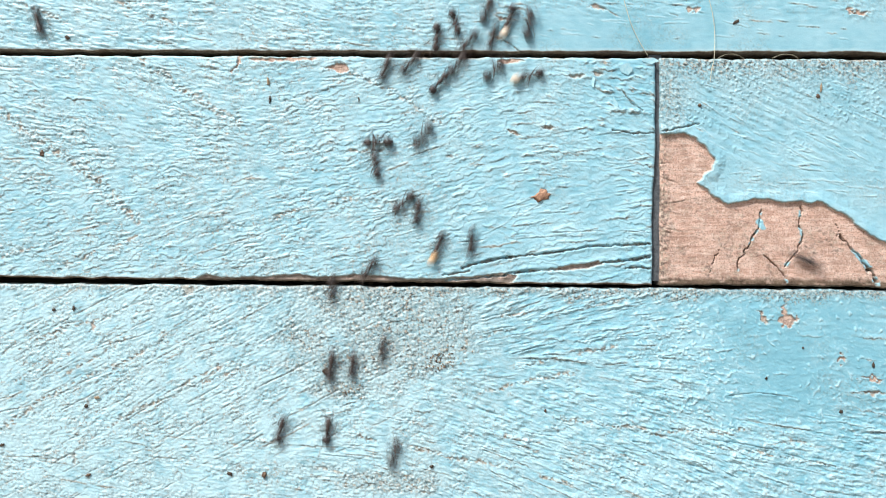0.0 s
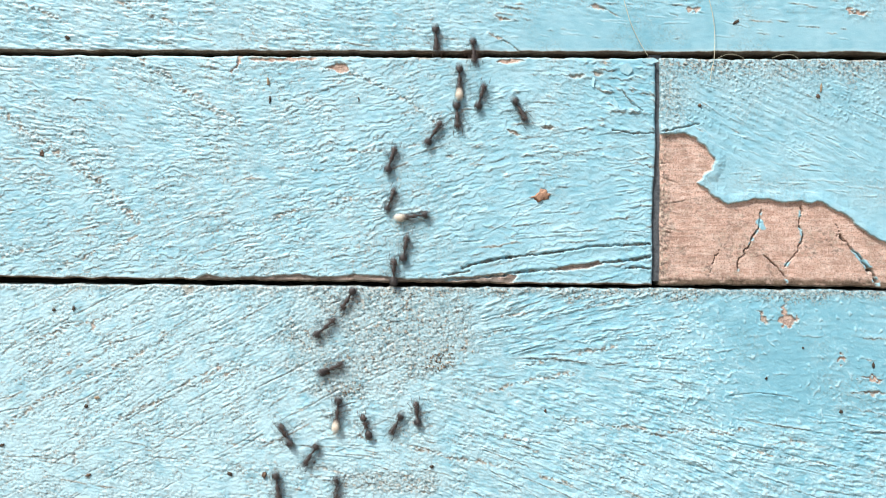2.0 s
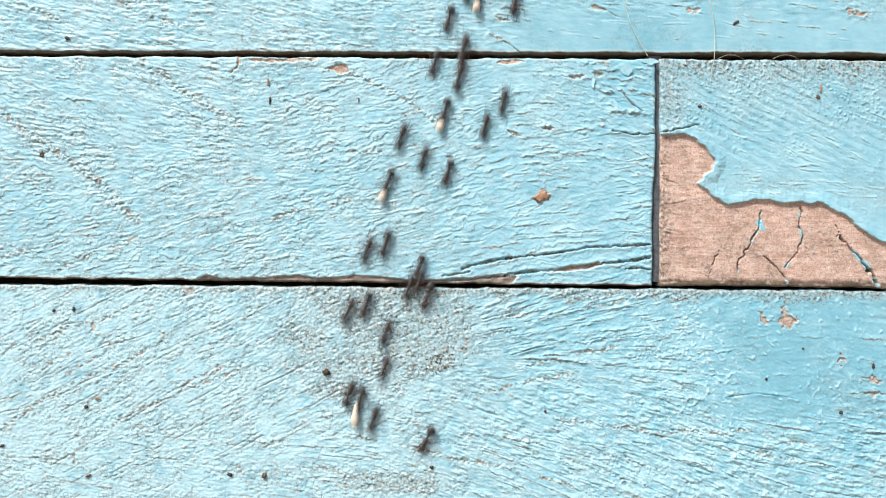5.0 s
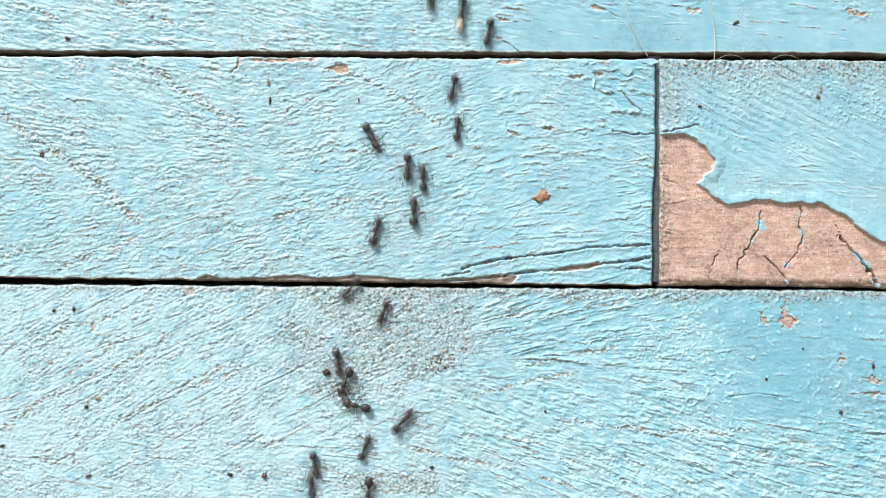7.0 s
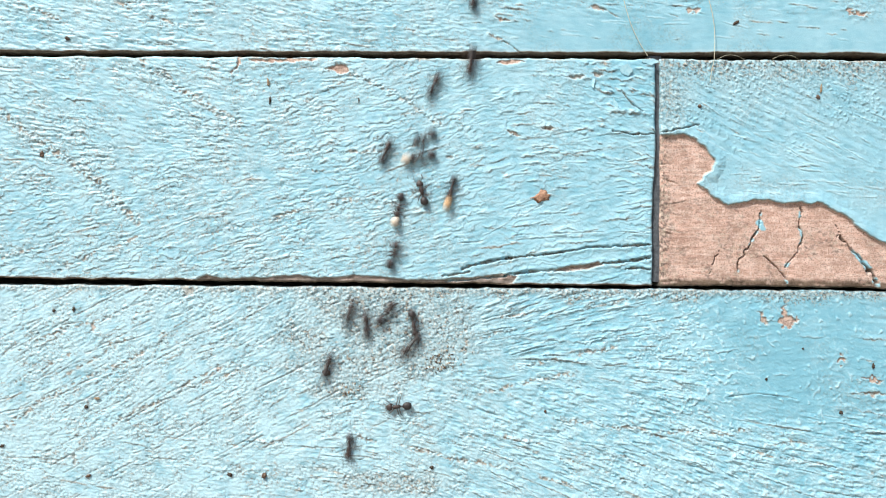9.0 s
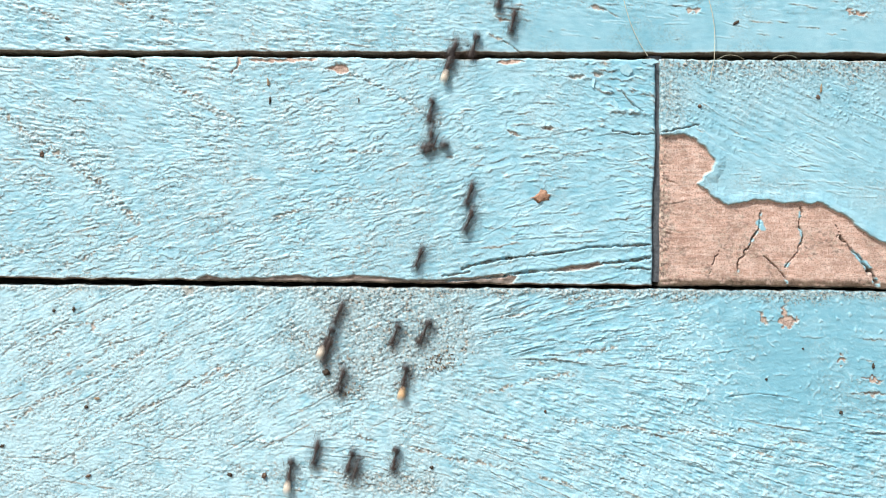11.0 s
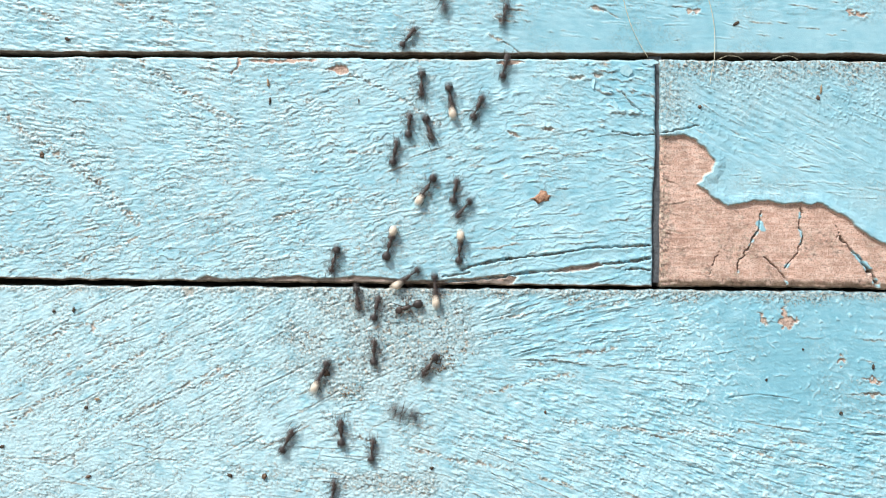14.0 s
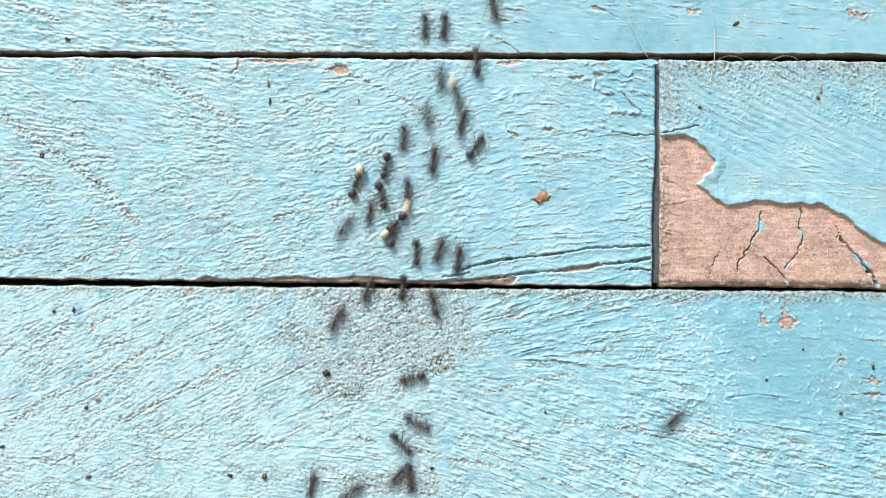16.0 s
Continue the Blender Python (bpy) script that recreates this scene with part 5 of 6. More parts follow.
    crawl('', (1.51, 510, 952, -84), (1.75, 530, 767, -80), (2, 576, 581, -41), (2.5, 701, 278, -56), (3, 801, 197, -53), (3.41, 843, -70, -81))
    crawl('', (1.54, 531, 952, -79), (2, 587, 653, -23), (2.25, 644, 500, -60), (2.5, 701, 347, -97), (3, 853, 142, -96), (3.32, 866, -70, -87))
    crawl('cream', (1.56, 842, -70, 98), (2, 813, 142, 90), (2.25, 770, 231, 127), (2.5, 726, 320, 164), (2.75, 690, 397, 132), (3, 654, 474, 100), (3.5, 532, 887, 90), (3.63, 534, 952, 88))
    crawl('', (1.66, 852, -70, 95), (2, 838, 93, 86), (2.25, 790, 246, 121), (2.5, 742, 398, 156), (2.75, 678, 625, 119), (3, 614, 852, 83), (3.21, 579, 952, 109))
    crawl('', (1.66, 636, 952, -65), (2, 738, 732, -96), (2.5, 783, 194, -46), (3, 879, 92, -82), (3.25, 876, -70, -91))
    crawl('', (1.7, 810, -70, 105), (2, 772, 72, 87), (2.5, 749, 289, 105), (3, 752, 365, 90), (3.5, 587, 618, 139), (4, 544, 870, 87), (4.2, 557, 892, 90), (4.33, 549, 952, 97))
    crawl('', (1.72, 502, 952, -89), (2, 506, 770, -119), (2.5, 691, 413, -92), (3, 821, 232, -97), (3.23, 854, 81, -82), (3.46, 864, -70, -86))
    crawl('', (2.01, 860, -70, 95), (2.25, 844, 111, 101), (2.5, 791, 293, 139), (2.75, 771, 428, 105), (3, 751, 562, 72), (3.5, 611, 758, 54), (4, 597, 846, 100), (4.2, 568, 952, 105))
    crawl('', (2.14, 836, -70, 98), (2.5, 810, 103, 112), (3, 716, 260, 103), (3.5, 627, 544, 119), (4, 628, 730, 100), (4.2, 606, 865, 87), (4.38, 576, 952, 109))
    crawl('', (2.29, 554, 952, -79), (2.5, 582, 815, -94), (3, 604, 555, -66), (3.25, 735, 243, -72), (3.49, 810, -70, -77))
    crawl('', (2.3, 1310, -90, 112), (2.5, 1268, 12, 112), (2.7, 1238, 85, 109), (3, 1205, 195, 113), (3.2, 1180, 225, 127), (3.5, 1150, 268, 120), (3.7, 1108, 352, 117), (4, 1050, 462, 121), (4.1, 1030, 480, 137), (4.6, 860, 640, 125), (5.6, 700, 960, 117))
    crawl('', (2.54, 841, -70, 98), (3, 810, 151, 103), (3.5, 707, 376, 117), (4, 645, 573, 80), (4.2, 659, 677, 111), (4.77, 580, 952, 106))
    crawl('', (2.66, 623, 952, -67), (3, 716, 732, -101), (3.5, 732, 524, -78), (4, 944, 17, -49), (4.06, 926, -26, -81), (4.13, 907, -70, -113))
    crawl('', (2.7, 542, 952, -80), (3, 575, 755, -54), (3.5, 606, 507, -66), (4, 754, 221, -87), (4.2, 857, 138, -58), (4.52, 868, -70, -87))
    crawl('', (2.73, 559, 952, -77), (3, 599, 776, -77), (3.5, 630, 759, -71), (4, 763, 575, -75), (4.2, 779, 425, -87), (4.58, 867, 178, -78), (4.96, 885, -70, -86))
    crawl('', (2.75, 606, 952, -67), (3, 675, 789, -85), (3.5, 725, 592, -119), (4, 788, 154, -65), (4.2, 851, 35, -87), (4.36, 853, -70, -89))
    crawl('', (2.77, 841, -70, 96), (3, 830, 42, 135), (3.5, 747, 288, 146), (3.75, 729, 408, 116), (4, 711, 529, 86), (4.2, 708, 614, 90), (4.55, 647, 783, 108), (4.9, 596, 952, 107))
    crawl('', (3.01, 490, 952, -88), (3.25, 497, 789, -83), (3.5, 528, 625, -84), (4, 591, 549, -72), (4.2, 732, 256, -79), (4.45, 784, 93, -76), (4.7, 816, -70, -79))
    crawl('', (3.03, 520, 952, -84), (3.27, 536, 799, -81), (3.5, 571, 646, -129), (4, 673, 404, -76), (4.2, 754, 166, -68), (4.56, 809, -70, -77))
    crawl('', (3.23, 538, 952, -81), (3.5, 565, 774, -76), (4, 622, 624, -52), (4.2, 627, 629, -57), (4.73, 762, 280, -73), (5.27, 839, -70, -77))
    crawl('larva', (3.28, 902, -70, 74), (3.5, 933, 35, 90), (4, 844, 250, 99), (4.2, 780, 331, 113), (4.85, 656, 641, 108), (5.49, 573, 952, 105))
    crawl('', (3.28, 586, 952, -71), (3.5, 637, 808, -70), (4, 697, 680, -66), (4.2, 655, 500, -67), (4.64, 772, 215, -73), (5.07, 828, -70, -79))
    crawl('', (3.61, 847, -70, 96), (4, 825, 118, 111), (4.2, 888, 130, 87), (5.06, 724, 541, 110), (5.91, 596, 952, 107))
    crawl('', (3.65, 824, -70, 101), (4, 791, 99, 98), (4.2, 791, 163, 89), (5.02, 640, 558, 108), (5.84, 541, 952, 104))
    crawl('', (3.67, 542, 952, -80), (4, 581, 736, -69), (4.2, 622, 677, -62), (4.77, 762, 303, -73), (5.34, 846, -70, -77))
    crawl('', (3.68, 620, 952, -67), (4, 709, 742, -67), (4.2, 727, 732, -70), (4.81, 854, 331, -77), (5.42, 919, -70, -81))
    crawl('', (3.79, 827, -70, 101), (4, 807, 33, 93), (4.2, 804, 72, 96), (5.12, 654, 512, 107), (6.03, 540, 952, 105))
    crawl('', (3.8, 610, 952, -64), (4, 673, 820, -74), (4.2, 693, 750, -93), (4.83, 825, 340, -76), (5.45, 901, -70, -80))
    crawl('', (4, 874, -70, 88), (4.2, 878, 76, 91), (5.11, 717, 514, 109), (6.03, 585, 952, 107))
    crawl('', (4, 897, -70, 88), (4.2, 905, 138, 98), (5.05, 738, 545, 110), (5.9, 608, 952, 108))
    crawl('', (4, 495, 952, -89), (4.2, 499, 750, -83), (4.83, 660, 340, -71), (5.45, 784, -70, -73))
    crawl('', (4, 541, 952, -81), (4.2, 564, 800, -93), (4.86, 715, 365, -73), (5.53, 831, -70, -75))
    crawl('cream', (4.22, 789, -70, 100), (4.72, 744, 186, 107), (5.22, 632, 441, 111), (5.72, 544, 696, 104), (6.22, 508, 952, 98))
    crawl('', (4.23, 500, 952, -76), (4.62, 566, 696, -74), (5.01, 650, 441, -70), (5.4, 749, 186, -74), (5.79, 800, -70, -79))
    crawl('', (4.26, 864, -70, 99), (4.76, 825, 186, 103), (5.26, 744, 441, 110), (5.76, 638, 696, 106), (6.26, 593, 952, 100))
    crawl('', (4.31, 621, 952, -78), (4.7, 674, 696, -76), (5.09, 748, 441, -70), (5.48, 862, 186, -74), (5.87, 891, -70, -83))
    crawl('', (4.38, 492, 952, -77), (4.77, 550, 696, -71), (5.16, 669, 441, -67), (5.55, 768, 186, -75), (5.94, 806, -70, -81))
    crawl('cream', (4.45, 838, -70, 105), (5.38, 722, 373, 107), (6.3, 572, 816, 83), (6.5, 549, 952, 100))
    crawl('', (4.46, 583, 952, -77), (4.84, 641, 696, -72), (5.24, 746, 441, -68), (5.62, 852, 186, -74), (6.02, 896, -70, -80))
    crawl('', (4.53, 590, 952, -74), (4.92, 663, 696, -72), (5.31, 759, 441, -69), (5.7, 855, 186, -76), (6.09, 883, -70, -84))
    crawl('', (4.61, 533, 952, -72), (5, 618, 696, -71), (5.39, 709, 441, -70), (5.78, 800, 186, -77), (6.17, 830, -70, -83))
    crawl('', (4.63, 794, -70, 106), (5.46, 678, 331, 109), (6.3, 520, 732, 103), (6.5, 571, 851, 82), (6.71, 553, 952, 100))
    crawl('', (4.68, 612, 952, -76), (5.07, 677, 696, -73), (5.46, 769, 441, -70), (5.85, 859, 186, -76), (6.24, 895, -70, -82))
    crawl('', (4.79, 802, -70, 105), (5.54, 704, 293, 109), (6.3, 555, 656, 93), (6.5, 557, 780, 90), (6.86, 534, 952, 97))
    crawl('', (4.83, 915, -70, 98), (5.56, 868, 283, 103), (6.3, 751, 637, 137), (6.5, 648, 680, 139), (7, 652, 870, 94), (7.5, 638, 868, 82), (7.68, 595, 952, 117))
    crawl('cream', (4.88, 853, -70, 101), (5.59, 785, 270, 106), (6.3, 657, 610, 113), (6.5, 570, 682, 112), (6.99, 527, 952, 99))
    crawl('', (4.93, 552, 952, -75), (5.61, 675, 503, -73), (6.3, 827, 55, -75), (6.49, 841, -70, -84))
    crawl('', (5.02, 841, -70, 101), (5.66, 781, 238, 106), (6.3, 659, 545, 147), (6.5, 631, 634, 173), (7, 611, 675, 114), (7.5, 535, 833, 73), (7.75, 528, 952, 93))
    crawl('', (5.06, 547, 952, -75), (5.68, 653, 545, -72), (6.3, 805, 138, -66), (6.5, 837, 55, -75), (6.69, 847, -70, -85))
    crawl('', (5.12, 518, 952, -77), (5.71, 604, 564, -73), (6.3, 749, 176, -79), (6.5, 780, 34, -67), (6.66, 811, -70, -73))
    crawl('', (5.12, 834, -70, 101), (5.71, 781, 214, 107), (6.3, 666, 498, 146), (6.5, 607, 549, 114), (7, 558, 822, 79), (7.27, 541, 952, 98))
    crawl('', (5.23, 858, -70, 97), (5.76, 826, 187, 104), (6.3, 727, 444, 120), (6.5, 666, 486, 150), (6.75, 632, 564, 116), (7, 598, 641, 82), (7.25, 559, 797, 101), (7.49, 535, 952, 99))
    crawl('', (5.31, 538, 952, -77), (5.8, 611, 626, -73), (6.3, 733, 300, -54), (6.5, 769, 149, -69), (6.83, 816, -70, -78))
    crawl('', (5.47, 612, 952, -73), (5.88, 698, 679, -70), (6.3, 815, 406, -83), (6.5, 844, 217, -92), (6.94, 874, -70, -84))
    crawl('', (5.71, 759, -70, 110), (6.3, 656, 211, 176), (6.45, 653, 210, 180), (6.5, 651, 210, 180), (6.6, 645, 212, 176), (7, 620, 511, 130), (7.5, 628, 718, 178), (7.75, 598, 835, 141), (7.99, 568, 952, 104))
    crawl('', (5.75, 551, 952, -79), (6.02, 587, 771, -76), (6.3, 642, 590, -41), (6.5, 736, 514, -40), (7, 761, -10, -93), (7.09, 796, -70, -60))
    crawl('', (5.87, 566, 952, -75), (6.3, 638, 673, -72), (6.5, 758, 554, -43), (7, 809, 227, -87), (7.45, 855, -70, -81))
    crawl('', (5.91, 590, 952, -73), (6.04, 616, 867, -115), (6.17, 643, 781, -157), (6.3, 669, 696, -200), (6.4, 653, 714, -147), (6.5, 637, 732, -94), (7, 732, 374, -90), (7.5, 768, 167, -125), (7.86, 817, -70, -78))
    crawl('', (5.94, 620, 952, -68), (6.3, 714, 717, -109), (6.5, 756, 634, -80), (7, 748, 315, -93), (7.5, 871, 111, -103), (7.78, 873, -70, -89))
    crawl('', (6, 479, 952, -92), (6.15, 475, 852, -135), (6.3, 471, 753, -177), (6.4, 492, 717, -118), (6.5, 513, 681, -59), (7, 665, 409, -75), (7.5, 740, 192, -63), (7.9, 806, -70, -76))
    crawl('', (6.04, 865, -70, 89), (6.3, 867, 55, 145), (6.5, 815, 186, 139), (7, 678, 553, 111), (7.5, 697, 793, 114), (7.83, 620, 952, 116))
    crawl('', (6.25, -60, 10, 41), (6.42, 8, 70, 53), (6.5, 24, 120, 77), (6.6, 26, 146, 82), (6.7, 28, 150, 115), (6.85, 10, 180, 134), (7.1, -70, 250, 139))
    crawl('', (6.3, 505, 952, -89), (6.5, 507, 787, -90), (6.75, 569, 752, -128), (7, 631, 717, -166), (7.25, 661, 564, -120), (7.5, 691, 412, -74), (8, 819, 50, -53), (8.18, 836, -70, -82))
    crawl('', (6.51, 768, -70, 108), (6.75, 719, 87, 109), (7, 658, 243, 61), (7.5, 699, 622, 90), (7.75, 641, 787, 108), (7.99, 592, 952, 107))
    crawl('', (6.51, 819, -70, 100), (6.75, 785, 114, 105), (7, 721, 297, 91), (7.25, 688, 435, 125), (7.5, 656, 573, 159), (8, 507, 673, 130), (8.5, 518, 837, 117), (8.74, 519, 952, 90))
    crawl('', (6.53, 836, -70, 99), (7, 801, 157, 103), (7.5, 711, 365, 93), (8, 603, 592, 143), (8.5, 482, 630, 156), (8.62, 470, 710, 125), (8.74, 459, 791, 93), (8.99, 464, 952, 88))
    crawl('', (6.68, 623, 952, -67), (7, 713, 744, -50), (7.5, 750, 393, -43), (8, 860, 157, -84), (8.35, 872, -70, -87))
    crawl('', (6.73, 863, -70, 90), (7, 864, 59, 100), (7.5, 787, 406, 98), (8, 651, 680, 74), (8.49, 575, 952, 106))
    crawl('', (6.75, 589, 952, -71), (7, 646, 791, -69), (7.5, 749, 551, -76), (8, 819, 328, -53), (8.24, 877, 129, -81), (8.49, 885, -70, -88))
    crawl('cream', (6.81, 831, -70, 99), (7, 817, 20, 98), (7.5, 738, 321, 121), (8, 681, 455, 104), (8.5, 570, 741, 120), (8.94, 536, 952, 99))
    crawl('', (6.86, 542, 952, -84), (7, 551, 860, -93), (7.5, 649, 563, -149), (7.75, 680, 401, -115), (8, 711, 239, -82), (8.24, 762, 84, -74), (8.47, 799, -70, -77))
    crawl('', (7.01, 885, -70, 95), (7.5, 860, 222, 74), (7.75, 818, 334, 107), (8, 777, 446, 139), (8.5, 631, 723, 150), (8.98, 571, 952, 105))
    crawl('', (7.01, 520, 952, -83), (7.25, 542, 776, -79), (7.5, 587, 600, -36), (8, 668, 378, -54), (8.5, 747, 87, -69), (8.74, 796, -70, -73))
    crawl('', (7.09, 815, -70, 103), (7.29, 793, 29, 137), (7.5, 771, 128, 172), (7.75, 755, 205, 138), (8, 739, 282, 105), (8.5, 618, 468, 135), (9, 618, 791, 96), (9.2, 607, 883, 97), (9.34, 579, 952, 112))
    crawl('', (7.2, 585, 952, -72), (7.5, 647, 755, -107), (8, 766, 389, -112), (8.5, 930, 9, -83), (8.62, 898, -70, -112))
    crawl('', (7.28, 889, -70, 79), (7.5, 909, 37, 90), (8, 829, 122, 100), (8.25, 803, 203, 132), (8.5, 777, 284, 164), (9, 726, 612, 137), (9.2, 533, 684, 82), (9.76, 505, 952, 96))
    crawl('', (7.51, 842, -70, 98), (7.75, 814, 132, 104), (8, 743, 334, 117), (8.5, 664, 529, 96), (8.75, 684, 624, 135), (9, 705, 719, 175), (9.2, 683, 719, 166), (9.68, 602, 952, 109))
    crawl('', (7.51, 600, 952, -73), (7.75, 665, 737, -71), (8, 748, 522, -71), (8.5, 900, 122, -97), (8.79, 892, -70, -92))
    crawl('', (7.51, 568, 952, -77), (7.75, 612, 769, -74), (8, 673, 586, -58), (8.5, 749, 208, -90), (8.92, 815, -70, -77))
    crawl('', (7.52, 586, 952, -74), (7.76, 631, 796, -73), (7.88, 657, 718, -123), (8, 683, 640, -174), (8.5, 790, 328, -124), (9, 838, -9, -86), (9.09, 842, -70, -86))
    crawl('', (7.52, 622, 952, -69), (7.76, 682, 795, -69), (8, 744, 638, -79), (8.5, 777, 133, -72), (8.81, 819, -70, -78))
    crawl('', (7.62, 523, 952, -82), (8, 556, 706, -100), (8.25, 568, 608, -70), (8.5, 579, 509, -40), (9, 683, 269, -68), (9.2, 751, 146, -33), (9.53, 805, -70, -76))
    crawl('', (7.63, 603, 952, -71), (8, 689, 708, -60), (8.5, 718, 509, -75), (9, 768, 151, -64), (9.2, 842, -7, -87), (9.3, 844, -70, -88))
    crawl('', (7.81, 821, -70, 103), (8, 799, 21, 82), (8.5, 808, 70, 96), (9, 751, 244, 154), (9.1, 747, 313, 214), (9.2, 743, 382, 274), (9.4, 707, 477, 218), (9.59, 670, 572, 163), (9.79, 634, 667, 107), (10.39, 564, 952, 104))
    crawl('', (7.81, 571, 952, -74), (8, 606, 830, -93), (8.5, 621, 518, -117), (9, 747, 341, -105), (9.2, 738, 312, -109), (9.49, 804, 121, -76), (9.78, 833, -70, -81))
    crawl('', (8.01, 871, -70, 93), (8.26, 864, 90, 98), (8.5, 827, 250, 106), (9, 732, 573, 81), (9.2, 742, 608, 94), (9.56, 675, 780, 110), (9.92, 614, 952, 109))
    crawl('cream', (8.05, 841, -70, 98), (8.5, 812, 144, 84), (9, 706, 365, 103), (9.2, 667, 365, 101), (9.81, 566, 658, 105), (10.42, 514, 952, 100))
    crawl('', (8.07, 499, 952, -84), (8.5, 528, 669, -69), (9, 696, 450, -73), (9.2, 769, 470, -79), (9.61, 865, 200, -77), (10.02, 889, -70, -85))
    crawl('', (8.36, 575, 952, -71), (8.5, 605, 862, -73), (9, 684, 553, -54), (9.2, 798, 525, -87), (9.65, 897, 227, -78), (10.11, 920, -70, -86))
    crawl('cream', (8.51, 830, -70, 99), (8.76, 803, 104, 103), (8.88, 775, 191, 137), (9, 747, 278, 171), (9.1, 728, 322, 132), (9.2, 709, 366, 93), (9.81, 602, 659, 106), (10.42, 539, 952, 102))
    crawl('amber', (8.51, 875, -70, 94), (8.76, 861, 132, 101), (9, 799, 334, 105), (9.2, 786, 408, 90), (9.77, 674, 680, 109), (10.33, 595, 952, 106))
    crawl('', (8.51, 529, 952, -81), (8.76, 561, 752, -77), (9, 619, 553, -70), (9.2, 669, 304, -69), (9.49, 743, 117, -72), (9.77, 790, -70, -76))
    crawl('', (8.51, 551, 952, -79), (8.76, 589, 762, -76), (9, 648, 573, -93), (9.2, 665, 422, -81), (9.58, 769, 176, -73), (9.95, 815, -70, -79))
    crawl('', (8.53, 526, 952, -83), (8.77, 544, 799, -80), (9, 580, 647, -74), (9.2, 665, 527, -74), (9.66, 784, 228, -74), (10.11, 840, -70, -79))
    crawl('', (8.62, 851, -70, 95), (9, 833, 111, 99), (9.2, 766, 313, 129), (9.87, 641, 632, 108), (10.53, 560, 952, 104))
    crawl('', (9.06, 595, 952, -64), (9.2, 638, 863, -90), (9.91, 778, 397, -75), (10.62, 884, -70, -77))
    crawl('cream', (9.22, 780, -70, 101), (9.72, 729, 186, 107), (10.22, 628, 441, 110), (10.72, 539, 696, 103), (11.22, 507, 952, 97))
    crawl('', (9.23, 542, 952, -73), (9.62, 620, 696, -74), (10.01, 685, 441, -71), (10.4, 795, 186, -75), (10.79, 826, -70, -83))
    crawl('', (9.26, 876, -70, 99), (9.76, 834, 186, 106), (10.26, 725, 441, 108), (10.76, 664, 696, 105), (11.26, 589, 952, 106))
    crawl('', (9.3, 562, 952, -77), (9.7, 620, 696, -72), (10.08, 727, 441, -69), (10.47, 814, 186, -75), (10.87, 862, -70, -79))
    crawl('', (9.33, 868, -70, 104), (10.31, 754, 403, 105), (11.3, 609, 876, 90), (11.5, 526, 857, 81), (12, 526, 887, 108), (12.13, 531, 952, 86))
    crawl('', (9.38, 594, 952, -78), (9.77, 647, 696, -73), (10.16, 746, 441, -67), (10.55, 868, 186, -73), (10.94, 902, -70, -82))
    crawl('amber', (9.42, 882, -70, 103), (10.36, 781, 380, 105), (11.3, 642, 830, 97), (11.5, 592, 952, 112))
    crawl('', (9.46, 509, 952, -79), (9.85, 558, 696, -73), (10.23, 661, 441, -70), (10.62, 749, 186, -74), (11.02, 811, -70, -76))
    crawl('cream', (9.52, 813, -70, 106), (10.41, 693, 357, 108), (11.3, 538, 785, 117), (11.5, 523, 952, 95))
    crawl('', (9.53, 624, 952, -80), (9.92, 670, 696, -74), (10.31, 772, 441, -72), (10.7, 840, 186, -77), (11.09, 889, -70, -79))
    crawl('', (9.61, 627, 952, -81), (10, 668, 696, -73), (10.38, 781, 441, -68), (10.78, 871, 186, -75), (11.17, 918, -70, -80))
    crawl('', (9.64, 903, -70, 100), (10.47, 833, 328, 104), (11.3, 703, 726, 122), (11.5, 664, 795, 122), (12, 535, 824, 67), (12.27, 527, 952, 93))
    crawl('', (9.68, 512, 952, -76), (10.07, 575, 696, -74), (10.46, 658, 441, -69), (10.85, 769, 186, -71), (11.24, 829, -70, -77))
    crawl('', (9.75, 863, -70, 102), (10.52, 786, 303, 106), (11.3, 650, 675, 128), (11.5, 619, 670, 168), (11.67, 574, 706, 127), (11.83, 530, 742, 86), (12, 485, 778, 45), (12.36, 491, 952, 88))
    crawl('', (9.92, 545, 952, -75), (10.61, 667, 500, -73), (11.3, 817, 49, -85), (11.48, 834, -70, -82))
    crawl('', (10.03, 591, 952, -73), (10.67, 717, 536, -71), (11.3, 880, 120, -82), (11.5, 880, -70, -90))
    crawl('', (10.13, 605, 952, -72), (10.72, 727, 569, -70), (11.3, 891, 186, -72), (11.5, 853, 55, -100), (11.69, 857, -70, -88))
    crawl('', (10.24, 575, 952, -75), (10.77, 671, 606, -71), (11.3, 811, 260, -80), (11.5, 831, 128, -87), (11.8, 851, -70, -84))
    crawl('', (10.32, 839, -70, 98), (10.81, 805, 166, 105), (10.97, 774, 245, 160), (11.14, 743, 323, 216), (11.3, 712, 402, 271), (11.4, 726, 408, 222), (11.5, 740, 413, 174), (12, 749, 798, 131), (12.32, 652, 952, 122))
    crawl('', (10.41, 515, 952, -80), (10.85, 567, 660, -75), (11.3, 668, 367, -49), (11.5, 697, 310, -79), (11.74, 768, 120, -74), (11.99, 808, -70, -78))
    crawl('', (10.46, 825, -70, 100), (10.88, 791, 132, 105), (11.3, 716, 334, 79), (11.5, 749, 431, 90), (12, 635, 723, 49), (12.5, 575, 781, 87), (12.86, 545, 952, 100))
    crawl('', (10.51, 514, 952, -81), (10.9, 555, 692, -76), (11.3, 641, 433, -70), (11.5, 645, 365, -69), (12, 759, 83, -77), (12.23, 803, -70, -74))
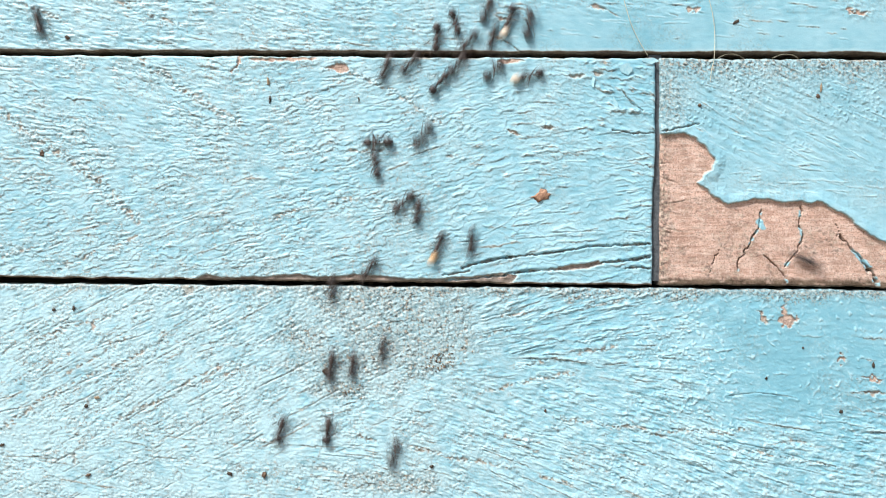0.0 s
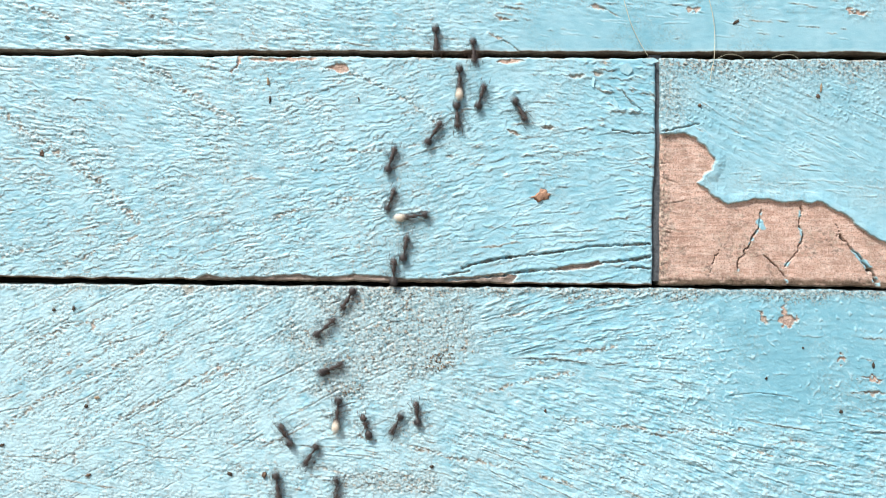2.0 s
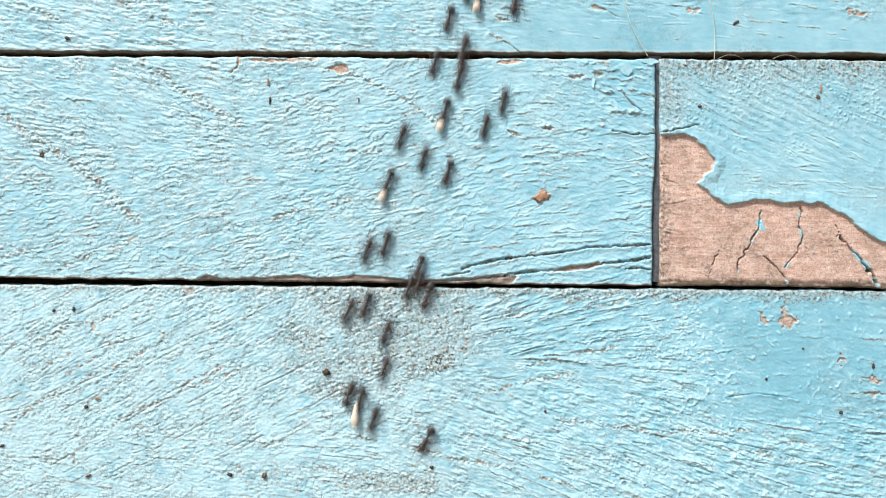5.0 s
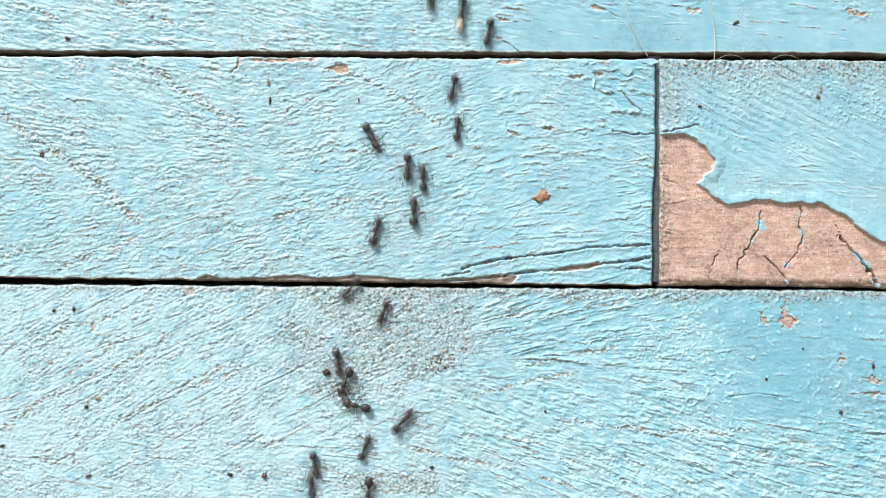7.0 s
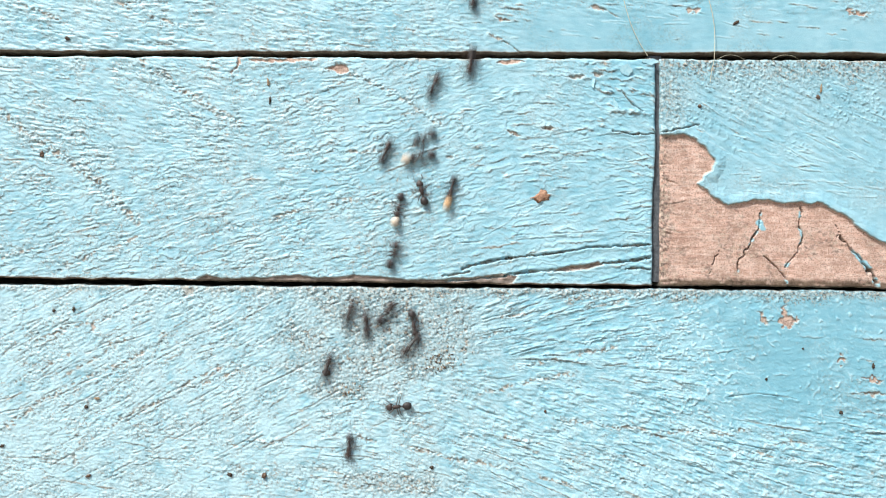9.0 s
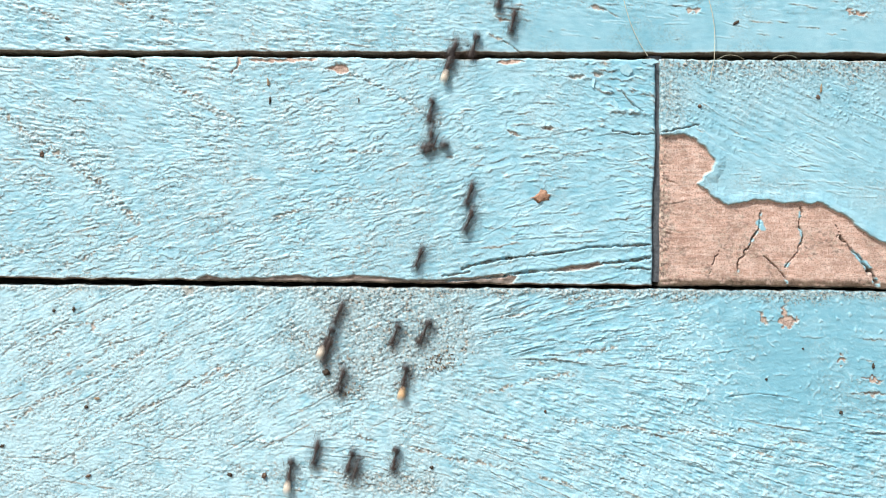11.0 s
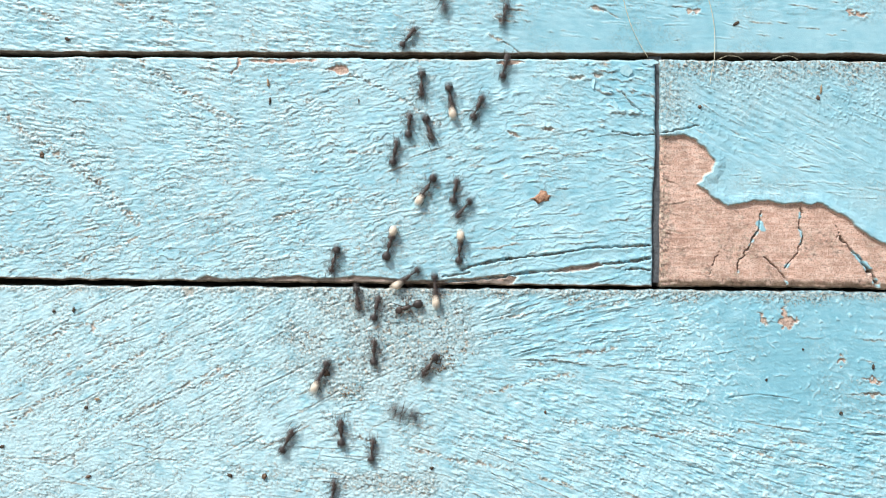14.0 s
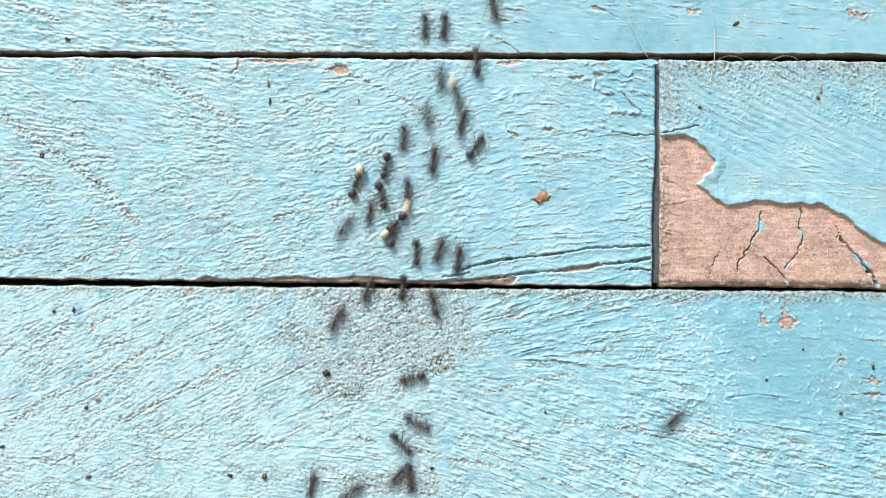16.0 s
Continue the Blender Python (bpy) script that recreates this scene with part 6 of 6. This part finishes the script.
    crawl('', (10.58, 543, 952, -79), (10.94, 589, 715, -75), (11.3, 670, 479, -74), (11.5, 706, 361, -72), (12, 837, 98, -81), (12.26, 852, -70, -85))
    crawl('cream', (10.62, 826, -70, 99), (10.96, 799, 94, 103), (11.3, 748, 258, 101), (11.5, 739, 345, 114), (12, 662, 481, 76), (12.5, 595, 597, 132), (13, 456, 729, 171), (13.25, 493, 795, 123), (13.5, 530, 861, 76), (13.69, 530, 952, 90))
    crawl('', (10.71, 844, -70, 100), (11.3, 797, 212, 114), (11.5, 750, 284, 71), (11.75, 741, 402, 103), (12, 732, 520, 135), (12.5, 634, 721, 88), (12.98, 572, 952, 105))
    crawl('', (10.76, 536, 952, -81), (11.03, 565, 776, -78), (11.3, 614, 601, -90), (11.5, 666, 527, -49), (12, 821, 129, -98), (12.3, 845, -70, -83))
    crawl('', (10.9, 606, 952, -72), (11.2, 753, 500, -71), (11.3, 808, 349, -19), (11.4, 863, 199, 33), (11.5, 918, 48, 86), (12, 881, 118, 93), (12.5, 786, 382, 144), (13, 725, 726, 193), (13.5, 760, 446, 229), (14, 893, 22, 284), (14.14, 877, -70, 260))
    crawl('', (10.95, 572, 952, -75), (11.12, 602, 836, -116), (11.3, 633, 721, -156), (11.5, 629, 723, -144), (12, 695, 465, -94), (12.5, 800, 104, -67), (12.77, 830, -70, -80))
    crawl('', (11, 574, 952, -74), (11.15, 602, 855, -105), (11.3, 629, 758, -135), (11.5, 551, 621, -99), (12, 670, 330, -79), (12.5, 808, 57, -85), (12.69, 830, -70, -80))
    crawl('cream', (11, 698, 952, -55), (11.3, 836, 757, -108), (11.4, 844, 760, -63), (11.5, 852, 764, -19), (11.75, 828, 507, -57), (12, 804, 250, -96), (12.24, 844, 90, -80), (12.49, 857, -70, -85))
    crawl('', (11.07, 582, 952, -72), (11.3, 631, 802, -114), (11.5, 618, 758, -85), (12, 682, 604, -81), (12.5, 825, 406, -69), (13, 902, 20, -95), (13.14, 883, -70, -102))
    crawl('', (11.14, 541, 952, -84), (11.3, 552, 846, -119), (11.5, 535, 695, -112), (12, 620, 497, -77), (12.5, 750, 200, -57), (12.91, 814, -70, -77))
    crawl('', (11.3, 829, -70, 100), (11.5, 803, 76, 65), (11.75, 756, 240, 99), (12, 708, 404, 133), (12.5, 677, 660, 84), (12.99, 586, 952, 107))
    crawl('', (11.3, 519, 952, -85), (11.5, 535, 763, -110), (12, 589, 520, -75), (12.5, 724, 331, -51), (13, 843, 26, -69), (13.15, 848, -70, -87))
    crawl('', (11.3, 627, 952, -60), (11.5, 702, 820, -39), (12, 721, 573, -93), (12.5, 817, 164, -54), (12.86, 846, -70, -83))
    crawl('', (11.31, 866, -70, 85), (11.5, 874, 22, 77), (12, 791, 143, 96), (12.5, 666, 550, 105), (13, 568, 710, 108), (13.25, 510, 718, 144), (13.5, 452, 727, 180), (13.73, 458, 840, 133), (13.97, 464, 952, 87))
    crawl('', (11.31, 551, 952, -80), (11.5, 573, 828, -94), (12, 583, 581, -135), (12.25, 655, 502, -166), (12.5, 727, 423, -197), (13, 659, 688, -234), (13.08, 704, 562, -181), (13.17, 750, 435, -128), (13.25, 795, 309, -74), (13.51, 871, -70, -79))
    crawl('', (11.51, 500, 952, -86), (11.76, 513, 781, -82), (12, 550, 610, -79), (12.5, 700, 391, -69), (13, 793, 33, -85), (13.16, 818, -70, -76))
    crawl('', (11.68, 545, 952, -80), (12, 583, 745, -114), (12.5, 688, 448, -103), (13, 788, 109, -90), (13.27, 824, -70, -79))
    crawl('', (11.71, 600, 952, -69), (12, 671, 763, -100), (12.5, 768, 460, -87), (13, 871, 92, -101), (13.25, 871, -70, -90))
    crawl('', (11.79, 585, 952, -71), (12, 633, 815, -101), (12.5, 729, 535, -84), (13, 871, 240, -81), (13.5, 922, -2, -82), (13.6, 892, -70, -113))
    crawl('', (11.8, 555, 952, -78), (12, 583, 818, -84), (12.5, 638, 590, -84), (13, 734, 264, -85), (13.24, 788, 97, -76), (13.49, 819, -70, -80))
    crawl('', (12.04, 559, 952, -78), (12.27, 591, 801, -76), (12.5, 634, 650, -59), (13, 713, 352, -87), (13.5, 788, 107, -77), (13.77, 823, -70, -79))
    crawl('cream', (12.2, 805, -70, 106), (12.5, 764, 72, 108), (13, 739, 174, 86), (13.25, 732, 306, 119), (13.5, 725, 439, 151), (14, 571, 658, 117), (14.5, 426, 811, 103), (15, 446, 813, 80), (15.29, 472, 952, 79))
    crawl('', (12.22, 592, 952, -71), (12.5, 655, 771, -77), (13, 762, 514, -90), (13.5, 878, 15, -96), (13.63, 868, -70, -97))
    crawl('cream', (12.24, 620, 952, -65), (12.5, 700, 780, -116), (13, 748, 574, -86), (13.5, 798, 578, -29), (14, 813, 444, -86), (14.5, 848, 229, -86), (14.96, 879, -70, -84))
    crawl('', (12.25, 519, 952, -86), (12.5, 530, 788, -40), (13, 678, 423, -81), (13.5, 803, 133, -81), (13.81, 835, -70, -81))
    crawl('', (12.28, 563, 952, -76), (12.5, 597, 811, -68), (13, 692, 527, -51), (13.5, 783, 210, -82), (13.93, 835, -70, -79))
    crawl('', (12.33, 537, 952, -85), (12.5, 547, 844, -71), (13, 638, 532, -73), (13.5, 756, 175, -82), (13.87, 811, -70, -77))
    crawl('', (12.33, 621, 952, -59), (12.5, 687, 841, -109), (13, 807, 584, -93), (13.5, 866, 63, -100), (13.7, 866, -70, -90))
    crawl('', (12.51, 869, -70, 94), (13, 852, 176, 62), (13.5, 766, 516, 101), (14, 760, 645, 126), (14.24, 697, 798, 112), (14.49, 633, 952, 113))
    crawl('', (12.51, 497, 952, -86), (12.76, 507, 785, -82), (13, 542, 618, -90), (13.5, 637, 352, -86), (14, 723, 66, -53), (14.21, 780, -70, -67))
    crawl('', (12.62, 507, 952, -85), (13, 530, 705, -106), (13.5, 648, 476, -90), (14, 724, 221, -86), (14.44, 803, -70, -75))
    crawl('', (12.64, 556, 952, -78), (13, 608, 714, -93), (13.5, 703, 358, -96), (14, 783, -1, -102), (14.11, 809, -70, -69))
    crawl('', (12.67, 600, 952, -70), (13, 676, 739, -61), (13.5, 767, 299, -51), (13.74, 826, 115, -78), (13.99, 848, -70, -83))
    crawl('', (12.74, 795, -70, 110), (13, 750, 57, 92), (13.5, 738, 387, 144), (13.75, 686, 457, 114), (14, 633, 527, 84), (14.5, 485, 804, 117), (15, 541, 872, 85), (15.17, 537, 952, 92))
    crawl('cream', (12.76, 546, 952, -80), (13, 573, 792, -68), (13.5, 620, 573, -84), (14, 689, 435, -75), (14.5, 717, 361, -60), (15, 830, 258, -30), (15.24, 868, 94, -82), (15.49, 875, -70, -88))
    crawl('', (12.78, 584, 952, -71), (13, 632, 811, -70), (13.5, 698, 468, -82), (14, 893, 118, -76), (14.29, 887, -70, -92))
    crawl('cream', (13.01, 571, 952, -75), (13.26, 665, 606, -71), (13.34, 711, 491, -125), (13.42, 758, 375, -179), (13.5, 804, 260, -232), (14, 725, 487, -216), (14.25, 650, 604, -185), (14.5, 575, 721, -155), (15, 659, 621, -97), (15.5, 866, 105, -99), (15.77, 870, -70, -89))
    crawl('', (13.01, 797, -70, 103), (13.26, 754, 122, 107), (13.5, 678, 315, 113), (14, 592, 459, 104), (14.5, 513, 688, 139), (15, 478, 795, 81), (15.33, 489, 952, 86))
    crawl('', (13.01, 552, 952, -78), (13.26, 594, 745, -75), (13.5, 662, 538, -90), (14, 845, 190, -66), (14.4, 868, -70, -85))
    crawl('', (13.01, 520, 952, -83), (13.26, 541, 782, -80), (13.5, 583, 612, -95), (14, 699, 269, -79), (14.5, 812, 72, -72), (14.72, 834, -70, -81))
    crawl('cream', (13.05, 866, -70, 94), (13.5, 853, 146, 86), (14, 770, 505, 87), (14.25, 688, 550, 123), (14.5, 605, 594, 158), (14.75, 558, 674, 118), (15, 511, 754, 77), (15.5, 464, 855, 74), (15.7, 489, 952, 76))
    crawl('', (13.1, 800, -70, 106), (13.5, 747, 120, 96), (13.75, 735, 331, 129), (14, 723, 542, 162), (14.5, 721, 723, 187), (14.75, 746, 610, 131), (15, 771, 498, 76), (15.25, 737, 600, 115), (15.5, 703, 703, 154), (15.99, 611, 952, 110))
    crawl('', (13.15, 623, 952, -67), (13.32, 670, 838, -105), (13.5, 718, 723, -143), (13.75, 762, 530, -111), (14, 805, 337, -79), (14.5, 865, -2, -82), (14.6, 858, -70, -96))
    crawl('cream', (13.22, 832, -70, 99), (13.5, 811, 63, 75), (14, 757, 330, 122), (14.5, 712, 433, 84), (15, 637, 562, 94), (15.5, 628, 860, 66), (15.69, 588, 952, 113))
    crawl('', (13.3, 804, -70, 110), (13.5, 771, 24, 90), (14, 820, 369, 129), (14.5, 772, 500, 93), (15, 692, 684, 106), (15.49, 601, 952, 109))
    crawl('cream', (13.51, 835, -70, 99), (14, 797, 173, 82), (14.5, 773, 361, 96), (15, 670, 549, 120), (15.5, 594, 691, 139), (15.99, 543, 952, 101))
    crawl('', (13.51, 825, -70, 103), (14, 759, 227, 73), (14.25, 744, 356, 112), (14.5, 729, 485, 150), (15, 716, 711, 176), (15.25, 668, 832, 144), (15.49, 620, 952, 112))
    crawl('', (13.51, 556, 952, -78), (13.76, 599, 748, -75), (14, 666, 544, -77), (14.5, 775, 116, -114), (14.78, 816, -70, -78))
    crawl('', (13.51, 569, 952, -76), (13.76, 609, 786, -74), (14, 662, 621, -90), (14.5, 775, 411, -72), (14.74, 861, 170, -78), (14.99, 879, -70, -86))
    crawl('', (13.54, 802, -70, 104), (14, 746, 149, 93), (14.5, 664, 369, 96), (15, 489, 699, 111), (15.5, 419, 865, 76), (15.68, 463, 952, 63))
    crawl('', (13.66, 621, 952, -67), (13.83, 668, 840, -117), (14, 714, 728, -166), (14.5, 802, 446, -107), (15, 890, 122, -93), (15.29, 886, -70, -91))
    crawl('', (13.71, 560, 952, -77), (14, 604, 763, -93), (14.5, 658, 426, -64), (15, 763, 232, -79), (15.23, 805, 81, -78), (15.46, 829, -70, -81))
    crawl('', (13.73, 505, 952, -89), (14, 509, 778, -63), (14.5, 582, 509, -74), (15, 764, 293, -84), (15.24, 822, 111, -78), (15.49, 844, -70, -83))
    crawl('', (13.76, 598, 952, -69), (14, 659, 794, -84), (14.5, 760, 544, -128), (14.75, 819, 302, -166), (15, 878, 61, -204), (15.5, 815, 372, -252), (16, 712, 507, -263))
    crawl('', (13.87, 567, 952, -74), (14, 590, 868, -83), (14.5, 609, 645, -103), (15, 744, 546, -59), (15.5, 778, 17, -80), (15.63, 808, -70, -71))
    crawl('', (14.01, 494, 952, -86), (14.26, 506, 769, -82), (14.5, 548, 586, -53), (15, 653, 431, -32), (15.24, 761, 180, -73), (15.49, 810, -70, -79))
    crawl('cream', (14.18, 520, 952, -84), (14.5, 542, 743, -87), (15, 638, 658, -96), (15.5, 709, 525, -101), (16, 808, 172, -105))
    crawl('', (14.21, 645, 952, -62), (14.5, 746, 763, -81), (15, 769, 576, -97), (15.5, 826, 439, -74), (16, 841, 258, -56))
    crawl('', (14.22, 556, 952, -78), (14.5, 595, 771, -58), (15, 712, 586, -97), (15.5, 819, 376, -69), (16, 871, 7, -103))
    crawl('', (14.22, 614, 952, -67), (14.5, 692, 771, -103), (15, 758, 542, -109), (15.24, 865, 236, -77), (15.49, 900, -70, -83))
    crawl('', (14.33, 513, 952, -93), (14.5, 506, 841, -72), (15, 606, 530, -86), (15.5, 769, 117, -64), (15.79, 813, -70, -77))
    crawl('', (14.51, 813, -70, 103), (15, 756, 186, 108), (15.5, 676, 505, 99), (15.74, 600, 728, 105), (15.99, 553, 952, 102))
    crawl('', (14.51, 855, -70, 97), (15, 825, 184, 70), (15.5, 801, 594, 117), (16, 725, 844, 83))
    crawl('', (14.51, 836, -70, 100), (15, 785, 208, 116), (15.5, 751, 553, 108), (15.75, 730, 668, 77), (16, 710, 782, 45))
    crawl('', (14.51, 828, -70, 99), (14.76, 789, 173, 106), (15, 689, 415, 87), (15.5, 701, 669, 117), (15.99, 603, 952, 109))
    crawl('cream', (14.51, 490, 952, -86), (14.76, 505, 757, -81), (15, 551, 562, -99), (15.5, 651, 437, -58), (16, 629, 326, -72))
    crawl('', (14.51, 488, 952, -87), (14.76, 496, 776, -83), (15, 533, 601, -108), (15.5, 617, 511, -73), (16, 779, 138, -93))
    crawl('', (14.51, 517, 952, -83), (14.76, 539, 768, -79), (15, 587, 584, -103), (15.5, 668, 538, -69), (16, 766, 280, -83))
    crawl('', (14.51, 547, 952, -79), (14.76, 579, 781, -77), (15, 629, 610, -67), (15.5, 757, 342, -70), (16, 842, 107, -93))
    crawl('', (14.59, 551, 952, -78), (15, 608, 686, -101), (15.5, 697, 575, -49), (16, 817, 213, -77))
    crawl('', (14.64, 825, -70, 101), (15, 792, 105, 73), (15.25, 760, 298, 109), (15.5, 729, 492, 144), (16, 729, 666, 167))
    crawl('', (14.68, 858, -70, 93), (15, 850, 83, 76), (15.5, 785, 380, 93), (15.75, 762, 562, 61), (16, 738, 745, 29))
    crawl('', (14.72, 598, 952, -70), (15, 666, 767, -77), (15.5, 757, 706, -98), (16, 810, 455, -83))
    crawl('', (14.81, 837, -70, 97), (15, 825, 20, 82), (15.25, 792, 164, 113), (15.5, 760, 308, 144), (15.75, 718, 326, 110), (16, 675, 345, 76))
    crawl('', (14.81, 518, 952, -90), (15, 518, 828, -87), (15.5, 652, 695, -114), (16, 777, 439, -72))
    crawl('', (14.81, 487, 952, -100), (15, 466, 830, -100), (15.5, 571, 590, -62), (16, 694, 413, -84))
    crawl('', (14.86, 477, 952, -111), (15, 442, 862, -76), (15.5, 552, 522, -40), (16, 755, 204, -99))
    crawl('', (15.01, 839, -70, 98), (15.26, 818, 86, 101), (15.5, 775, 243, 127), (16, 682, 293, 100))
    crawl('', (15.01, 893, -70, 91), (15.26, 890, 115, 98), (15.5, 843, 299, 126), (16, 736, 446, 90))
    crawl('cream', (15.01, 821, -70, 100), (15.26, 782, 153, 106), (15.5, 693, 376, 114), (16, 701, 393, 135))
    crawl('', (15.16, 527, 952, -82), (15.5, 557, 730, -117), (16, 654, 374, -81))
    crawl('', (15.2, 612, 952, -68), (15.5, 693, 754, -84), (16, 766, 533, -104))
    crawl('cream', (15.23, 828, -70, 101), (15.5, 804, 59, 113), (16, 720, 337, 90))
    crawl('', (15.28, 495, 952, -94), (15.5, 485, 809, -111), (16, 610, 400, -51))
    crawl('', (15.31, 852, -70, 91), (15.5, 851, 22, 86), (16, 713, 243, 94))
    crawl('', (15.37, 534, 952, -88), (15.5, 537, 865, -80), (16, 651, 509, -67))
    crawl('', (15.5, 1000, 965, -52), (15.7, 1050, 900, -52), (15.8, 1086, 856, -55), (15.9, 1110, 815, -48), (16, 1190, 740, -43))
    crawl('', (15.51, 517, 952, -83), (15.76, 543, 757, -79), (16, 596, 562, -60))
    crawl('', (15.76, 794, -70, 111), (16, 751, 46, 90))
    crawl('', (15.76, 815, -70, 104), (16, 785, 46, 94))
    crawl('', (15.82, 631, 952, -57), (16, 705, 837, -49))
    crawl('', (15.85, 542, 952, -84), (16, 552, 855, -77))
    crawl('', (15.87, 585, 952, -67), (16, 620, 869, -36))


motions()
